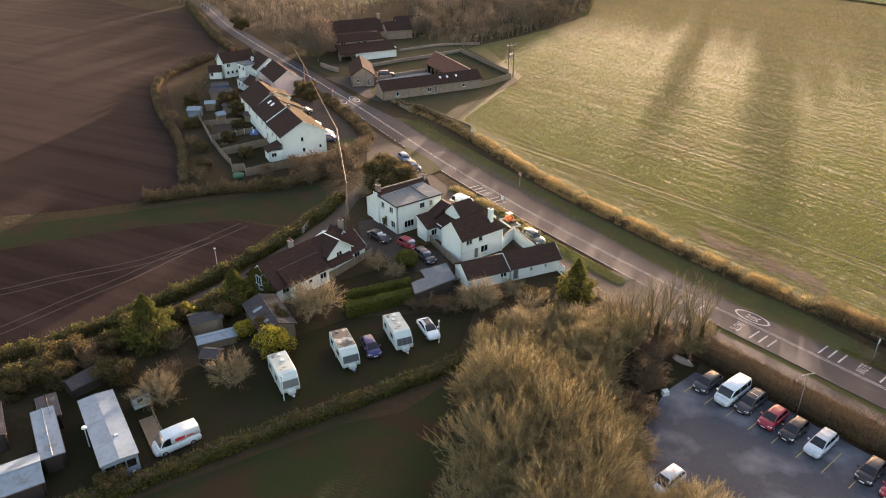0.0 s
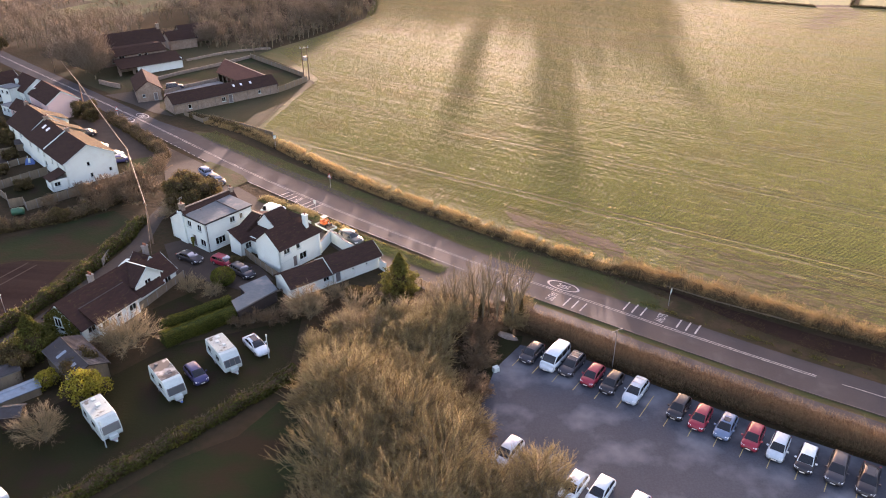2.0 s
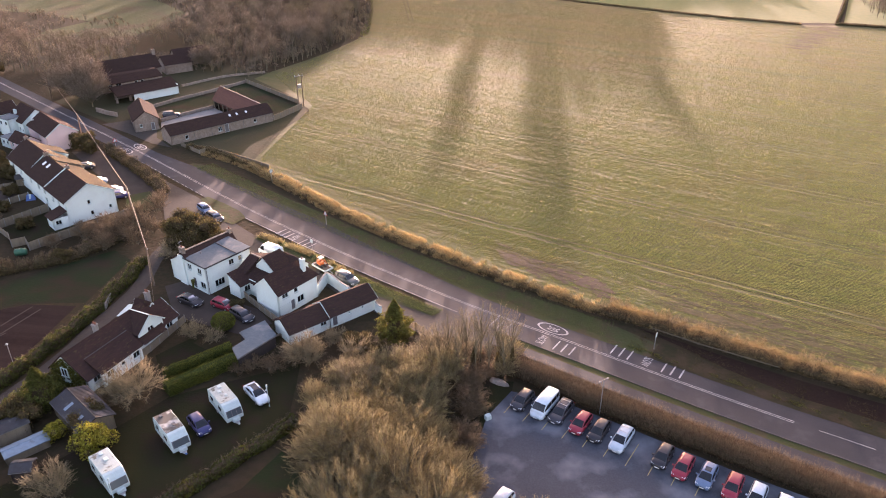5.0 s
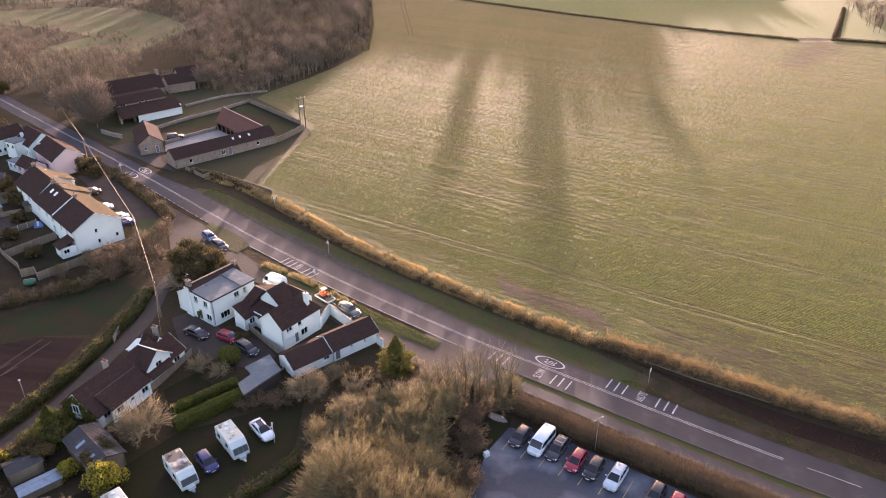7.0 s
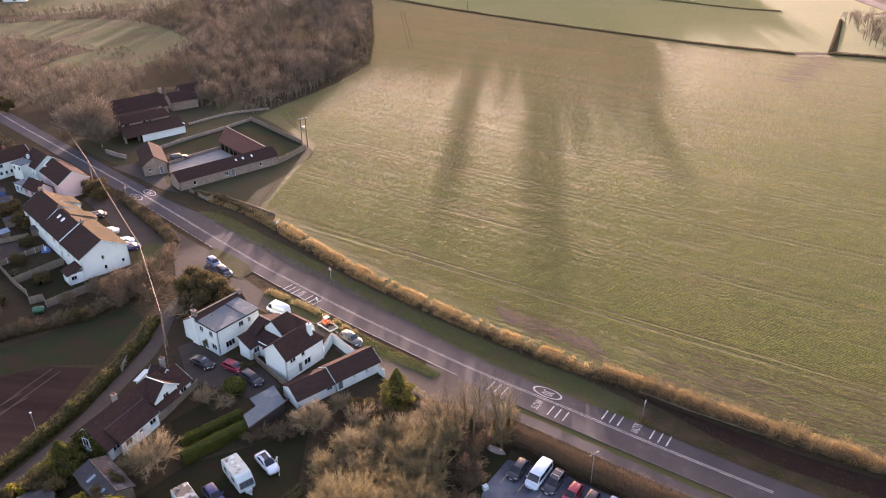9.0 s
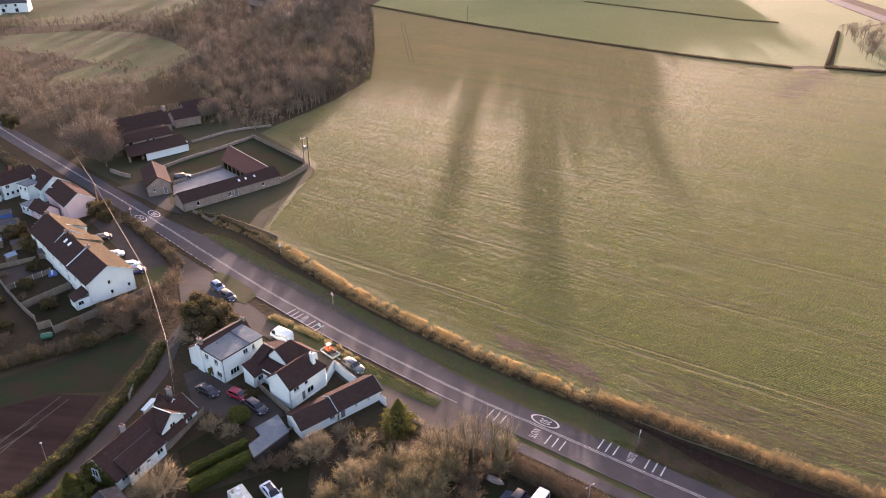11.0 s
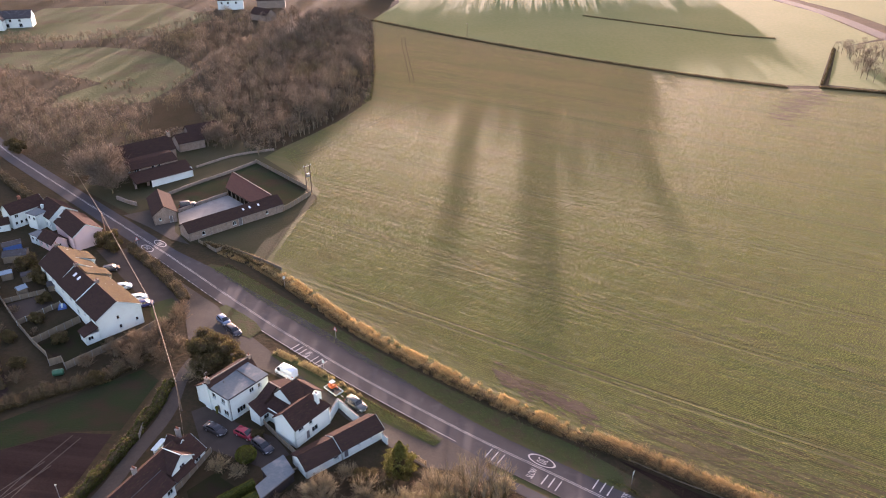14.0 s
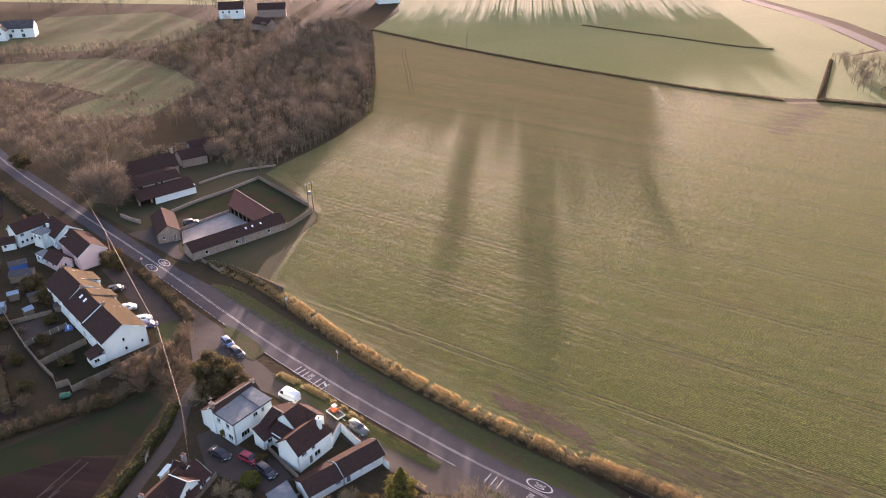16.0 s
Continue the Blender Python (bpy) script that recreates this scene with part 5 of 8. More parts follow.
part("wall", panel(panel(Geo(), (0, 0), (1, 0), 13.2, -0.2, 2.3), (13.2, 0), (0, 1), 5.2, -0.2, 2.9), WHITEWALL, fl)
part("open_bay_wall", panel(Geo(), (-4.6, 2.0), (1, 0), 4.6, -0.2, 2.4, [(0.6, 3.8, 0.0, 2.1)]), STONE, fl)
sl = ((-4.8, -0.35, 2.3), (13.5, -0.35, 2.3), (13.5, 5.4, 3.9), (-4.8, 5.4, 3.9))
rf = part("roof", slab(Geo(), *sl), OLDTILES, fl)
tile_slope(rf, *sl, OLDTILES)
part("gutter", Geo().tube((0, -0.4, 2.32), (13.5, -0.4, 2.32), 0.06, n=6), GREYPLASTIC, fl)
fr = thing("farm_front_range", -88.6, 206.4, 41.5, "stone front range of the farmhouse under a dark tiled roof", "house")
hs = [(1.0, 2.6, 3.5, 4.5, 2), (6.4, 7.4, 3.6, 4.4, 1), (8.2, 9.2, 3.6, 4.4, 1)]
fw = part("wall", panel(panel(Geo(), (-3.6, 5.9), (1, 0), 14.6, -0.2, 4.6, [q[:4] for q in hs]), (11.0, 5.9), (0, 1), 6.5, -0.2, 4.6), STONE, fr)
for q in hs:
    window(fw, (-3.6, 5.9), (1, 0), q[:4], q[4])
sl = ((-3.8, 5.6, 4.5), (11.3, 5.6, 4.5), (11.3, 9.6, 5.9), (-3.8, 9.6, 5.9))
rf = part("roof", slab(Geo(), *sl), OLDTILES, fr)
tile_slope(rf, *sl, OLDTILES)
part("upper_roof", Geo().box((3.7, 11.0, 5.85), (15.0, 3.0, 0.16)), OLDTILES, fr)
gable("farm_outhouse", -89.5, 236.0, 35, 8.8, 7.5, 3.0, 5.0, "stone outhouse with a dark tiled roof behind the farmhouse", wall=STONE, roof=OLDTILES, category="barn")
gable("farm_outhouse", -89.0, 245.5, 35, 11.0, 6.0, 3.2, 5.2, "stone farm outhouse with a dark roof beside the wood", wall=STONE, roof=OLDTILES, category="barn")

# far houses
gable("far_white_house", -262.0, 436.0, 15, 22.0, 10.0, 5.4, 9.0, "distant white house with several gables in parkland", roof=TIN, tiles=False,
      holes={"S": [(2, 3.4, 3.4, 4.8, 2), (6, 7.4, 3.4, 4.8, 2), (10, 11.4, 3.4, 4.8, 2), (15, 16.4, 3.4, 4.8, 2), (2, 3.6, 0.8, 2.4, 2), (8, 9.8, 0.4, 2.4, 2), (15, 16.8, 0.4, 2.4, 2)]})
gable("far_white_gable", -252.0, 431.5, 105, 6.0, 6.0, 5.4, 8.6, "distant white gabled wing facing the lawn", roof=TIN, tiles=False, holes={"W": [(2.2, 3.6, 3.4, 4.8, 2)]})
gable("far_stone_house", -146.0, 494.0, 12, 16.0, 9.0, 6.0, 10.0, "distant pale rendered house among bare trees", wall=WHITEWALL, roof=OLDTILES, tiles=False,
      holes={"S": [(2, 3.2, 3.6, 5, 1), (6, 7.2, 3.6, 5, 1), (11, 12.2, 3.6, 5, 1)]})
gable("far_stone_house", -122.0, 500.0, 8, 18.0, 8.0, 5.0, 8.4, "distant stone house with a dark roof", wall=STONE, roof=OLDTILES, tiles=False)
gable("far_stone_barn", -118.0, 464.0, -35, 14.0, 8.0, 3.6, 6.8, "distant stone barn with roof windows", wall=STONE, roof=OLDTILES, category="barn", tiles=False)
gable("far_white_shed", -46.0, 548.0, 20, 16.0, 9.0, 4.0, 6.0, "distant white-walled farm shed", roof=PALETIN, category="shed", tiles=False)

# ---- plants ----
rng = np.random.default_rng(11)


def unit(a):
    return a / np.maximum(np.linalg.norm(a, axis=1, keepdims=True), 1e-6)


def twig_set(base, way, length, radius):
    """Thin three-sided tapering twigs."""
    n = len(base)
    way = unit(way)
    side = unit(np.cross(way, rng.normal(size=(n, 3))))
    other = np.cross(way, side)
    v = np.empty((n, 4, 3))
    for k in range(3):
        a = 2 * math.pi * k / 3
        v[:, k] = base + (side * math.cos(a) + other * math.sin(a)) * radius[:, None]
    v[:, 3] = base + way * length[:, None]
    i = np.arange(n)[:, None] * 4
    f = np.concatenate([i + np.array([[0, 1, 3]]), i + np.array([[1, 2, 3]]), i + np.array([[2, 0, 3]])])
    return v.reshape(-1, 3), f


def leaf_set(centre, size, up=0.0):
    """Small folded leaf sprays: two triangles each, at random turns."""
    n = len(centre)
    a = unit(rng.normal(size=(n, 3)) + np.array([0, 0, up]))
    b = unit(np.cross(a, rng.normal(size=(n, 3))))
    c = np.cross(a, b)
    s = size[:, None]
    v = np.empty((n, 4, 3))
    v[:, 0], v[:, 1], v[:, 2], v[:, 3] = centre - b * s, centre + a * s * 0.9 + c * s * 0.3, centre + b * s, centre - a * s * 0.9 + c * s * 0.3
    i = np.arange(n)[:, None] * 4
    return v.reshape(-1, 3), np.concatenate([i + np.array([[0, 1, 2]]), i + np.array([[0, 2, 3]])])


def blade_set(base, height, lean=0.35, width=0.03):
    n = len(base)
    height = height[:n]
    d = unit(np.column_stack([rng.normal(size=(n, 2)) * lean, np.ones(n)]))
    s = unit(np.column_stack([rng.normal(size=(n, 2)), np.zeros(n)])) * width
    v = np.empty((n, 3, 3))
    v[:, 0], v[:, 1], v[:, 2] = base - s, base + s, base + d * height[:, None]
    return v.reshape(-1, 3), np.arange(n * 3).reshape(n, 3)


def joined(sets):
    vs, fs, n = [], [], 0
    for v, f in sets:
        vs.append(v)
        fs.append(f + n)
        n += len(v)
    return np.concatenate(vs), np.concatenate(fs)


def bare_crown(H, R, limbs, twigs, upright=0.5, low=0.25, trunk=0.16, stems=1, twig=(0.5, 1.3), thick=0.012, squash=1.0, branch=4, reach=(0.2, 0.46), fan=0.5):
    """Limbs (a Geo) and fine twigs (arrays) of a leafless tree or shrub; origin at its foot."""
    g, bases, ways, lens, rads = Geo(), [], [], [], []
    cz = H * (low + 1) / 2
    rz = H * (1 - low) / 2
    feet = [(0, 0)] if stems == 1 else [(R * 0.25 * math.cos(a), R * 0.25 * math.sin(a)) for a in rng.uniform(0, 6.28, stems)]
    for fx, fy in feet:
        g.tube((fx, fy, -0.1), (fx * 1.3, fy * 1.3, H * low), trunk, trunk * 0.75, 6, False)
        if stems == 1:
            g.tube((fx, fy, H * low), (fx + rng.normal() * 0.1 * R, fy + rng.normal() * 0.1 * R, H * 0.75), trunk * 0.75, trunk * 0.25, 6, False)
    for k in range(limbs):
        fx, fy = feet[k % len(feet)]
        az, el = rng.uniform(0, 2 * math.pi), math.asin(rng.uniform(-0.35, 1.0))
        q = rng.uniform(0.78, 1.02) * (1 + 0.1 * math.sin(3 * az + H))
        end = Vector((R * q * math.cos(az) * math.cos(el), R * q * math.sin(az) * math.cos(el), cz + rz * q * math.sin(el) * squash))
        start = Vector((fx * 1.3, fy * 1.3, H * low + rng.uniform(0, 0.35) * H * (1 - low) * max(0.0, math.sin(el))))
        mid = start.lerp(end, 0.5) + Vector((rng.normal() * 0.06 * R, rng.normal() * 0.06 * R, 0.08 * H))
        r0 = trunk * rng.uniform(0.22, 0.4)
        g.tube(start, mid, r0, r0 * 0.55, 5, False)
        g.tube(mid, end, r0 * 0.55, r0 * 0.15, 4, False)
        A, B, C = np.array(start), np.array(mid), np.array(end)
        t = rng.uniform(0.25, 1.0, branch)[:, None]
        root = np.where(t < 0.5, A + (B - A) * t * 2, B + (C - B) * (t * 2 - 1))
        go = unit((C - A) / np.linalg.norm(C - A) + rng.normal(size=(branch, 3)) * fan * 1.1 + np.array([0, 0, upright * 0.7]))
        ln = R * rng.uniform(*reach, branch)
        bases.append(root)
        ways.append(go)
        lens.append(ln)
        rads.append(np.full(branch, thick * 2.5))
        j = rng.integers(0, branch, twigs)
        u = rng.uniform(0.15, 0.95, twigs)
        bases.append(root[j] + go[j] * (ln[j] * u)[:, None])
        ways.append(unit(go[j] + rng.normal(size=(twigs, 3)) * fan + np.array([0, 0, upright * 0.35])))
        lens.append(rng.uniform(*twig, twigs) * (1.1 - 0.5 * u))
        rads.append(np.full(twigs, thick * 0.85))
    bases, ways, lens, rads = np.concatenate(bases), np.concatenate(ways), np.concatenate(lens), np.concatenate(rads)
    keep = bases[:, 2] > 0.15
    return g, twig_set(bases[keep], ways[keep], lens[keep], rads[keep])


def bare_tree(name, label, category, H, R, limbs, twigs, mat, bark=None, **kw):
    g, tw = bare_crown(H, R, limbs, twigs, **kw)
    t = thing(name, 0, 0, 0, label, category)
    part("trunk", g, bark or BARK, t)
    part("crown", tri_mesh("crown", *tw), mat, t)
    return t


def lumps(R, H, k, low=0.0):
    """Centres and radii of the swellings of a leafy crown."""
    a = rng.uniform(0, 6.283, k)
    r = rng.uniform(0.1, 0.8, k) * R
    return np.column_stack([r * np.cos(a), r * np.sin(a), H * (low + (1 - low) * rng.uniform(0.14, 0.8, k))]), rng.uniform(0.2, 0.4, k) * R


def leafy(name, label, category, H, R, n, mat, size=(0.1, 0.2), cone=False, low=0.08, k=20, clipped=False, trunk=0.12):
    t = thing(name, 0, 0, 0, label, category)
    part("trunk", Geo().tube((0, 0, -0.1), (0, 0, H * 0.6), trunk, trunk * 0.4, 6, False), BARK, t)
    if cone:
        z = rng.uniform(0, 1, n) ** 1.25
        az = rng.uniform(0, 6.283, n)
        prof = R * np.minimum(1.0, (1 - z) * 1.9) ** 0.75 * (0.75 + 0.45 * (z < 0.5))
        lob = 1 + 0.2 * np.sin(az * 5 + z * 17) + 0.12 * np.sin(az * 9 - z * 31)
        r = prof * lob * rng.uniform(0.72, 1.05, n)
        c = np.column_stack([r * np.cos(az), r * np.sin(az), H * (low + (1 - low) * z)])
        core = Geo().tube((0, 0, H * low), (0, 0, H * 0.9), R * 0.7, R * 0.1, 10)
    elif clipped:
        d = unit(rng.normal(size=(n, 3)))
        c = d * np.array([R, R, H / 2]) * rng.uniform(0.9, 1.03, n)[:, None] + np.array([0, 0, H / 2])
        core = Geo().loft([[(0.88 * R * math.sin(p) * math.cos(a), 0.88 * R * math.sin(p) * math.sin(a), H / 2 - 0.44 * H * math.cos(p)) for a in np.linspace(0, 6.283, 12, endpoint=False)] for p in np.linspace(0.15, 3.0, 8)])
    else:
        cs, rs = lumps(R, H, k, low)
        i = rng.integers(0, k, n)
        d = unit(rng.normal(size=(n, 3)) + np.array([0, 0, 0.35]))
        c = cs[i] + d * rs[i][:, None] * rng.uniform(0.7, 1.3, n)[:, None] * np.array([1, 1, 0.9])
        core = Geo()
        for q, rr in zip(cs, rs):
            core.loft([[(q[0] + 0.72 * rr * math.sin(p) * math.cos(a), q[1] + 0.72 * rr * math.sin(p) * math.sin(a), q[2] - 0.68 * rr * math.cos(p)) for a in np.linspace(0, 6.283, 8, endpoint=False)] for p in np.linspace(0.2, 2.95, 6)])
    c = c[c[:, 2] > 0.05]
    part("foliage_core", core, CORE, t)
    part("crown", tri_mesh("crown", *leaf_set(c, rng.uniform(*size, len(c)))), mat, t)
    return t


def place(ob, spots, label=None):
    """Puts the first of a kind at the first spot and copies at the rest: (x, y, yaw, scale)."""
    for k, (x, y, yaw, s) in enumerate(spots):
        m = pose(x, y, 0, 0, 0, yaw)
        if k == 0:
            first = ob
            ob.matrix_basis = m
            o = ob
        else:
            o = copy_thing(first, m)
        o.scale = (s, s, s)


def hedge(name, line, width, height, label, leaf, n_leaf, twig=None, n_twig=0, size=(0.07, 0.16), rag=0.18, lines=None, bulge=0.25, twig_len=(0.3, 0.8), core=None, core_h=0.86, spread=0.8, low_twig=0.3):
    """A hedge along a line: core coloured dark like inner shade, a skin of leaves and standing twigs, with an uneven
    top.
    """
    line = smooth_line(line, 1.2)
    h = thing(name, *line[0], 0, label, "hedge")
    ox, oy = line[0]
    seg = np.array(line)
    d = np.linalg.norm(np.diff(seg, axis=0), axis=1)
    cum = np.concatenate([[0], np.cumsum(d)])

    def at(s):
        x, y = np.interp(s, cum, seg[:, 0]), np.interp(s, cum, seg[:, 1])
        x2, y2 = np.interp(s + 0.3, cum, seg[:, 0]), np.interp(s + 0.3, cum, seg[:, 1])
        x1, y1 = np.interp(s - 0.3, cum, seg[:, 0]), np.interp(s - 0.3, cum, seg[:, 1])
        t = np.column_stack([x2 - x1, y2 - y1])
        t /= np.maximum(np.linalg.norm(t, axis=1, keepdims=True), 1e-6)
        return x - ox, y - oy, -t[:, 1], t[:, 0]

    def wave(s):
        return 1 + rag * (0.5 * np.sin(s * 0.9 + ox) + 0.35 * np.sin(s * 2.3 + oy) + 0.3 * np.sin(s * 5.1))
    ss = np.linspace(0, cum[-1], max(3, int(cum[-1] / 0.8)))
    x, y, nx, ny = at(ss)
    hh = height * wave(ss) * core_h
    ww = width / 2 * (1 + bulge * 0.5 * np.sin(ss * 1.3 + 1)) * 0.8
    rings = [[(x[i] + nx[i] * ww[i] * a, y[i] + ny[i] * ww[i] * a, hh[i] * b) for a, b in ((-0.8, -0.05), (-1, 0.45), (-0.85, 0.88), (0, 1), (0.85, 0.88), (1, 0.45), (0.8, -0.05))] for i in range(len(ss))]
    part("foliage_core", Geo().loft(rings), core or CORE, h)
    s = rng.uniform(0, cum[-1], n_leaf)
    x, y, nx, ny = at(s)
    ang = rng.uniform(-0.15, math.pi + 0.15, n_leaf)
    r = rng.uniform(0.88, 1.1, n_leaf)
    wv = wave(s)
    off = np.sign(np.cos(ang)) * np.abs(np.cos(ang)) ** 0.55 * width / 2 * r * (1 + bulge * 0.5 * np.sin(s * 1.3 + 1))
    zz = np.maximum(np.abs(np.sin(ang)) ** 0.55, 0.03) * height * wv * r * 0.93
    low = rng.uniform(0, 1, n_leaf) < 0.35
    zz = np.where(low, zz * rng.uniform(0.1, 1, n_leaf), zz)
    c = np.column_stack([x + nx * off, y + ny * off, zz])
    part("leafage", tri_mesh("leaves", *leaf_set(c, rng.uniform(*size, n_leaf))), leaf, h)
    if n_twig:
        s = rng.uniform(0, cum[-1], n_twig)
        x, y, nx, ny = at(s)
        off = rng.uniform(-1, 1, n_twig) * width / 2
        z0 = height * wave(s) * rng.uniform(low_twig, 0.95, n_twig)
        b = np.column_stack([x + nx * off, y + ny * off, z0])
        w = np.column_stack([nx * off * spread, ny * off * spread, np.full(n_twig, 0.9)]) + rng.normal(size=(n_twig, 3)) * 0.35
        part("twig_growth", tri_mesh("twigs", *twig_set(b, w, rng.uniform(*twig_len, n_twig), np.full(n_twig, 0.012))), twig or TWIG, h)
    return h


# the great bare thicket beside the car park
big = [bare_tree("bare_tree", "large leafless tree with dense russet upright twigs", "tree", 8.6, 6.0, 230, 100, TWIG, stems=4, upright=0.45, low=0.08, trunk=0.2, twig=(0.4, 1.0), thick=0.012, branch=12, reach=(0.14, 0.31), fan=0.36) for _ in range(3)]
place(big[0], [(-11.6, 63.0, 0, 1.0), (-3.5, 46.0, 130, 1.0), (3.2, 49.0, 70, 0.75), (-10.0, 46.5, 20, 0.85)])
place(big[1], [(-5.0, 58.0, 40, 1.0), (-10.2, 53.0, 200, 1.0), (8.0, 50.5, 300, 0.72)])
place(big[2], [(-1.0, 52.0, 90, 0.95), (0.6, 59.0, 10, 0.66), (-4.6, 66.0, 140, 0.72), (3.6, 44.0, 0, 0.7)])
thicket = bare_tree("bare_shrub", "leafless grey-brown shrub in the thicket", "shrub", 4.6, 3.2, 70, 90, TWIG, stems=3, upright=0.4, low=0.08, trunk=0.09, twig=(0.35, 1.0), thick=0.015, branch=8)
# First two shrubs are added to stop a sun streak on the car park.
place(thicket, [(8.6, 80.6, 0, 0.62), (9.6, 84.4, 50, 0.6), (-8.0, 69.0, 10, 1.1), (-3.0, 74.5, 40, 1.2), (-11.5, 67.0, 90, 1.0), (-2.0, 68.0, 130, 0.9), (-6.0, 78.5, 10, 1.0), (-2.5, 70.5, 0, 1.0), (-4.0, 71.5, 70, 1.0), (-5.5, 74.5, 120, 1.1), (-10.5, 72.0, 30, 1.0), (-1.0, 78.5, 200, 1.15), (-9.0, 79.5, 250, 0.9), (-0.5, 66.5, 80, 0.7),
                (-14.5, 68.5, 20, 0.9), (0.5, 80.5, 310, 0.8), (-13.0, 77.5, 160, 0.9), (-16.0, 73.5, 70, 0.8)])
scrub = bare_tree("scrub_bush", "bare dark brown bush in rough winter scrub", "shrub", 4.2, 3.0, 60, 80, HEDGETWIG, stems=3, upright=0.3, low=0.06, trunk=0.07, twig=(0.3, 0.9), thick=0.012, branch=8, fan=0.45)
place(scrub, [(-66.0, 121.0, 10, 0.8), (-63.5, 124.5, 80, 0.8), (-59.8, 122.5, 150, 0.9), (-56.4, 118.5, 220, 0.8), (-60.8, 116.8, 30, 0.7), (-70.5, 117.5, 60, 0.6), (-58.0, 137.5, 100, 0.6), (-58.5, 127.0, 40, 1.0), (-62.0, 119.5, 100, 0.8), (-57.0, 133.0, 60, 0.8), (-55.0, 123.0, 200, 0.8), (-50.5, 57.0, 20, 0.7), (-54.5, 63.5, 90, 0.6), (-47.0, 72.5, 10, 0.6), (-43.0, 74.5, 120, 0.6), (-62.0, 57.0, 40, 0.7), (-68.5, 124.0, 30, 0.5), (-82.0, 112.5, 10, 0.6), (-94.5, 129.0, 80, 0.5), (-88.0, 133.5, 0, 0.4), (-95.0, 137.0, 50, 0.4), (-103.5, 155.5, 20, 0.6), (-113.5, 158.5, 0, 0.6), (-107.5, 140.0, 20, 0.7), (-116.0, 165.0, 70, 0.7), (-86.5, 128.5, 10, 0.35), (-80.5, 127.5, 100, 0.35)])
pale = bare_tree("pale_bare_shrub", "sunlit leafless shrub with pale straw-coloured twigs", "shrub", 4.2, 3.2, 70, 70, PALETWIG, stems=3, upright=0.25, low=0.08, trunk=0.09, twig=(0.4, 1.1), thick=0.010, branch=8, fan=0.4)
place(pale, [(-19.5, 83.0, 0, 0.95), (-11.5, 75.5, 60, 1.15), (-39.8, 75.0, 120, 1.2), (-43.8, 59.0, 10, 0.85), (-12.0, 84.0, 200, 0.8), (-6.0, 80.0, 300, 1.0), (-15.5, 87.5, 90, 0.6),
             (-49.8, 53.2, 45, 0.85), (-33.5, 88.0, 70, 0.5), (-36.8, 89.5, 140, 0.6), (-2.0, 84.0, 20, 0.9), (3.0, 84.5, 150, 0.8), (-47.5, 113.0, 60, 0.8)])
tall = bare_tree("tall_bare_tree", "tall slender leafless tree beside the road", "tree", 10.0, 2.1, 24, 26, PALETWIG, upright=1.4, low=0.3, trunk=0.12, twig=(0.5, 1.4), thick=0.009, branch=6, fan=0.35)
place(tall, [(0.6, 82.2, 0, 0.85), (3.2, 83.8, 80, 0.9), (5.2, 83.4, 160, 1.0), (7.4, 82.8, 240, 1.05), (9.2, 82.0, 300, 0.95), (6.2, 80.9, 30, 0.8), (1.8, 81.0, 50, 0.75), (-0.6, 83.6, 120, 0.7), (-1.8, 81.2, 210, 0.65), (4.4, 81.6, 10, 0.85), (8.2, 80.6, 95, 0.8), (2.6, 85.6, 170, 0.6)])
ivy = leafy("ivy_column", "bare trunk overgrown with green ivy", "tree", 4.8, 0.42, 2200, OLIVELEAF, cone=True, size=(0.05, 0.11), low=0.0)
place(ivy, [(7.8, 82.2, 0, 1.0), (9.4, 81.4, 60, 0.9), (4.2, 82.8, 120, 0.8)])

bramble = bare_tree("bramble", "low tangle of russet bramble stems under the trees", "shrub", 1.7, 2.0, 40, 46, HEDGETWIG, stems=3, upright=0.1, low=0.06, trunk=0.05, twig=(0.3, 0.8), thick=0.013, branch=6)
place(bramble, [(float(a), float(b), float(c), float(d)) for a, b, c, d in zip(rng.uniform(-13, 4.5, 44), rng.uniform(62.5, 82.5, 44), rng.uniform(0, 360, 44), rng.uniform(0.7, 1.25, 44))]
      + [(-16.5, 70.0, 20, 1.0), (-17.5, 77.0, 0, 0.9), (-14.0, 81.5, 50, 1.1), (-10.0, 83.0, 90, 1.1), (-4.0, 83.5, 10, 1.1), (1.0, 85.5, 70, 1.0), (5.5, 84.5, 0, 0.9), (-16.8, 65.5, 200, 0.9), (-23.5, 81.8, 0, 1.0), (-26.2, 82.2, 60, 0.9), (-21.2, 83.8, 30, 1.1), (-20.0, 86.0, 80, 1.0), (-28.0, 81.2, 10, 0.8), (2.6, 69.5, 40, 0.9), (3.4, 72.5, 0, 0.8), (2.2, 66.0, 90, 1.0), (2.0, 62.5, 10, 1.1), (3.0, 59.8, 70, 1.0), (4.2, 76.0, 20, 0.9), (5.0, 80.3, 10, 1.0), (7.5, 80.8, 60, 0.9)])

# leafy trees and shrubs of the gardens
conifer = leafy("conifer", "dense dark green conifer", "tree", 7.2, 2.3, 9000, LEAF, cone=True, size=(0.06, 0.15))
place(conifer, [(-57.6, 63.4, 60, 1.05), (-51.8, 74.4, 140, 0.85)])
cypress = leafy("cypress", "bushy olive-green cypress beside the outbuilding", "tree", 6.8, 1.9, 9000, CYPRESSLEAF, cone=True, size=(0.06, 0.15))
place(cypress, [(-7.1, 89.0, 0, 1.0)])
yellow = leafy("yellow_green_shrub", "bright yellow-green evergreen shrub", "shrub", 4.0, 2.6, 7000, BRIGHTLEAF, size=(0.06, 0.15))
place(yellow, [(-41.2, 66.0, 0, 1.0), (-47.5, 68.2, 150, 0.6)])
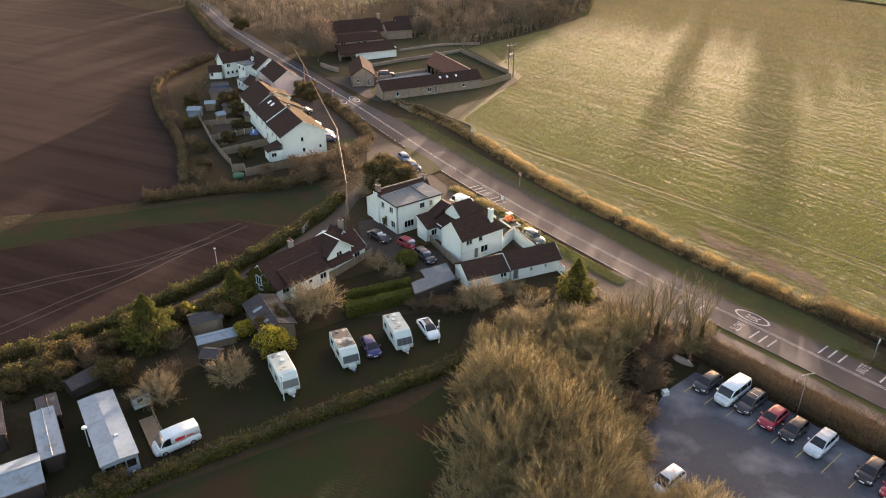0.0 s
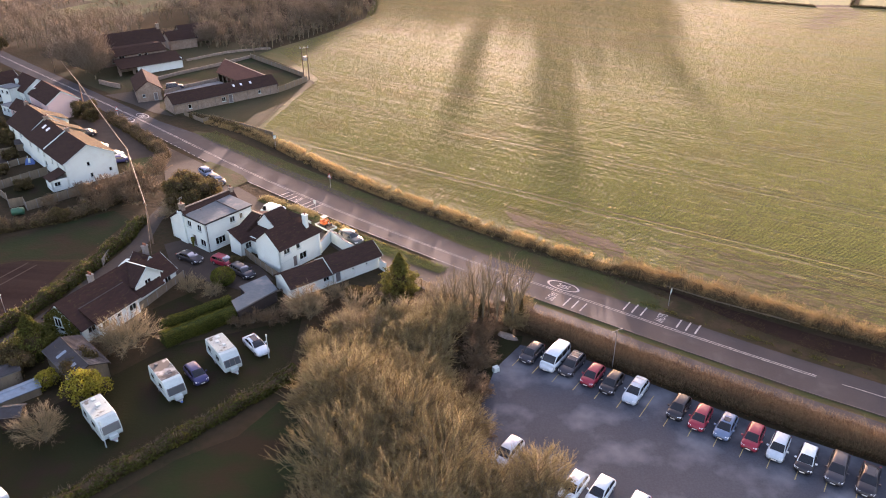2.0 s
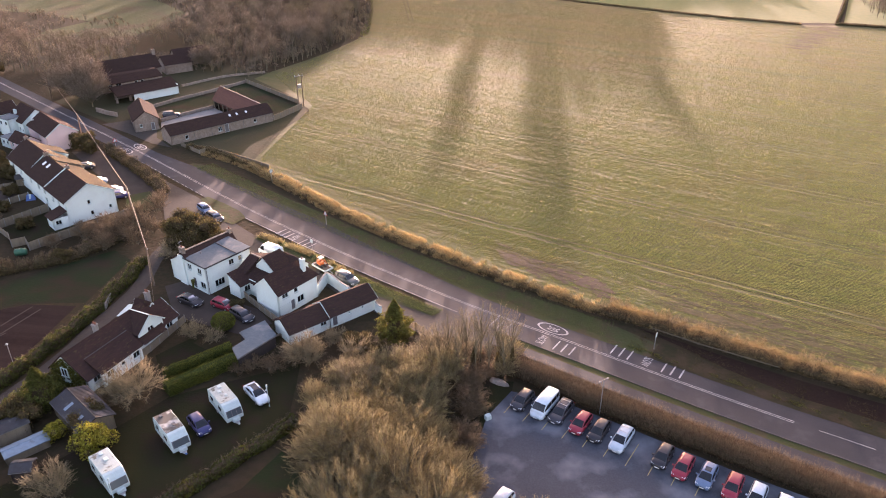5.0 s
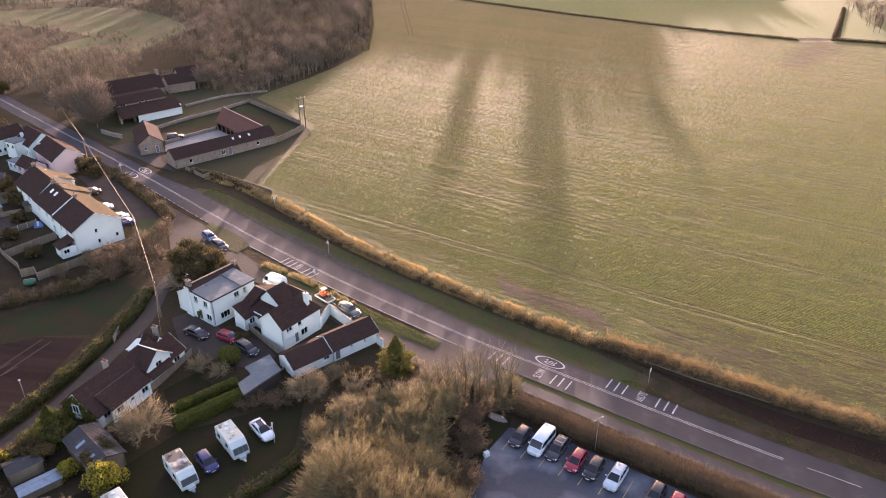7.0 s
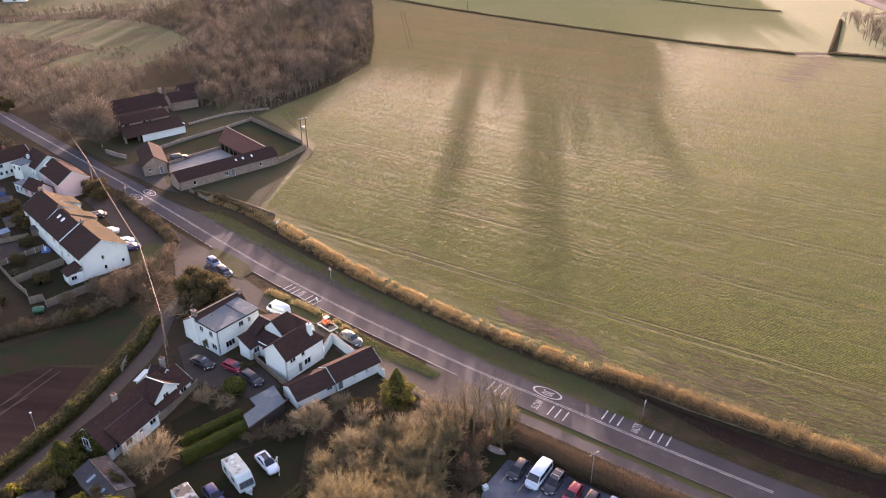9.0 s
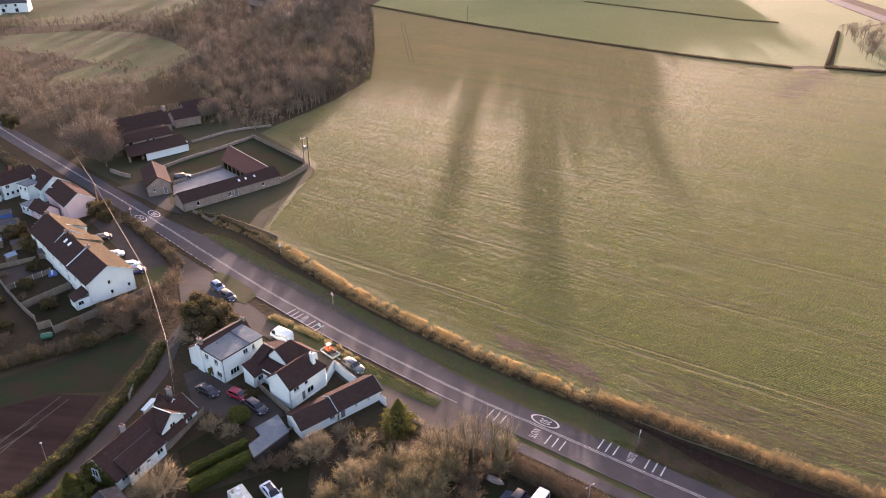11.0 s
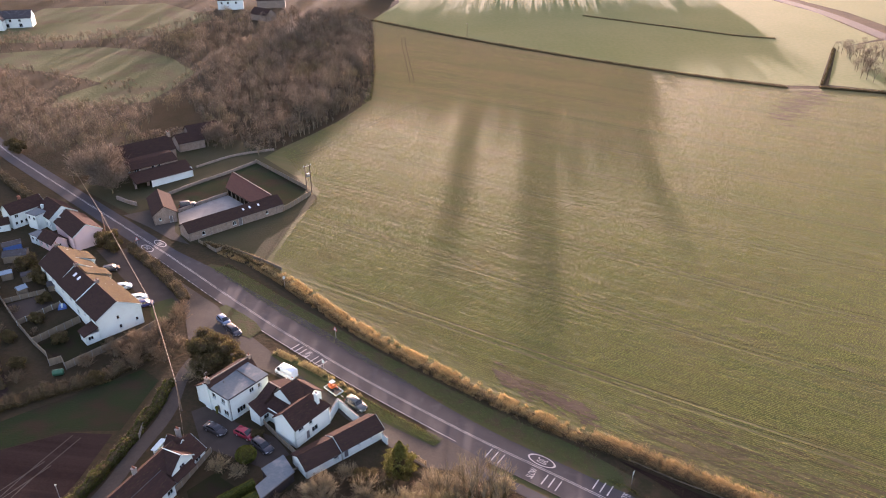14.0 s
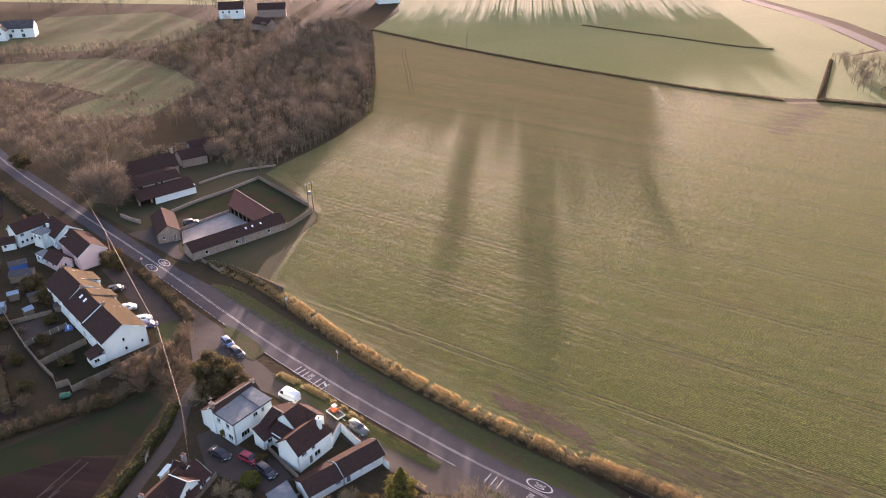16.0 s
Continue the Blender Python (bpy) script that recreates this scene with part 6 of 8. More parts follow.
olive = leafy("olive_shrub", "rounded olive-green shrub with brown leaves", "shrub", 4.2, 3.4, 8500, OLIVELEAF, size=(0.07, 0.16), k=26)
place(olive, [(-44.6, 119.5, 0, 1.15), (-65.0, 56.5, 80, 0.8), (-57.6, 69.0, 220, 0.5), (-61.5, 60.0, 20, 0.55), (-46.2, 41.5, 90, 0.5), (-55.4, 34.2, 0, 0.5), (-86.8, 168.6, 60, 0.9), (-84.4, 166.2, 160, 0.7), (-95.0, 149.6, 10, 0.75), (-101.5, 156.5, 90, 0.8), (-97.0, 153.0, 200, 0.6), (-90.5, 141.0, 250, 0.5), (-88.0, 133.0, 20, 0.5), (-79.5, 125.5, 70, 0.5), (-48.2, 121.5, 120, 1.1), (-46.0, 115.5, 220, 0.95), (-40.6, 117.0, 90, 0.7), (-60.5, 65.0, 70, 0.7), (-63.5, 53.0, 30, 0.75), (-52.5, 70.5, 0, 0.75), (-57.0, 55.5, 40, 0.7), (-66.5, 50.5, 140, 0.6), (-90.5, 126.0, 0, 0.5), (-101.0, 138.5, 60, 0.6), (-84.0, 117.0, 30, 0.5), (-97.0, 156.0, 110, 0.5), (-111.0, 154.0, 110, 0.6), (-12.5, 86.5, 30, 0.6), (-9.6, 84.5, 200, 0.55), (-44.2, 70.0, 260, 0.7),
              (-66.5, 112.5, 20, 0.5), (-32.3, 97.2, 30, 0.35), (-145.0, 236.0, 0, 1.0), (-99.0, 232.0, 50, 0.9)])
ball = leafy("clipped_bush", "clipped round dark green bush", "shrub", 2.6, 1.75, 3600, YELLOWLEAF, clipped=True, size=(0.06, 0.12))
place(ball, [(-33.0, 91.8, 0, 1.0)])
pads = leafy("cabbage_palm", "spiky pale green cabbage palm", "palm", 2.6, 1.5, 700, BRIGHTLEAF, size=(0.12, 0.4), k=5)
place(pads, [(-56.0, 70.5, 0, 1.0), (-54.2, 72.5, 80, 0.8)])

# hedges
hedge("beech_hedge", [(9.8, 81.3), (19.3, 74.6), (28.4, 68.7), (39.3, 61.7), (49.8, 54.9), (61.8, 47.1), (79.8, 35.2)], 3.2, 2.1, "thick brown-leaved beech hedge between car park and road", BEECH, 18000, HEDGETWIG, 60000, rag=0.12, size=(0.04, 0.08), core_h=0.66, spread=0.15, low_twig=0.05, twig_len=(0.5, 1.2))
hedge("tall_field_hedge", [(25.5, 95.6), (31.8, 92.3), (41.3, 86.3), (51.2, 80.3), (58.2, 76.3), (90, 56.3), (130, 31)], 2.8, 2.0, "tall dry brown growth along the crop field", BEECH, 2500, STRAW, 48000, rag=0.55, size=(0.04, 0.09), core_h=0.5, spread=0.3, low_twig=0.02, twig_len=(0.5, 1.1))
hedge("field_hedge", [(-44, 156.0), (-23, 133.8), (-9.8, 121.7), (1.8, 112.3), (12.2, 104.3), (21.7, 97.8), (27.0, 95.0)], 1.5, 1.1, "low ragged brown hedge along the edge of the crop field", OLIVELEAF, 3500, DRYSTEM, 18000, rag=0.8, size=(0.04, 0.1), core_h=0.5, spread=0.3, low_twig=0.02, twig_len=(0.5, 1.1))
hedge("barnside_hedge", [(-62, 168.5), (-55, 165.5), (-44.5, 157.0)], 1.2, 1.1, "low ragged hedge beside the farm entrance", OLIVELEAF, 2600, PALETWIG, 1400, rag=0.3)
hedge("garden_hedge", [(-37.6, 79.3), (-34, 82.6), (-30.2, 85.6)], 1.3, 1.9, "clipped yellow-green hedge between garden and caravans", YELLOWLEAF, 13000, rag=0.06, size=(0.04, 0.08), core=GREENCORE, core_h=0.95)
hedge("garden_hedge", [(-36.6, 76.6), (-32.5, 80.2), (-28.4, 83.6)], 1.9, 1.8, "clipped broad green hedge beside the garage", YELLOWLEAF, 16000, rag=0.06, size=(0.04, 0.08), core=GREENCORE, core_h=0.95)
hedge("paddock_hedge", [(-18.5, 71), (-20.8, 68.2), (-27.2, 61.2), (-34.2, 53.8), (-40.4, 46.9), (-47.5, 39), (-58, 30)], 1.7, 1.15, "ragged dark green hedge along the paddock", RAGGEDLEAF, 13000, GREYTWIG, 6000, rag=0.3)
hedge("lane_hedge", [(-52.4, 112.0), (-52.5, 105), (-53.3, 102.2), (-53.9, 97.0), (-54.9, 92.0), (-56.2, 87.5), (-57.8, 82.5), (-60.9, 75.0), (-65.0, 66.2), (-70.5, 58.4), (-80, 48)], 1.8, 1.7, "ragged sunlit olive hedge along the muddy lane", RAGGEDLEAF, 15000, PALETWIG, 3500, rag=0.3)
hedge("lane_hedge", [(-51.2, 83.5), (-53.6, 77.0), (-57.2, 70.4), (-63.2, 61.4), (-71, 51)], 1.6, 1.6, "dark green hedge between the lane and the gardens", LEAF, 9000, GREYTWIG, 3500, rag=0.35)
hedge("terrace_hedge", [(-86.5, 101), (-80, 105.8), (-72, 110.5), (-66, 113.5), (-60, 121)], 3.4, 1.3, "rough brown scrub hedge behind the terrace gardens", OLIVELEAF, 3500, HEDGETWIG, 15000, rag=0.7)
hedge("terrace_front_hedge", [(-79.5, 165.5), (-70.5, 156.0), (-64, 148.5), (-58.5, 141.5)], 2.4, 1.9, "rough brown shrubs between terrace parking and road", OLIVELEAF, 3000, HEDGETWIG, 10000, rag=0.7)
hedge("plough_hedge", [(-84, 110), (-97, 128), (-118, 150), (-131, 170), (-133, 198)], 2.0, 1.5, "rough scrubby hedge beside the ploughed field", OLIVELEAF, 4000, HEDGETWIG, 9000, rag=0.75)
hedge("roadside_hedge", [(-190, 272), (-152, 228), (-122, 198), (-112, 190)], 2.5, 2.0, "rough bare hedge along the main road", OLIVELEAF, 3500, GREYTWIG, 6000, rag=0.4)
hedge("far_hedge", [(-43, 460), (5, 415.5), (61, 370.6), (115, 333), (149, 313.8)], 3.2, 0.6, "brown hedge along the far side of the crop field", OLIVELEAF, 2500, TWIG, 26000, rag=0.5, size=(0.15, 0.3), core_h=0.5, low_twig=0.02)
hedge("far_hedge", [(88, 474), (109, 457.5), (137, 437), (163, 417), (182, 409)], 3.0, 0.35, "low brown hedge across the far pasture", OLIVELEAF, 1200, TWIG, 12000, rag=0.5, size=(0.15, 0.3), core_h=0.5, low_twig=0.02)
hedge("far_hedge", [(163, 313.5), (200, 300), (240, 282), (330, 238)], 2.6, 0.7, "low brown hedge continuing beyond the field gateway", OLIVELEAF, 3000, TWIG, 9000, rag=0.2, size=(0.2, 0.4))
hedge("far_hedge", [(166, 318), (184, 350), (203, 386)], 0.8, 0.5, "thin low hedge along the far pasture", OLIVELEAF, 2500, GREYTWIG, 1500, rag=0.2, size=(0.2, 0.4))


def scatter(poly, n):
    p = np.array(poly)
    lo, hi = p.min(0), p.max(0)
    out = []
    while len(out) < n:
        q = rng.uniform(lo, hi)
        inside = False
        for (x0, y0), (x1, y1) in zip(poly, poly[1:] + poly[:1]):
            if (y0 > q[1]) != (y1 > q[1]) and q[0] < (x1 - x0) * (q[1] - y0) / (y1 - y0) + x0:
                inside = not inside
        if inside:
            out.append(q)
    return np.array(out)


def wood(name, poly, n, label, mat, H=(5.5, 9.0), per=330, thick=0.024):
    """A far stand of leafless trees with rounded crowns, too many to count."""
    sets = []
    trunks = Geo()
    for x, y in scatter(poly, n):
        h = rng.uniform(*H)
        r = h * rng.uniform(0.36, 0.48)
        k = 5
        az = rng.uniform(0, 6.283, k)
        far = rng.uniform(0.2, 0.62, k) * r
        c = np.column_stack([x + far * np.cos(az), y + far * np.sin(az), h * rng.uniform(0.42, 0.78, k)])
        R = np.minimum(r * rng.uniform(0.42, 0.62, k), h - c[:, 2])
        q = rng.integers(0, k, per)
        d = unit(rng.normal(size=(per, 3)) + np.array([0, 0, 0.25]))
        b = c[q] + d * (R[q] * rng.uniform(0.25, 0.8, per))[:, None]
        w = d + rng.normal(size=(per, 3)) * 0.32 + np.array([0, 0, 0.2])
        sets.append(twig_set(b, w, R[q] * rng.uniform(0.3, 0.7, per), np.full(per, thick)))
        trunks.tube((x, y, -0.1), (x, y, h * 0.55), 0.14, 0.05, 4, False)
        for p in c[:3]:
            trunks.tube((x, y, h * 0.2), tuple(p), 0.07, 0.02, 3, False)
    for v, f in [joined(sets)]:
        tagged(part(name, tri_mesh(name, v, f), mat), label, "wood", kind="stuff")
    tagged(part(name + "_trunks", trunks, BARK), "trunks and limbs of the leafless wood", "wood", kind="stuff")


wood("bare_wood", [(-57, 240), (-48, 257), (-38, 288), (-38, 340), (-47, 455), (-78, 470), (-98, 420), (-112, 360), (-100, 318), (-104, 292), (-88, 262), (-78, 246)], 680, "dense leafless grey-brown wood beside the field", GREYTWIG, H=(5.5, 10.0))
wood("wood_edge_scrub", [(-60, 232), (-56, 241), (-47, 256), (-40, 270), (-30.5, 298), (-32.5, 344), (-42, 448), (-52, 448), (-42, 344), (-40, 302), (-52, 268), (-66, 248), (-100, 256), (-112, 240), (-84, 240)], 330, "low bare scrub along the edge of the wood", GREYTWIG, H=(2.0, 5.0), per=220, thick=0.02)
wood("tall_wood_edge", [(-56, 258), (-47, 262), (-39, 288), (-37, 330), (-39, 400), (-50, 400), (-52, 300)], 46, "taller leafless trees along the edge of the wood", GREYTWIG, H=(10, 13.5), per=500)
wood("bare_wood_west", [(-108, 252), (-103, 288), (-134, 280), (-168, 298), (-232, 366), (-270, 340), (-200, 275), (-152, 246), (-120, 226)], 330, "leafless grey-brown scrub wood along the main road", GREYTWIG, H=(5.0, 9.0))
wood("bare_wood_north", [(-228, 378), (-200, 390), (-158, 394), (-118, 362), (-100, 430), (-84, 476), (-150, 470), (-140, 440), (-160, 412), (-215, 396), (-262, 394)], 170, "leafless trees between the clearing and the parkland", GREYTWIG, H=(5.0, 10.0))
wood("clearing_scrub", [(-232, 372), (-205, 392), (-180, 398), (-150, 390), (-128, 370), (-106, 340), (-110, 300), (-118, 284), (-160, 280), (-168, 300), (-160, 318), (-190, 332), (-222, 344), (-214, 352), (-181, 342), (-150, 324), (-159, 300), (-156, 289), (-141, 291), (-123, 296), (-118, 320), (-118, 338), (-136, 364), (-156, 382), (-181, 388), (-202, 383)], 170, "low brown scrub round the edge of the clearing", GREYTWIG, H=(1.8, 4.5), per=200, thick=0.02)
wood("clearing_bush", [(-150, 318), (-138, 326), (-128, 316), (-132, 306), (-146, 308)], 20, "dark bushes standing in the clearing", HEDGETWIG, H=(1.5, 3.2), per=200, thick=0.02)
wood("park_scrub", [(-260, 396), (-215, 399), (-160, 417), (-140, 468), (-150, 474), (-165, 430), (-215, 408), (-262, 406)], 90, "rough bare scrub along the parkland edge", GREYTWIG, H=(2.0, 6.0), per=220, thick=0.022)
wood("far_copse", [(186, 322), (203, 384), (222, 380), (232, 300), (206, 296)], 110, "pale leafless copse beside the far road", GREYTWIG, H=(5, 9))
wood("far_trees", [(-190, 522), (-60, 530), (-20, 560), (-60, 620), (-300, 620), (-330, 540), (-265, 505)], 140, "distant leafless trees around the far houses", GREYTWIG, H=(12, 21), thick=0.04)
farm_tree = bare_tree("farm_tree", "broad leafless tree with grey-brown twigs beside the farmhouse", "tree", 9.5, 6.2, 130, 120, GREYTWIG, upright=0.5, low=0.12, trunk=0.22, twig=(0.5, 1.2), thick=0.016, branch=9, fan=0.4)
place(farm_tree, [(-104.5, 208.5, 0, 1.3), (-99.0, 202.0, 100, 0.95), (-113.0, 216.0, 200, 0.8), (-79.0, 244.0, 40, 0.8)])
# Unseen tall trees, added out of view to throw long shadows on the field.
row = bare_tree("unseen_shadow_tree", "unseen tall leafless tree placed to throw a long shadow on the field", "tree", 38.0, 6.5, 90, 110, GREYTWIG, upright=1.2, low=0.12, trunk=0.5, twig=(1.5, 3.5), thick=0.06)
place(row, [(45, 592, 0, 1.04), (69, 594, 80, 1.13), (106, 596, 160, 1.0), (76, 595, 30, 0.93), (84, 599, 300, 0.95), (91, 595, 40, 0.92), (99, 600, 200, 0.94), (114, 602, 250, 0.85), (58, 602, 10, 0.85)])

# Unseen woods added out of view to shade the upper field.
wood("unseen_shade_wood_east", [(116, 590), (196, 584), (196, 604), (116, 612)], 70, "unseen leafless wood added to shade the eastern field", GREYTWIG, H=(21, 26), per=300, thick=0.2)
wood("unseen_shade_wood", [(-60, 588), (118, 588), (118, 612), (-60, 612)], 170, "unseen leafless wood added beyond the pasture to shade the field", GREYTWIG, H=(28, 31.5), per=300, thick=0.24)

# long dead grass and verge grass
line = np.array(HEDGE_F)


def along(line, n, d0, d1):
    seg = np.diff(line, axis=0)
    ln = np.linalg.norm(seg, axis=1)
    cum = np.concatenate([[0], np.cumsum(ln)])
    s = rng.uniform(0, cum[-1], n)
    i = np.clip(np.searchsorted(cum, s) - 1, 0, len(seg) - 1)
    t = (s - cum[i]) / ln[i]
    d = rng.uniform(d0, d1, n)
    u = seg[i] / ln[i][:, None]
    p = line[i] + seg[i] * t[:, None] + np.column_stack([-u[:, 1], u[:, 0]]) * d[:, None]
    return np.column_stack([p, np.zeros(n)])


def tufts(p):
    """Thins blades out to uneven clumps."""
    w = np.sin(p[:, 0] * 0.7 + 1.3 * np.sin(p[:, 1] * 0.45)) + np.sin(p[:, 0] * 1.9 - p[:, 1] * 1.4) * 0.8 + 0.5 * np.sin(p[:, 0] * 4.1 + p[:, 1] * 3.3)
    return p[w + rng.uniform(-0.6, 0.6, len(p)) > 0.1 + np.clip((p[:, 0] - 10) / 25, -0.6, 0.15)]


part_of = line[(line[:, 0] > -58) & (line[:, 0] < 140)]
ob = part("dead_grass", tri_mesh("dead_grass", *blade_set(tufts(along(part_of, 150000, -1.8, 2.3)), rng.uniform(0.3, 1.05, 200000), 0.35, 0.03)), STRAW)
tagged(ob, "long golden dead grass along the field edge", "grass", kind="stuff")
rv = np.array([p for p in ROAD if 22 < p[0] < 110])
ob = part("verge_tufts", tri_mesh("verge_tufts", *blade_set(tufts(along(rv, 9000, 3.45, 4.3)), rng.uniform(0.15, 0.4, 9000), 0.5, 0.035)), CYPRESSLEAF)
tagged(ob, "sunlit yellow-green grass tufts along the road edge", "grass", kind="stuff")
ob = part("rough_verge_grass", tri_mesh("rough_verge_grass", *blade_set(tufts(along(rv, 22000, 4.0, 8.8)), rng.uniform(0.12, 0.4, 22000), 0.6, 0.03)), OLIVELEAF)
tagged(ob, "rough brown-green winter grass on the verge", "grass", kind="stuff")
rl = np.array([p for p in ROAD if -60 < p[0] < 24])
ob = part("verge_grass", tri_mesh("verge_grass", *blade_set(along(rl, 24000, 4.0, 8.3), rng.uniform(0.12, 0.35, 24000), 0.5, 0.03)), BLADE)
tagged(ob, "tufted green grass on the road verge", "grass", kind="stuff")
low_line = line[(line[:, 0] > 16) & (line[:, 0] < 140)]
ob = part("ditch_growth", tri_mesh("ditch_growth", *blade_set(along(low_line, 9000, -2.2, 0.2), rng.uniform(0.1, 0.5, 9000), 0.5, 0.03)), HEDGETWIG)
tagged(ob, "brown dead stems in the shaded ditch beside the road", "grass", kind="stuff")
bank = np.array(smooth_line([(-34.5, 121.6), (-23.8, 114.2), (-16, 107), (-1, 95.6)]))
bank_dry = bank[bank[:, 0] < -14.5]
ob = part("bank_grass", tri_mesh("bank_grass", *blade_set(along(bank, 9000, -0.8, 1.4), rng.uniform(0.15, 0.45, 9000), 0.45, 0.03)), BLADE)
stems = part("bank_stems", tri_mesh("bank_stems", *blade_set(tufts(along(bank_dry, 7000, -0.2, 1.4)), rng.uniform(0.3, 0.95, 7000), 0.4, 0.04)), DRYSTEM)
tagged(stems, "tall dry yellow stems on the bank before the houses", "grass", kind="stuff")
tagged(ob, "green and straw-coloured rough grass on the bank before the houses", "grass", kind="stuff")

# young crop standing in its drilled rows
def drilled(n, gap=0.5, turn=-31.0):
    """Feet of plants in rows, thinning out evenly with the distance from the village."""
    c, t = math.cos(radians(turn)), math.sin(radians(turn))
    r, th = np.exp(rng.uniform(math.log(88), math.log(470), n)), rng.uniform(radians(-33), radians(42), n)
    p = np.column_stack([r * np.sin(th), r * np.cos(th)])
    a, k = p[:, 0] * c + p[:, 1] * t, np.round((-p[:, 0] * t + p[:, 1] * c) / gap)
    row = np.sin(k * 12.9898) * 43758.5
    k = k * gap + rng.normal(size=n) * 0.07
    p = np.column_stack([a * c - k * t, a * t + k * c])
    lo = np.interp(p[:, 0], [q[0] for q in HEDGE_F], [q[1] for q in HEDGE_F]) + 2.2
    hi = np.interp(p[:, 0], [q[0] for q in north[::-1]], [q[1] for q in north[::-1]]) - 3
    left = np.interp(p[:, 1], [159, 173, 203, 218, 235, 254, 286, 340, 450], [-43.5, -41.5, -37, -46, -55, -46, -33, -33, -42]) + 0.2
    bare = np.sin(a * 0.33 + np.sin(k * 0.9) * 2.0) * 0.25 + np.sin(a * 0.9 + k * 2.7) * 0.3 + (row - np.floor(row) - 0.5) * 1.6
    wheel = np.abs(np.mod(-p[:, 0] * t + p[:, 1] * c - 113.5 + 12, 24.0) - 12)
    thin = np.clip((p[:, 1] - lo) / np.where(p[:, 0] > 20, 20.0, 9.0), 0.3, 1.0)
    ok = (p[:, 1] > lo) & (p[:, 1] < hi) & (p[:, 0] > left) & (bare + rng.uniform(-0.9, 0.9, n) > -0.7) & ((wheel < 0.75) | (wheel > 1.1)) & (rng.uniform(0, 1, n) < thin)
    p = p[ok]
    return np.column_stack([p, np.zeros(len(p))])


def row_blades(p, turn=-31.0):
    """Short runs of leaves along the row, each one leaning sheet."""
    n = len(p)
    s = np.array([math.cos(radians(turn)), math.sin(radians(turn)), 0.0])[None] * rng.uniform(0.12, 0.42, n)[:, None]
    top = np.column_stack([rng.normal(size=(n, 2)) * 0.08, rng.uniform(0.04, 0.10, n)])
    v = np.empty((n, 3, 3))
    v[:, 0], v[:, 1], v[:, 2] = p - s, p + s, p + top
    return v.reshape(-1, 3), np.arange(n * 3).reshape(n, 3)


crop_feet = drilled(1700000)
ob = part("young_crop", tri_mesh("young_crop", *row_blades(crop_feet)), CROPLEAF)
tagged(ob, "young green cereal crop standing in drilled rows", "crop", kind="stuff")

# ivy over the bungalow's end wall
q = np.column_stack([rng.uniform(-0.28, 0.02, 2600), rng.uniform(0.2, 6.4, 2600), rng.uniform(0.0, 1.0, 2600)])
q[:, 2] *= np.clip(2.2 + 2.6 * (1 - np.abs(q[:, 1] - 3.6) / 3.4), 0.4, 4.6)
q = q[(np.abs(q[:, 1] - 3.6) > 0.75) | (q[:, 2] < 0.8) | (q[:, 2] > 2.1)]
gw = part("attic_window", Geo().box((-0.34, 3.5, 3.3), (0.1, 1.2, 0.12)).box((-0.34, 3.5, 2.0), (0.16, 1.5, 0.12)).box((-0.34, 2.95, 2.65), (0.1, 0.14, 1.3)).box((-0.34, 4.05, 2.65), (0.1, 0.14, 1.3)).box((-0.34, 3.5, 2.65), (0.1, 0.08, 1.3)), PLASTIC, bg, "white framed window in the ivy-covered gable")
part("pane", Geo().box((-0.33, 3.5, 2.65), (0.03, 1.0, 1.2)), GLASS, gw)
part("ivy", tri_mesh("ivy", *leaf_set(q, rng.uniform(0.08, 0.18, len(q)))), LEAF, bg, "dark green ivy over the end wall")


# ---- vehicles ----
P_WHITE = paint("white", (0.54, 0.64, 0.69), coat=0.35, rough=0.55)
P_SILVER = paint("silver", (0.40, 0.49, 0.55), coat=0.35, rough=0.5, metal=0.15)
P_GREY = paint("dark_grey", (0.022, 0.024, 0.032), coat=0.4, rough=0.5)
P_BLACK = paint("black", (0.010, 0.010, 0.014), coat=0.4, rough=0.5)
P_RED = paint("red", (0.25, 0.010, 0.028), coat=0.4, rough=0.5)
P_BLUE = paint("blue_grey", (0.11, 0.17, 0.27), coat=0.4, rough=0.5, metal=0.2)
P_NAVY = paint("deep_blue", (0.020, 0.026, 0.11), coat=0.4, rough=0.5)
P_GREEN = paint("dark_green", (0.035, 0.05, 0.045))
PLATE_W = surface("white_plate", (0.75, 0.75, 0.73), (0.65, 0.65, 0.63), rough=0.5, bump=0.0)
PLATE_Y = surface("yellow_plate", (0.70, 0.52, 0.05), (0.62, 0.46, 0.05), rough=0.5, bump=0.0)

# length, width, height, belt, bonnet height, windscreen foot, roof front, roof rear, rear glass foot (shares of the length from the middle)
STYLES = {
    "hatch": (4.0, 1.76, 1.48, 0.95, 0.90, 0.30, 0.09, -0.36, -0.488),
    "estate": (4.55, 1.82, 1.48, 0.95, 0.88, 0.27, 0.06, -0.40, -0.488),
    "saloon": (4.55, 1.80, 1.42, 0.94, 0.86, 0.25, 0.03, -0.22, -0.40),
    "suv": (4.6, 1.90, 1.75, 1.10, 1.02, 0.21, 0.09, -0.43, -0.488),
    "van": (5.1, 1.95, 1.96, 1.14, 1.04, 0.38, 0.25, -0.47, -0.492),
    "big_van": (4.9, 1.92, 2.15, 1.14, 1.04, 0.39, 0.25, -0.48, -0.492),
}


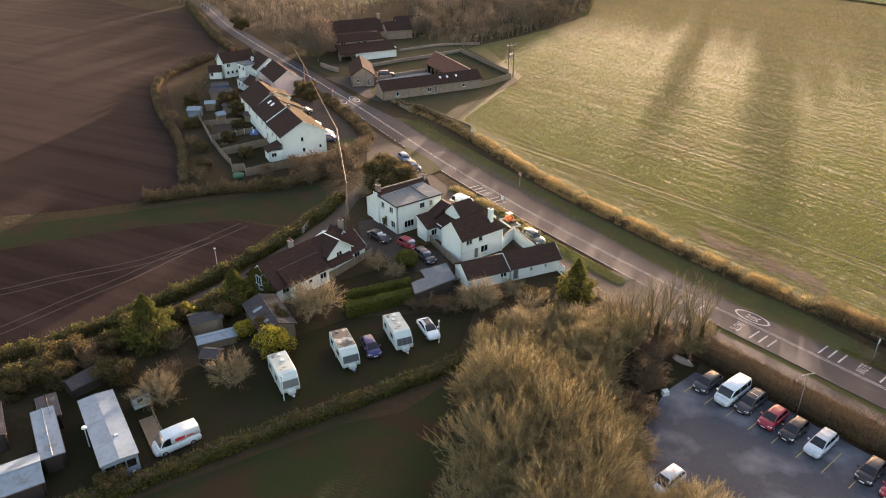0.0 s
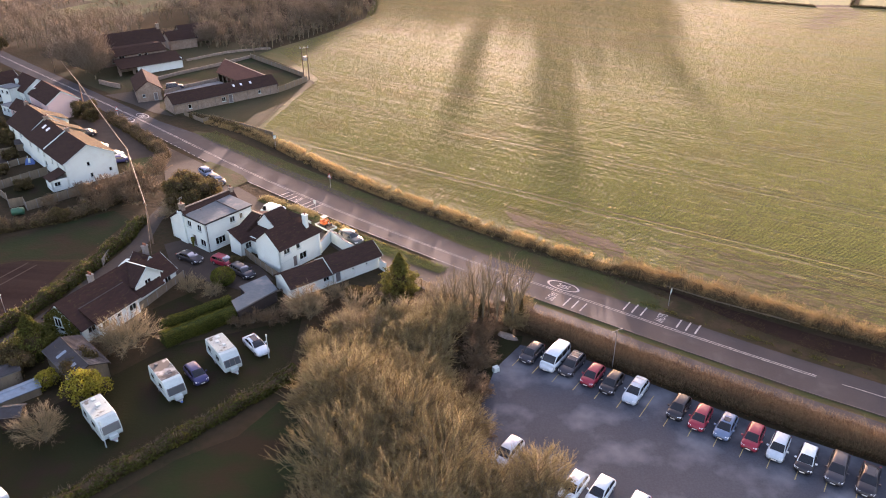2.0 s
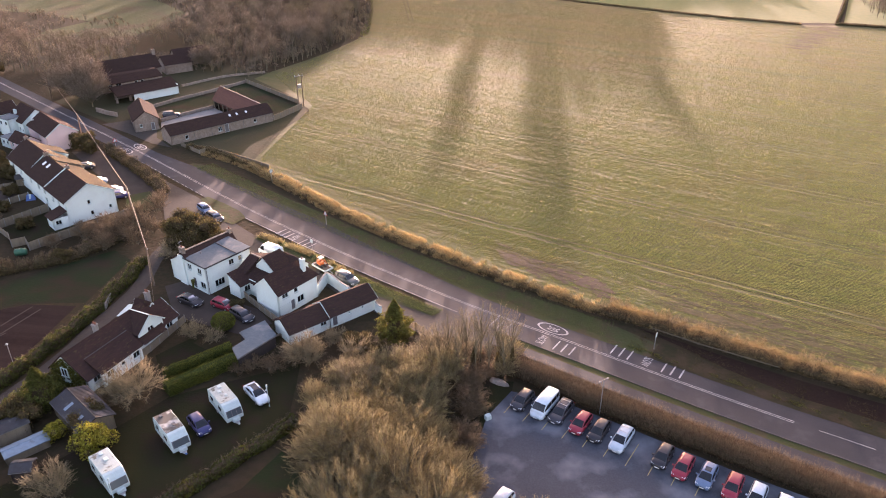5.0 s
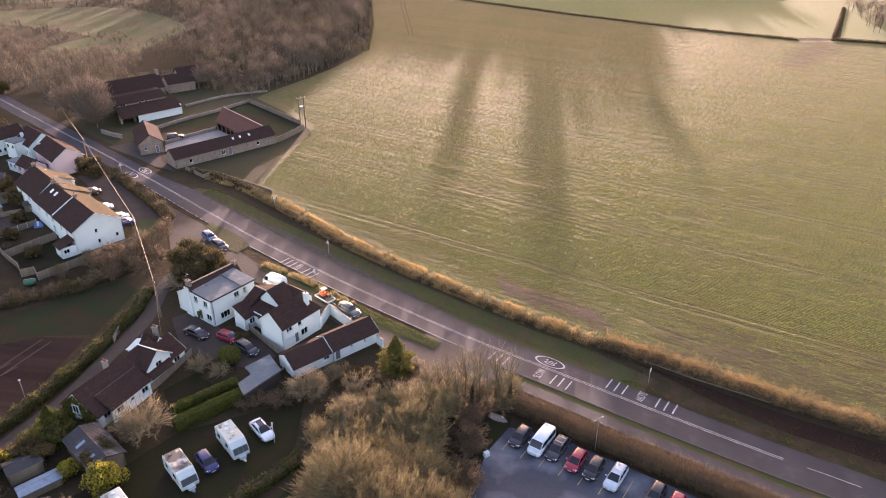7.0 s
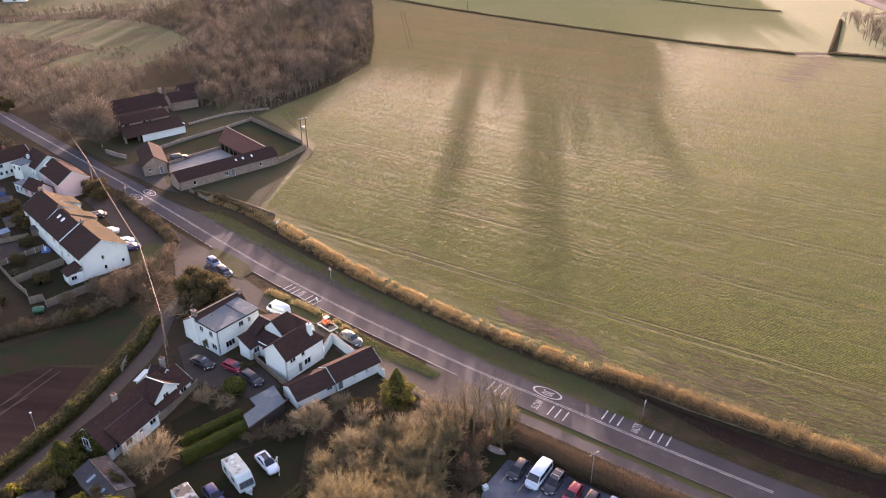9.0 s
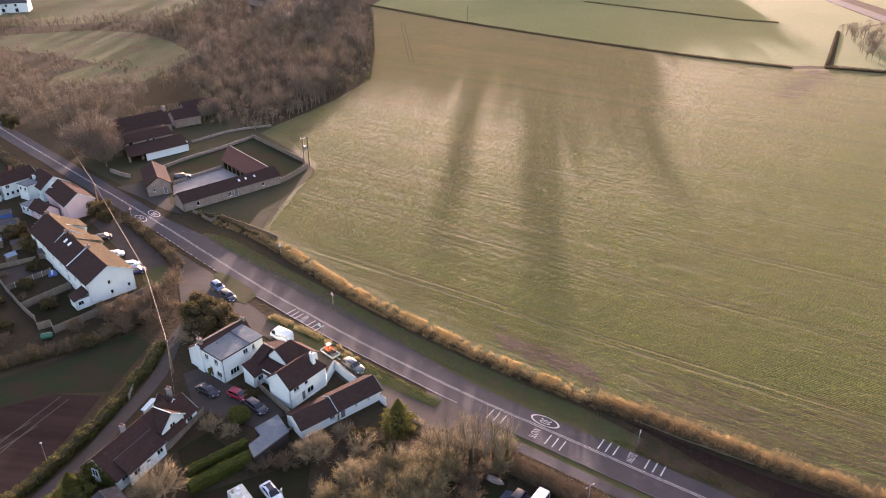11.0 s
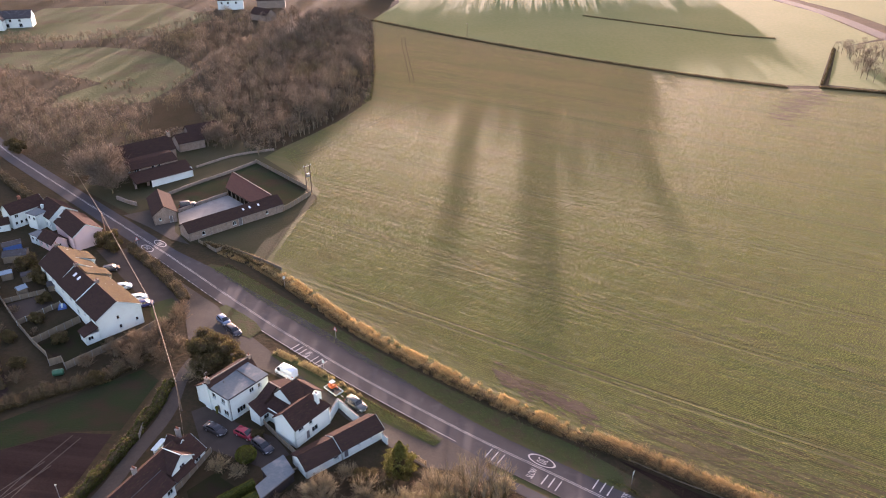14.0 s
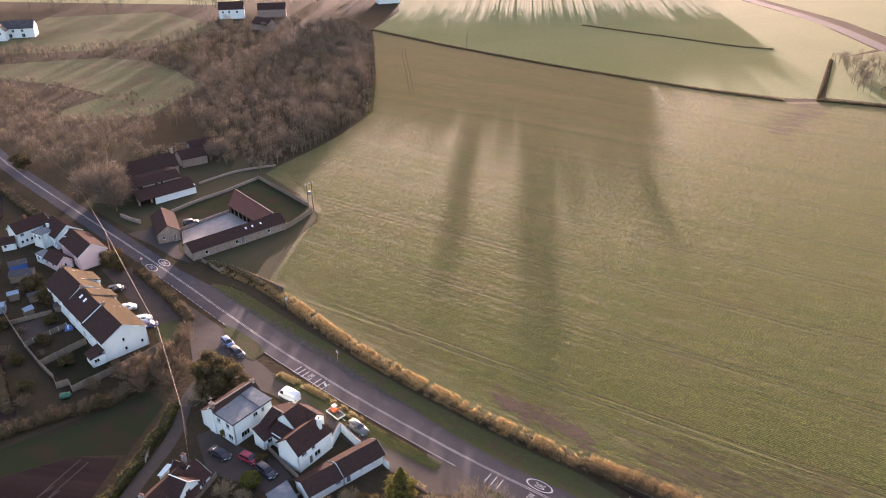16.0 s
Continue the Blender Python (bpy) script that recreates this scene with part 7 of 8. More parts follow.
def car(name, style, body, label, category="car", roof=None, rails=False, sunroof=False, panel_sides=False, group="", black_roof_glass=False):
    L, W, H, belt, hood, ws, r0, r1, rw = STYLES[style]
    w = W / 2
    boxy = style in ("van", "big_van")
    t = thing(name, 0, 0, 0, label, category, group)
    rings = []
    for x, k, zt, zb in ((-0.5, 0.80, 0.68, 0.40), (-0.493, 0.90, belt * 0.86, 0.30), (-0.465, 0.97, belt * 0.97, 0.23), (-0.38, 1, belt, 0.2), (-0.15, 1, belt, 0.19), (0.08, 1, belt, 0.19), (ws, 1, belt - 0.02, 0.19),
                         (ws + (0.5 - ws) * 0.4, 0.985, belt * 0.5 + hood * 0.5, 0.2), (0.42, 0.955, hood * 0.93, 0.2), (0.46, 0.88, hood * 0.82, 0.22), (0.486, 0.78, hood * 0.68, 0.25), (0.498, 0.64, hood * 0.52, 0.3)):
        y = w * k
        half = ((y * 0.88, zb), (y * 0.99, zb + 0.12), (y, zt * 0.6), (y * 0.985, zt * 0.84), (y * 0.93, zt * 0.965), (y * 0.66, zt + 0.012), (y * 0.3, zt + 0.028))
        rings.append([(x * L, a, z) for a, z in half] + [(x * L, -a, z) for a, z in reversed(half)])
    part("body", Geo().loft(rings), body, t, smooth=True)

    wb, wt = w * (0.96 if boxy else 0.92), w * (0.87 if boxy else 0.70)
    knots = [(rw, belt - 0.03), (rw + 0.35 * (r1 - rw), belt + 0.42 * (H - belt)), (rw + 0.75 * (r1 - rw), belt + 0.82 * (H - belt)), (r1, H - 0.035), (r1 * 0.5 + r0 * 0.5, H), (r0, H - 0.02),
             (r0 + 0.3 * (ws - r0), belt + 0.76 * (H - belt)), (r0 + 0.65 * (ws - r0), belt + 0.40 * (H - belt)), (ws, belt - 0.03)]

    def section(x):
        """Roof height and half widths at the belt and at the roof's edge."""
        z = float(np.interp(x, [q[0] for q in knots], [q[1] for q in knots]))
        u = (x - (ws + rw) / 2) / ((ws - rw) / 2)
        foot = wb * (1 - 0.09 * u ** 4)
        return z, foot, foot - (wb - wt) * max(0.0, (z - belt) / (H - belt))
    rings = []
    for x, _ in knots:
        z, foot, top = section(x)
        k = min(1.0, max(0.0, (z - belt) / 0.4))
        half = ((foot, belt - 0.05), (foot * 0.35 + top * 0.65, belt - 0.05 + (z - belt + 0.05) * 0.62), (top, z - 0.09 * k), (top - 0.07, z - 0.025 * k), (top * 0.5, z))
        rings.append([(x * L, a, zz) for a, zz in half] + [(x * L, -a, zz) for a, zz in reversed(half)])
    part("cabin", Geo().loft(rings), roof or body, t, smooth=True)

    def pane(name, xs, wide):
        g, n = Geo(), 5
        pts = []
        for x in xs:
            z, foot, top = section(x)
            pts += [(x * L, f * (top - 0.05) * wide, z + 0.016 - 0.02 * abs(f) ** 3) for f in np.linspace(-1, 1, n)]
        part(name, g.add(pts, [(a * n + b, a * n + b + 1, (a + 1) * n + b + 1, (a + 1) * n + b) for a in range(len(xs) - 1) for b in range(n - 1)]), CARGLASS, t, smooth=True)
    pane("windscreen", [r0 + f * (ws - r0) for f in (0.06, 0.3, 0.65, 0.95)], 1.0)
    if not (panel_sides and style == "big_van"):
        pane("rear_window", [rw + f * (r1 - rw) for f in (0.22, 0.35, 0.75, 0.95)], 0.92)
    for side in (-1, 1):
        spans = [(0.05, 0.42), (0.45, 0.74), (0.77, 0.93)] if style in ("estate", "suv", "van") else [(0.05, 0.50), (0.53, 0.90)]
        if panel_sides:
            spans = [(0.05, 0.28)]
        for a, b in spans:
            pts = []
            for f in np.linspace(a, b, 4):
                x = ws + (rw - ws) * f
                z, foot, top = section(x)
                hi = max(belt + 0.05, z - 0.13)
                for zz in (belt + 0.03, hi):
                    q = (zz - belt + 0.05) / max(0.1, z - belt + 0.05)
                    y = foot + (foot * 0.35 + top * 0.65 - foot) * q / 0.62 if q < 0.62 else foot * 0.35 + top * 0.65 + (top - foot * 0.35 - top * 0.65) * (q - 0.62) / 0.38
                    pts.append((x * L, side * (y + 0.02), zz))
            quads = [(2 * k, 2 * k + 2, 2 * k + 3, 2 * k + 1) for k in range(3)]
            part("side_window", Geo().add(pts, [q[::side] for q in quads]), CARGLASS, t)
        part("mirror", Geo().box((ws * L - 0.42, side * (w + 0.10), belt + 0.08), (0.13, 0.2, 0.15), side * 12), body if roof is None else roof, t)
        part("headlight", Geo().hexa([(0.462 * L, side * w * 0.50, hood * 0.66), (0.490 * L, side * w * 0.52, hood * 0.66), (0.472 * L, side * w * 0.84, hood * 0.68), (0.435 * L, side * w * 0.93, hood * 0.70)][::side],
                                     [(0.440 * L, side * w * 0.52, hood * 0.86), (0.466 * L, side * w * 0.52, hood * 0.82), (0.452 * L, side * w * 0.86, hood * 0.82), (0.418 * L, side * w * 0.945, hood * 0.86)][::side]), LAMPGLASS, t)
        part("tail_light", Geo().box((-0.484 * L, side * w * 0.80, belt * 0.82), (0.1, w * 0.2, 0.22)), REDLENS, t)
        for k, xx in enumerate((0.31, -0.30)):
            wheel = part("wheel", Geo().tube((xx * L, side * (w - 0.2), 0.32), (xx * L, side * (w + 0.005), 0.32), 0.32, n=14), RUBBER, t)
            part("rim", Geo().tube((xx * L, side * (w - 0.02), 0.32), (xx * L, side * (w + 0.02), 0.32), 0.2, 0.17, 10), ALLOY, wheel)
        if rails:
            part("roof_rail", Geo().tube((r0 * L - 0.1, side * wt * 0.9, H + 0.03), (r1 * L + 0.1, side * wt * 0.9, H + 0.02), 0.024, n=5), STEEL, t)
    part("grille", Geo().box((0.492 * L, 0, hood * 0.5), (0.05, w * 0.9, 0.14)), TRIM, t)
    part("number_plate", Geo().box((0.503 * L, 0, 0.42), (0.02, 0.5, 0.11)), PLATE_W, t)
    part("number_plate", Geo().box((-0.502 * L, 0, 0.55), (0.02, 0.5, 0.11)), PLATE_Y, t)
    if rails:
        for f in (0.3, 0.75):
            part("roof_bar", Geo().box((r0 * L + (r1 - r0) * L * f, 0, H + 0.055), (0.07, wt * 1.85, 0.03)), STEEL, t)
    if sunroof:
        part("sunroof", Geo().box((r0 * L + (r1 - r0) * L * 0.3, 0, H + 0.008), (0.7, wt * 1.1, 0.03)), CARGLASS, t)
    if black_roof_glass:
        part("roof_glass", Geo().box((r0 * L + (r1 - r0) * L * 0.5, 0, H + 0.004), (1.4, wt * 1.2, 0.03)), CARGLASS, t)
    return t


def park(ob, x, y, yaw):
    ob.matrix_basis = pose(x, y, 0.045, 0, 0, yaw)
    return ob


# the row along the beech hedge, noses to the yard
NOSE = -124.3
nd = (math.cos(radians(NOSE)), math.sin(radians(NOSE)))


def bay(front, ob, style):
    L = STYLES[style][0]
    return park(ob, front[0] - nd[0] * L / 2, front[1] - nd[1] * L / 2, NOSE)


G_ROW = "cars along the hedge"
ROWCARS = [
    ((9.1, 72.9), "hatch", P_GREY, "dark grey hatchback parked beside the beech hedge", {}),
    ((11.5, 71.3), "van", P_WHITE, "white passenger van parked beside the beech hedge", {}),
    ((13.6, 70.4), "estate", P_GREY, "dark grey estate car with pale roof rails", {"rails": True}),
    ((15.9, 68.5), "hatch", P_RED, "red hatchback parked beside the beech hedge", {}),
    ((17.9, 67.1), "hatch", P_BLACK, "black hatchback parked under the lamp post", {}),
    ((20.2, 65.4), "estate", P_SILVER, "pale silver estate car with roof rails", {"rails": True}),
    ((24.6, 62.8), "hatch", P_BLACK, "black hatchback beside two empty bays", {}),
    ((26.5, 61.1), "hatch", P_RED, "red hatchback parked between dark cars", {}),
    ((28.8, 59.7), "hatch", P_BLUE, "blue-grey hatchback with a dark sunroof", {"sunroof": True}),
    ((31.2, 58.1), "hatch", P_RED, "red compact car parked beside the beech hedge", {}),
    ((33.3, 56.6), "hatch", P_SILVER, "silver compact car parked beside the beech hedge", {}),
    # White roof paint stands in for sky reflected in the black roof.
    ((35.5, 54.9), "hatch", P_BLACK, "black small car, roof painted white for its sky reflection", {"roof": P_WHITE}),
    ((37.9, 53.4), "estate", P_GREY, "dark grey estate car parked beside the beech hedge", {}),
    ((40.3, 51.9), "saloon", P_BLACK, "black coupe with a glass roof", {"black_roof_glass": True}),
    ((45.4, 48.5), "hatch", P_SILVER, "silver hatchback parked at the far end of the row", {}),
]
for front, style, col, label, kw in ROWCARS:
    bay(front, car("van" if style == "van" else "car", style, col, label, "van" if style == "van" else "car", group=G_ROW, **kw), style)
g = Geo()
for k in range(17):
    s = -34.6 + 2.72 * k
    cx, cy = 0.826 * s + 0.563 * 66.6, -0.563 * s + 0.826 * 66.6
    g.box((cx, cy, 0.046), (4.4, 0.09, 0.003), NOSE)
setting("bay_lines", g, YELLOW, "worn yellow parking bay lines", "marking")
for x, y, col, st, lab in ((6.0, 57.2, P_SILVER, "estate", "silver car half hidden under bare branches"), (12.2, 52.6, P_WHITE, "hatch", "white hatchback at the edge of the thicket"),
                           (14.7, 52.0, P_WHITE, "hatch", "white hatchback in the second row of bays"), (17.7, 49.9, P_SILVER, "hatch", "silver hatchback in the second row of bays")):
    park(car("car", st, col, lab), x, y, -125)

# cars at the houses and on the lawn
for x, y, yaw, st, col, lab in (
        (-34.6, 97.6, -30, "hatch", P_RED, "bright red hatchback in the gravel yard"), (-30.9, 94.6, -41, "estate", P_GREY, "dark grey estate car in the gravel yard"),
        (-40.1, 98.8, -31, "saloon", P_BLACK, "black saloon car beside the flat-roofed house"), (-24.5, 75.9, -50, "saloon", P_WHITE, "white saloon car with a dark glass roof on the lawn"),
        (-30.3, 70.0, -50, "hatch", P_NAVY, "deep blue hatchback between two caravans"), (-47.6, 132.9, -49, "hatch", P_BLUE, "blue hatchback parked in the lay-by"),
        (-44.5, 129.1, -46, "estate", P_GREY, "grey estate car parked in the lay-by"), (-16.0, 105.2, -42, "suv", P_GREEN, "dark off-road car hitched to the trailer"),
        (-81.0, 155.6, 20, "hatch", P_GREY, "dark hatchback parked before the terrace"), (-74.8, 147.0, 18, "hatch", P_SILVER, "silver hatchback parked before the terrace"),
        (-69.5, 142.2, 18, "hatch", P_WHITE, "white hatchback parked before the terrace"), (-67.2, 139.6, 18, "hatch", P_NAVY, "dark blue car parked beside the end house"),
        (-73.6, 192.4, 22, "suv", P_GREY, "dark grey car standing in the farm courtyard")):
    park(car("car", st, col, lab, black_roof_glass=(col is P_WHITE and st == "saloon")), x, y, yaw)
v = park(car("delivery_van", "big_van", P_WHITE, "white panel van in the service lane", "van", panel_sides=True), -30.6, 114.6, 146)
v = park(car("delivery_van", "big_van", P_WHITE, "white panel van with red lettering blocks on the lawn", "van", panel_sides=True), -43.8, 48.4, -126)
for side in (-1, 1):
    part("red_lettering", Geo().box((-0.2, side * 0.985, 1.55), (1.0, 0.02, 0.34)).box((-1.3, side * 0.985, 1.5), (0.8, 0.02, 0.14)), REDSHAPE, v, "plain red sign blocks")


def caravan(x, y, yaw, label, roof, vents, L=5.6, hatch_dark=False, panes=1):
    t = thing("caravan", x, y, yaw, label, "caravan", "touring caravans", z=0.02)
    w = 1.12
    prof = [(-L / 2, 0.42), (-L / 2 + 0.02, 1.3), (-L / 2 + 0.1, 2.35), (-L / 2 + 0.35, 2.52), (L / 2 - 1.35, 2.52), (L / 2 - 1.05, 2.45), (L / 2 - 0.35, 1.75), (L / 2 - 0.08, 1.15), (L / 2, 0.75), (L / 2 - 0.08, 0.42)]
    rings = []
    for k in (-1, -0.97, 0.97, 1):
        s = 0.97 if abs(k) == 1 else 1.0
        rings.append([(px_ * s, k * w, 1.45 + (pz - 1.45) * s) for px_, pz in prof])
    part("body", Geo().loft(rings), PLASTIC, t)
    part("roof_skin", Geo().box((-0.55, 0, 2.535), (L - 1.75, 2 * w - 0.12, 0.03)), roof, t, "stained caravan roof")
    part("window_surround", Geo().box((L / 2 - 0.17, 0, 1.48), (0.05, 1.98, 0.9), 0, 0, -24.5), GREYPLASTIC, t)
    pane_w = 1.86 / panes
    for a in range(panes):
        part("front_window", Geo().box((L / 2 - 0.145, (a - (panes - 1) / 2) * pane_w, 1.48), (0.05, pane_w - 0.08, 0.76), 0, 0, -24.5), CARAVANGLASS, t)
    for side in (-1, 1):
        for xx, ww in ((0.9, 0.9), (-1.5, 0.8)):
            part("side_window", Geo().box((xx, side * (w + 0.012), 1.62), (ww, 0.025, 0.55)), CARAVANGLASS, t)
        part("stripe", Geo().box((-0.3, side * (w + 0.01), 1.12), (L - 1.2, 0.012, 0.07)), GREYPLASTIC, t)
        wheel = part("wheel", Geo().tube((-0.2, side * 0.85, 0.33), (-0.2, side * 1.13, 0.33), 0.32, n=12), RUBBER, t)
        part("rim", Geo().tube((-0.2, side * 1.12, 0.33), (-0.2, side * 1.15, 0.33), 0.18, n=8), ALLOY, wheel)
        part("leg", Geo().tube((L / 2 - 0.5, side * 0.8, 0), (L / 2 - 0.5, side * 0.8, 0.45), 0.03, n=5), STEEL, t)
    part("door", Geo().box((-0.4, -w - 0.015, 1.35), (0.62, 0.03, 1.75)), PLASTIC, t)
    for vx, vy, s in vents:
        part("roof_vent", Geo().box((vx, vy, 2.6), (s, s * 0.8, 0.12)), GREYPLASTIC if hatch_dark else PLASTIC, t)
    part("drawbar", Geo().hexa([(L / 2 - 0.1, -0.55, 0.4), (L / 2 + 1.1, -0.05, 0.42), (L / 2 + 1.1, 0.05, 0.42), (L / 2 - 0.1, 0.55, 0.4)], [(L / 2 - 0.1, -0.55, 0.5), (L / 2 + 1.1, -0.05, 0.52), (L / 2 + 1.1, 0.05, 0.52), (L / 2 - 0.1, 0.55, 0.5)]), STEEL, t)
    part("gas_box", Geo().box((L / 2 + 0.2, 0, 0.66), (0.5, 0.9, 0.42)), PLASTIC, t)
    part("hitch_cover", Geo().tube((L / 2 + 0.95, 0, 0.45), (L / 2 + 1.2, 0, 0.62), 0.13, 0.09, 7), BLUESHEET if hatch_dark else PLASTIC, t)
    return t


caravan(-37.9, 61.4, -46, "white touring caravan with dirty roof patches on the lawn", CLEANROOF, ((-1.9, 0.1, 0.5), (-0.7, 0.2, 0.6)), hatch_dark=False)
caravan(-32.9, 67.9, -49, "white touring caravan with a heavily algae-stained roof", DIRTYROOF, ((-2.0, -0.3, 0.4), (0.4, 0.3, 0.5)), hatch_dark=True)
caravan(-27.8, 73.2, -51, "white touring caravan with roof hatches beside the hedge", CLEANROOF, ((-1.9, 0.2, 0.6), (-1.0, -0.2, 0.5), (0.1, 0.2, 0.4)), panes=3)

# trailer with a small excavator
tr = thing("flatbed_trailer", -20.7, 109.4, -44, "flatbed trailer with low pale sides in the service lane", "trailer", z=0.045)
part("bed", Geo().box((0, 0, 0.55), (3.6, 1.8, 0.1)), WOOD, tr)
for c, s in (((0, 0.9, 0.72), (3.6, 0.05, 0.3)), ((0, -0.9, 0.72), (3.6, 0.05, 0.3)), ((-1.8, 0, 0.72), (0.05, 1.8, 0.3)), ((1.8, 0, 0.72), (0.05, 1.8, 0.3))):
    part("side_board", Geo().box(c, s), PLASTIC, tr)
for xx in (-0.4, 0.35):
    for side in (-1, 1):
        part("wheel", Geo().tube((xx, side * 0.72, 0.3), (xx, side * 0.95, 0.3), 0.3, n=12), RUBBER, tr)
part("drawbar", Geo().tube((1.8, 0, 0.5), (2.9, 0, 0.45), 0.06, n=6), STEEL, tr)
ex = thing("mini_excavator", -20.9, 109.6, -44, "small orange excavator standing on the trailer", "excavator", z=0.645)
for side in (-1, 1):
    part("track", Geo().box((0, side * 0.4, 0.18), (1.5, 0.22, 0.36)), RUBBER, ex)
part("house", Geo().box((-0.2, 0, 0.65), (1.0, 0.9, 0.5)).box((-0.5, 0, 0.95), (0.5, 0.85, 0.25)), ORANGE, ex)
part("canopy", Geo().box((0.0, 0, 1.75), (0.9, 0.9, 0.06)), PLASTIC, ex)
for xx, yy in ((-0.4, 0.4), (-0.4, -0.4), (0.4, 0.4), (0.4, -0.4)):
    part("canopy_post", Geo().tube((xx, yy, 0.8), (xx, yy, 1.75), 0.025, n=5), TRIM, ex)
part("boom", Geo().tube((0.3, 0, 0.6), (0.9, 0.1, 1.6), 0.1, 0.08, 6), ORANGE, ex)
part("dipper", Geo().tube((0.9, 0.1, 1.6), (1.5, 0.1, 0.9), 0.08, 0.06, 6), ORANGE, ex)
part("bucket", Geo().box((1.5, 0.1, 0.75), (0.35, 0.4, 0.35), 0, 0, 30), TRIM, ex)

# ---- static caravan, sheds and garden buildings ----
st = thing("static_caravan", -50.6, 46.6, -40, "long pale blue-white static caravan in the garden", "caravan", z=0.02)
SL, SW = 11.6, 3.4
part("body", Geo().box((0, 0, 1.45), (SL, SW, 2.1)), PALETIN, st)
part("skirt", Geo().box((0, 0, 0.2), (SL - 0.3, SW - 0.3, 0.4)), GREYPLASTIC, st)
g = Geo()
slab(g, (-SL / 2 - 0.15, -SW / 2 - 0.15, 2.5), (SL / 2 + 0.15, -SW / 2 - 0.15, 2.5), (SL / 2 + 0.15, 0, 2.66), (-SL / 2 - 0.15, 0, 2.66), 0.07)
slab(g, (SL / 2 + 0.15, SW / 2 + 0.15, 2.5), (-SL / 2 - 0.15, SW / 2 + 0.15, 2.5), (-SL / 2 - 0.15, 0, 2.66), (SL / 2 + 0.15, 0, 2.66), 0.07)
part("roof", g, PALETIN, st)
part("end_gable", Geo().hexa([(SL / 2, -SW / 2, 2.5), (SL / 2, SW / 2, 2.5), (SL / 2, 0, 2.65)], [(SL / 2 - 0.1, -SW / 2, 2.5), (SL / 2 - 0.1, SW / 2, 2.5), (SL / 2 - 0.1, 0, 2.65)]), PALETIN, st)
for k in range(3):
    part("front_window", Geo().box((SL / 2 + 0.02, -1.0 + k, 1.6), (0.04, 0.85, 0.9)), GLASS, st)
for xx in (-4, -1.5, 1, 3.6):
    part("side_window", Geo().box((xx, -SW / 2 - 0.02, 1.6), (1.0, 0.04, 0.8)), GLASS, st)
part("roof_vent", Geo().box((2.2, 0.5, 2.72), (0.35, 0.35, 0.15)), PLASTIC, st)
part("gas_bottle", Geo().tube((SL / 2 + 0.4, 1.0, 0), (SL / 2 + 0.4, 1.0, 0.8), 0.18, 0.15, 10), PLASTIC, st)
dk = thing("timber_deck", -47.5, 49.3, -40, "timber deck with a rail beside the static caravan", "deck")
for k in range(10):
    part("board", Geo().box((0, -0.72 + 0.16 * k, 0.3), (5.0, 0.145, 0.1)), WOOD, dk)
for k in range(5):
    part("post", Geo().box((-2.4 + 1.2 * k, 0.78, 0.7), (0.08, 0.08, 1.4)), WOOD, dk)
part("rail", Geo().box((0, 0.78, 1.35), (5.0, 0.06, 0.1)), WOOD, dk)


def shed(x, y, yaw, L, W, h, r, label, wall, roof, name="shed"):
    return gable(name, x, y, yaw, L, W, h, r, label, wall=wall, roof=roof, category="shed", tiles=False, over=0.15, verge=0.12)


shed(-60.2, 46.4, -41, 8.2, 2.0, 2.0, 2.03, "long shed with ribbed pale roof sheets", DARKWOOD, PALETIN)
shed(-61.6, 48.6, -41, 4.2, 1.8, 1.9, 1.93, "small shed with a grey-blue sheet roof", DARKWOOD, TIN)
shed(-57.4, 32.4, 49, 8.5, 4.4, 1.9, 2.5, "large shed with a pale blue sheet roof beside the hedge", DARKWOOD, PALETIN)
shed(-66.5, 45.0, -41, 6.0, 2.4, 2.1, 2.5, "shed with a dark blue-grey roof in the garden", DARKWOOD, TIN)
shed(-59.6, 51.6, 66, 5.2, 2.2, 1.4, 1.9, "weathered grey shed overgrown with ivy", DARKWOOD, TIN)
shed(-50.9, 63.6, 42, 4.8, 1.9, 1.1, 1.35, "low shed with patchy pale sheet roof", WOOD, PALETIN)
shed(-48.6, 60.6, 10, 2.2, 1.8, 1.9, 2.3, "small grey-blue garden shed with an open white door", DARKWOOD, TIN)
shed(-53.6, 66.3, 42, 4.0, 2.4, 1.9, 2.3, "dark shed with pale gutter beside the lane", WOOD, TIN)
cab = thing("white_cabin", -51.6, 53.0, 55, "small white garden cabin with a dark window", "cabin")
part("body", Geo().box((0, 0, 0.85), (1.9, 1.2, 1.6)), PLASTIC, cab)
part("window", Geo().box((-0.2, -0.61, 1.1), (0.6, 0.03, 0.5)), GLASS, cab)
part("roof", Geo().box((0, 0, 1.69), (2.0, 1.3, 0.07)), TIN, cab)
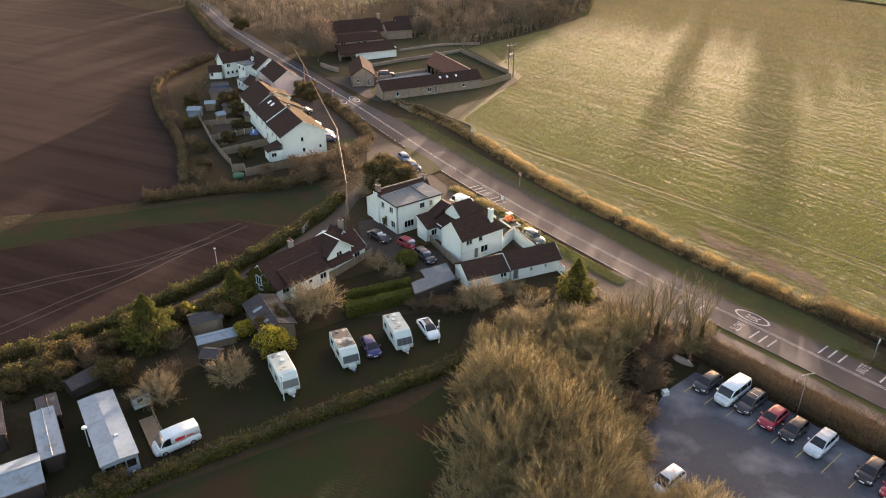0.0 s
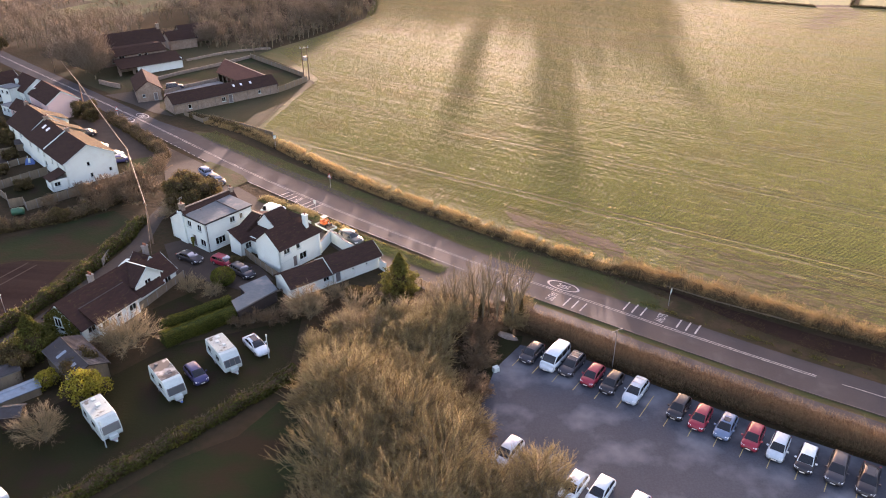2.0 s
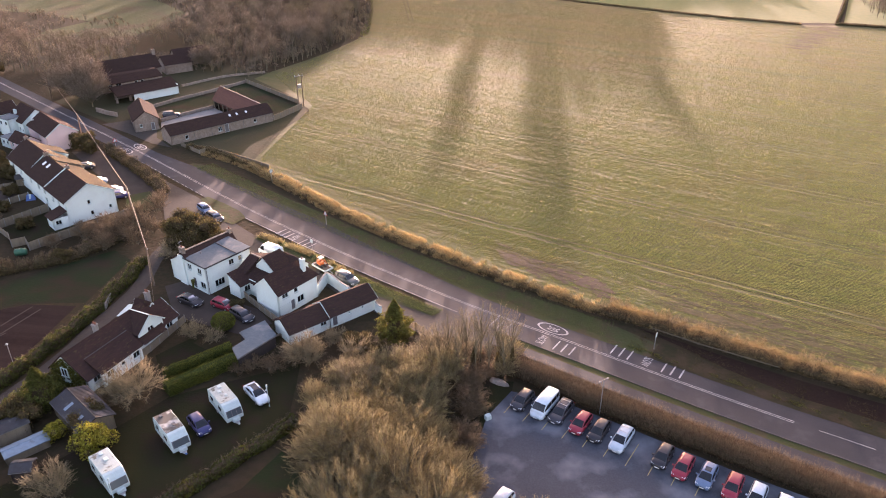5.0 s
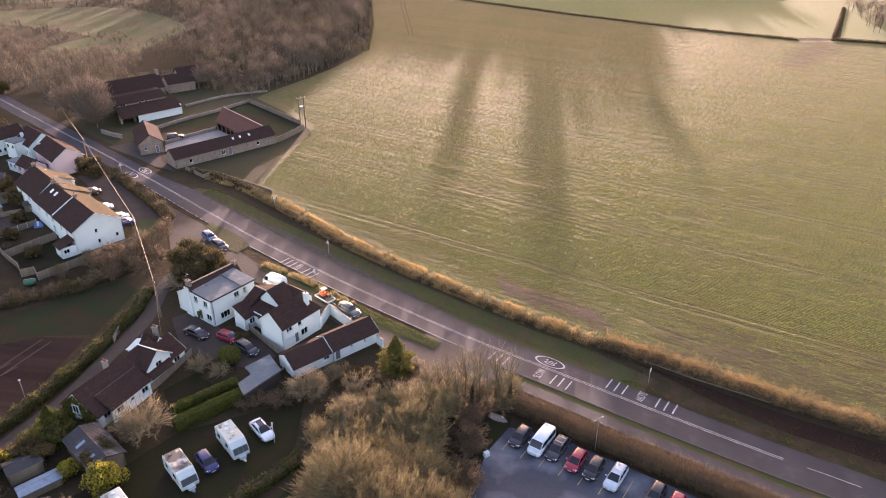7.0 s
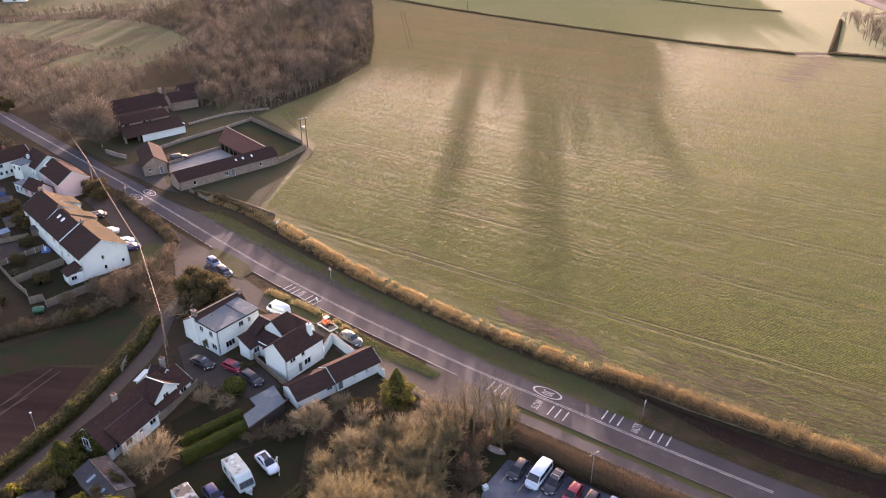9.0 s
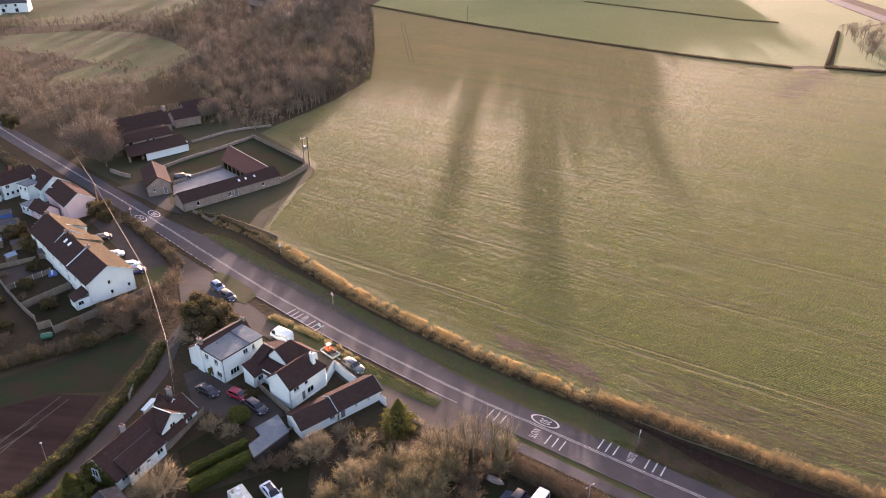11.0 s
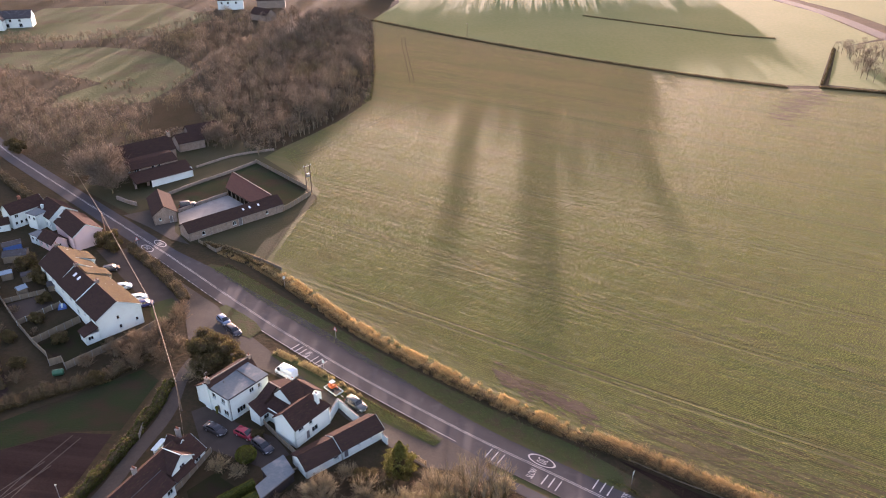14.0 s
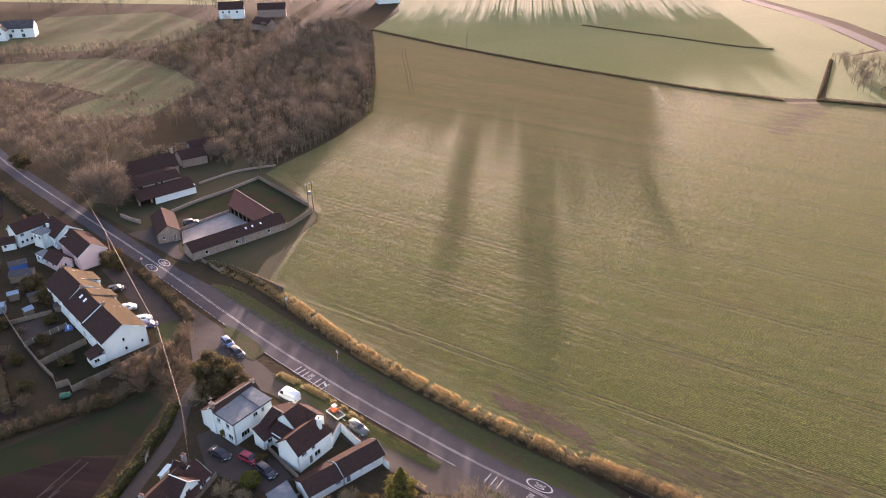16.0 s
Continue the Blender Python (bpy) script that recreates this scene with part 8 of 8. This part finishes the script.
for x, y, yaw, L, W, h, r, lab, wl, rf in (
        (-111.5, 163.8, 34, 4.3, 2.6, 2.0, 2.4, "blue-grey garden shed behind the pink house", BLUESHEET, TIN), (-109.0, 158.8, 17, 5.4, 3.4, 1.9, 2.6, "wide grey-roofed garden shed", WOOD, TIN),
        (-104.8, 150.2, 30, 2.4, 1.8, 1.8, 2.2, "small pale-roofed garden shed", WOOD, PALETIN), (-99.6, 149.6, 30, 2.4, 1.8, 1.8, 2.2, "small grey garden shed", WOOD, TIN),
        (-97.2, 143.4, 50, 2.0, 1.6, 1.7, 2.2, "small garden shed with a pale blue gable", WOOD, PALETIN), (-91.6, 145.6, 20, 2.6, 1.8, 1.6, 2.1, "small grey-roofed shed behind the terrace", WOOD, TIN),
        (-106.0, 144.5, 20, 3.0, 2.2, 1.8, 2.3, "greenhouse-like pale garden shed", PALETIN, PALETIN)):
    shed(x, y, yaw, L, W, h, r, lab, wl, rf)
tp = thing("tarpaulin", -85.2, 138.6, 20, "blue and white tarpaulin over a garden heap", "tarpaulin")
part("sheet", Geo().hexa([(-0.9, -0.6, 0), (0.9, -0.6, 0), (0.9, 0.6, 0), (-0.9, 0.6, 0)], [(-0.6, -0.3, 1.1), (0.7, -0.35, 0.9), (0.6, 0.3, 1.0), (-0.5, 0.35, 1.15)]), BLUESHEET, tp)
part("stripe", Geo().hexa([(-0.2, -0.5, 0.42), (0.2, -0.5, 0.42), (0.2, 0.5, 0.42), (-0.2, 0.5, 0.42)], [(-0.15, -0.36, 1.13), (0.2, -0.36, 1.1), (0.2, 0.36, 1.12), (-0.15, 0.36, 1.15)]), PLASTIC, tp)
tk = thing("oil_tank", -75.0, 114.6, 17, "green plastic oil tank beside the garden fence", "tank")
part("body", Geo().loft([[(x, 0.65 * math.cos(a) * s, 0.75 + 0.65 * math.sin(a) * s) for a in np.linspace(0, 6.283, 12, endpoint=False)] for x, s in ((-1.0, 0.7), (-0.85, 1), (0.85, 1), (1.0, 0.7))]), GREENPLASTIC, tk, smooth=True)
part("cap", Geo().tube((0.2, 0, 1.38), (0.2, 0, 1.5), 0.16, n=8), GREENPLASTIC, tk)


# ---- fences, walls and gates ----
def fence(name, line, h, label, mat=None, step=1.85, gravel=0.0, post_mat=None, group="garden fences"):
    """Posts with panels of upright boards between them."""
    mat = mat or WOOD
    f = thing(name, *line[0], 0, label, "fence", group)
    ox, oy = line[0]
    for (x0, y0), (x1, y1) in zip(line, line[1:]):
        d = math.hypot(x1 - x0, y1 - y0)
        n = max(1, round(d / step))
        a = math.degrees(math.atan2(y1 - y0, x1 - x0))
        for k in range(n + 1):
            px_, py_ = x0 + (x1 - x0) * k / n - ox, y0 + (y1 - y0) * k / n - oy
            part("post", Geo().box((px_, py_, h / 2 + 0.03), (0.11, 0.11, h + 0.06), a), post_mat or CONCRETE, f)
            if k < n:
                cx, cy = x0 + (x1 - x0) * (k + 0.5) / n - ox, y0 + (y1 - y0) * (k + 0.5) / n - oy
                hh = h * rng.uniform(0.95, 1.0)
                pn = part("panel", Geo().box((cx, cy, hh / 2), (d / n - 0.1, 0.04, hh), a), mat, f)
                part("capping", Geo().box((cx, cy, hh + 0.02), (d / n - 0.1, 0.09, 0.04), a), mat, pn)
    return f


fence("panel_fence", [(-61.5, 131.5), (-63.5, 128.5), (-74.4, 116.4)], 1.7, "weathered panel fence beside the end terrace house")
fence("panel_fence", [(-74.4, 116.4), (-76.2, 118.8), (-78.2, 117.6), (-80.2, 120.6)], 1.6, "stepped panel fence at the garden corner")
fence("panel_fence", [(-80.2, 120.6), (-84.9, 124.8), (-91.5, 131.5), (-99.5, 140.5), (-108, 150.5)], 1.4, "long dark garden boundary fence", step=2.2)
fence("panel_fence", [(-78.8, 133.0), (-84.9, 124.8)], 1.7, "panel fence between two terrace gardens")
fence("panel_fence", [(-86.0, 139.5), (-91.8, 131.8)], 1.3, "low garden fence with grey posts", post_mat=PLASTIC)
fence("panel_fence", [(-92.0, 145.0), (-99.5, 140.5)], 1.2, "low garden fence between sheds")
fence("yard_fence", [(-34.0, 103.0), (-30.9, 99.2), (-27.6, 95.6), (-24.0, 91.8)], 1.25, "timber fence along the gravel yard")
fence("garden_fence", [(-39.4, 93.6), (-42.0, 86.0), (-44.6, 80.5)], 1.2, "timber fence before the bungalow")
fence("barn_fence", [(-45.3, 189.5), (-43.8, 191.5), (-39.6, 200.0)], 1.6, "pale timber fence beside the stone barn")
fence("lawn_fence", [(-41.4, 204.6), (-61.5, 226.4)], 1.3, "pale timber fence between the farm lawn and the field", step=2.4)
fence("paddock_fence", [(-64.0, 170.2), (-58.0, 164.8), (-55.8, 166.9), (-45.2, 159.6), (-39.5, 155.4)], 1.0, "low timber fence at the farm entrance", step=2.4)


wf = thing("low_rail_fence", 31.3, 91.4, 0, "low weathered timber edging rail on short posts", "fence")
FENCE_F = [(0, 0), (5.7, -4.0), (10.9, -7.0), (15.2, -9.6)]
for (x0, y0), (x1, y1) in zip(FENCE_F, FENCE_F[1:]):
    d, a = math.hypot(x1 - x0, y1 - y0), math.degrees(math.atan2(y1 - y0, x1 - x0))
    n = round(d / 2.4)
    for k in range(n):
        part("post", Geo().box((x0 + (x1 - x0) * k / n, y0 + (y1 - y0) * k / n, 0.2), (0.1, 0.1, 0.45), a, rng.uniform(-3, 3)), WOOD, wf)
    part("rail", Geo().box(((x0 + x1) / 2, (y0 + y1) / 2 - 0.06, 0.3), (d, 0.05, 0.16), a), WOOD, wf)


def stone_wall(line, h, label, mat=None, w=0.4):
    ox, oy = line[0]
    t = thing("stone_wall" if mat is None else "rendered_wall", ox, oy, 0, label, "wall")
    rel = smooth_line([(x - ox, y - oy) for x, y in line], 1.6)
    a, b = offset(rel, -w / 2), offset(rel, w / 2)
    rings = []
    for i, (p, q) in enumerate(zip(a, b)):
        k = h * (1 + 0.05 * math.sin(i * 2.1 + ox))
        rings.append([(*p, -0.1), (*q, -0.1), (*q, k), (*p, k)])
    part("masonry", Geo().loft(rings), mat or STONE, t)
    part("coping", Geo().loft([[(r[3][0], r[3][1], r[3][2]), (r[2][0], r[2][1], r[2][2]), (r[2][0], r[2][1], r[2][2] + 0.07), (r[3][0], r[3][1], r[3][2] + 0.07)] for r in rings]), CONCRETE if mat else STONE, t)
    return t


stone_wall([(-81.9, 200.5), (-76.6, 207.8), (-69.3, 216.1)], 0.8, "rough stone wall of the farm courtyard")
stone_wall([(-69.3, 216.1), (-61.5, 226.4)], 0.8, "rough stone wall beside the farm lawn")
stone_wall([(-75.2, 188.6), (-70.3, 194.4), (-64.6, 200.6)], 0.8, "low stone wall between courtyard and lawn")
stone_wall([(-88.5, 193.0), (-91.5, 194.5), (-96.0, 197.5)], 1.1, "low stone wall beside the farm entrance")
stone_wall([(-80.0, 222.0), (-70.0, 232.5), (-58.0, 238.0)], 0.6, "stone wall along the edge of the wood")
stone_wall([(-20.3, 101.4), (-19.3, 105.2)], 2.0, "white rendered wall at the cottage end", WHITEWALL, 0.25)
stone_wall([(-19.3, 105.2), (-16.0, 101.4), (-14.4, 99.4)], 2.0, "white rendered courtyard wall beside the lane", WHITEWALL, 0.25)
stone_wall([(-10.6, 96.6), (-9.6, 95.4)], 1.6, "short white wall beside the outbuilding", WHITEWALL, 0.25)

gt = thing("field_gate", -52.75, 96.7, 95, "pale weathered timber gate by the lane", "gate")
for k in range(6):
    part("rail", Geo().box((1.8, 0, 0.3 + 0.2 * k), (3.6, 0.05, 0.11)), CONCRETE, gt)
for xx in (0.0, 1.8, 3.6):
    part("post", Geo().box((xx, 0.03, 0.7), (0.12, 0.12, 1.45)), WOOD, gt)


yg = thing("yard_gate", -5.3, 92.3, -41, "pale sunlit timber gate beside the cypress", "gate")
for k in range(5):
    part("rail", Geo().box((1.55, 0, 0.3 + 0.22 * k), (3.1, 0.05, 0.13)), PALEWOOD, yg)
for xx in (0.0, 1.55, 3.1):
    part("post", Geo().box((xx, 0.03, 0.7), (0.14, 0.14, 1.45)), PALEWOOD, yg)

# ---- poles, cables, lamps and road signs ----
def pole(x, y, h, label, steps=True, lean=0.0):
    t = thing("telegraph_pole", x, y, 0, label, "pole")
    part("shaft", Geo().tube((0, 0, -0.3), (lean, 0, h), 0.15, 0.1, 9), POLEWOOD, t)
    part("crossarm", Geo().box((lean, 0, h - 0.35), (0.1, 1.0, 0.1), 40), POLEWOOD, t)
    for k in (-0.4, 0.4):
        part("insulator", Geo().tube((lean - 0.64 * k, 0.77 * k, h - 0.3), (lean - 0.64 * k, 0.77 * k, h - 0.12), 0.05, 0.035, 7), PLASTIC, t)
    return t


def cable(a, b, sag, r, label, mat=None, n=26):
    a, b = Vector(a), Vector(b)
    pts = [a.lerp(b, k / n) - Vector((0, 0, 4 * sag * (k / n) * (1 - k / n))) for k in range(n + 1)]
    t = thing("overhead_cable", a.x, a.y, 0, label, "cable", z=a.z)
    g = Geo()
    rings = []
    for k, p in enumerate(pts):
        d = (pts[min(n, k + 1)] - pts[max(0, k - 1)]).to_track_quat("Z", "Y")
        rings.append([(p - a) + d @ Vector((r * math.cos(q), r * math.sin(q), 0)) for q in (0, 1.57, 3.14, 4.71)])
    part("strand", g.loft(rings), mat or CABLE, t)


pole(-47.8, 104.2, 7.3, "dark wooden telegraph pole beside the lane")
pole(-60.4, 129.0, 7.0, "wooden telegraph pole beside the terrace parking")
pole(-89.6, 173.9, 7.0, "wooden telegraph pole beside the pink house")
pole(-114.3, 210.0, 8.0, "wooden telegraph pole beside the main road")
pole(-149.0, 248.5, 8.0, "distant wooden telegraph pole in roadside scrub")
for a, b, sag in (((-47.8, 104.2, 7.2), (-60.4, 129.0, 6.9), 0.15), ((-60.4, 129.0, 6.9), (-89.6, 173.9, 6.9), 0.3), ((-89.6, 173.9, 6.9), (-114.3, 210.0, 7.9), 0.3)):
    cable(a, b, sag, 0.055, "thick sunlit overhead cable between telegraph poles")
cable((-114.3, 210.0, 7.9), (-149.0, 248.5, 7.9), 0.8, 0.03, "overhead cable along the main road")
cable((-47.8, 104.2, 7.1), (-43.2, 92.8, 3.9), 0.3, 0.02, "thin service cable to the bungalow")
cable((-47.8, 104.2, 7.1), (-42.6, 106.2, 5.0), 0.2, 0.02, "thin service cable to the flat-roofed house")

hp = thing("transformer_pole", -40.0, 201.6, 40, "twin wooden poles carrying a grey transformer", "pole")
for k in (-0.8, 0.8):
    part("shaft", Geo().tube((k, 0, -0.3), (k, 0, 9.0), 0.16, 0.12, 8), POLEWOOD, hp)
part("crossarm", Geo().box((0, 0, 8.8), (2.8, 0.14, 0.14)), STEEL, hp)
part("brace", Geo().box((0, 0, 6.6), (1.8, 0.12, 0.12)), STEEL, hp)
part("transformer", Geo().box((0, 0.1, 5.9), (0.9, 0.7, 1.0)), STEEL, hp)
for k in (-1.2, 0, 1.2):
    part("insulator", Geo().tube((k, 0, 8.87), (k, 0, 9.25), 0.08, 0.06, 7), PLASTIC, hp)
for x, y in ((-34.0, 335.0), (13.0, 408.0), (-160.0, 425.0)):
    pole(x, y, 9.0, "distant wooden electricity pole")

lp = thing("lamp_post", 19.9, 72.6, 34, "slim steel car park lamp post with two heads", "lamp")
part("shaft", Geo().tube((0, 0, 0), (0, 0, 5.4), 0.06, 0.045, 8), STEEL, lp)
part("arm", Geo().box((0, 0, 5.4), (1.2, 0.06, 0.06)), GREYPLASTIC, lp)
for k in (-0.65, 0.65):
    part("head", Geo().box((k, 0, 5.38), (0.36, 0.2, 0.08)), CONCRETE, lp)
for x, y in ((-22.5, 74.0), (-36.3, 58.2)):
    t = thing("white_post", x, y, 0, "white painted post with a small lamp on the lawn", "post")
    part("shaft", Geo().tube((0, 0, 0), (0, 0, 3.3), 0.06, 0.05, 8), PLASTIC, t)
    part("head", Geo().tube((0, 0, 3.3), (0, 0, 3.55), 0.14, 0.1, 8), PLASTIC, t)
fp = thing("lamp_post", -52.6, 45.6, 0, "white garden lamp post with a round head", "lamp")
part("shaft", Geo().tube((0, 0, 0), (0, 0, 2.6), 0.06, 0.05, 8), PLASTIC, fp)
part("head", Geo().tube((0, 0, 2.6), (0, 0, 2.8), 0.28, 0.22, 10), PLASTIC, fp)
lw = thing("lane_lamp", -60.2, 83.0, 0, "small white lamp on a thin post beside the lane", "lamp")
part("shaft", Geo().tube((0, 0, 0), (0, 0, 3.4), 0.04, n=6), STEEL, lw)
part("head", Geo().box((0, 0, 3.45), (0.3, 0.2, 0.12)), PLASTIC, lw)


def sign(x, y, yaw, h, shape, label):
    t = thing("road_sign", x, y, yaw, label, "sign")
    part("post", Geo().tube((0, 0, 0), (0, 0, h), 0.045, n=7), STEEL, t)
    if shape == "triangle":
        s = 0.62
        for mat, k, d in ((REDSHAPE, 1.0, 0.0), (PLASTIC, 0.72, -0.012)):
            pts = [(-s * k, h - 0.62 + (1 - k) * 0.35), (s * k, h - 0.62 + (1 - k) * 0.35), (0, h - 0.62 + (1 - k) * 0.35 + 1.07 * k)]
            part("face", Geo().hexa([(a, -0.05 + d, z) for a, z in pts], [(a, -0.06 + d, z) for a, z in pts]), mat, t)
    elif shape == "round":
        part("face", Geo().tube((0, -0.05, h - 0.3), (0, -0.07, h - 0.3), 0.32, n=18), REDSHAPE, t)
        part("inner_face", Geo().tube((0, -0.07, h - 0.3), (0, -0.08, h - 0.3), 0.24, n=18), PLASTIC, t)
    else:
        part("face", Geo().box((0, -0.06, h - 0.35), (0.7, 0.02, 0.7)), PLASTIC, t)
    return t


sign(-22.5, 126.8, -40, 2.7, "triangle", "white triangular warning sign on the verge")
sign(-23.6, 116.6, -40, 2.2, "square", "back of a pale road sign on the bank")
sign(-78.9, 167.7, 50, 2.6, "triangle", "white triangular warning sign beside the terrace")
sign(30.3, 86.4, 55, 2.8, "square", "grey back of a road sign on the verge")
sign(-37.2, 147.6, 50, 3.0, "square", "sunlit road sign seen nearly edge on")
sign(9.8, 86.3, 55, 2.2, "round", "round speed limit sign beside the footway")

wb_ = thing("white_block", 5.6, 71.6, 30, "small white concrete block on the grass", "block")
part("body", Geo().hexa([(-0.4, -0.3, 0), (0.4, -0.3, 0), (0.4, 0.3, 0), (-0.4, 0.3, 0)], [(-0.35, -0.26, 0.6), (0.35, -0.26, 0.6), (0.35, 0.26, 0.7), (-0.35, 0.26, 0.7)]), PLASTIC, wb_)
bt = thing("upturned_boat", 7.6, 78.8, -33, "weathered pale upturned dinghy on the grass", "boat")
part("hull", Geo().loft([[(x, w * math.cos(a), 0.05 + 0.45 * w * math.sin(a)) for a in np.linspace(0, math.pi, 9)] for x, w in ((-1.35, 0.45), (-0.8, 0.62), (0.2, 0.65), (1.0, 0.4), (1.45, 0.06))], closed=False), STONE, bt, smooth=True)
for x, y, yaw in ((-29.6, 83.0, 30), (-24.5, 89.3, 40)):
    t = thing("garden_table", x, y, yaw, "plain weathered garden bench", "bench")
    part("seat", Geo().box((0, 0, 0.45), (1.5, 0.4, 0.05)), WOOD, t)
    for k in (-0.6, 0.6):
        part("leg", Geo().box((k, 0, 0.21), (0.08, 0.36, 0.42)), WOOD, t)
g = Geo()
for off in (-0.9, 0.9):
    for lift, pts in ((0.0, [(-84, 50), (-78.3, 61.2), (-75.3, 68.7), (-71.4, 77.1), (-68.0, 87.4), (-64.0, 97.5)]), (0.012, [(-96, 60), (-85.6, 68.8), (-81.3, 73.4), (-72.5, 81.3), (-66.0, 91.0)])):
        rb = ribbon(smooth_line(pts), off - 0.11, off + 0.11, 0.05 + lift)
        g.add(rb.v, rb.f)
setting("tractor_tracks", g, LANE, "pale tractor wheel tracks over the ploughed soil", "track")
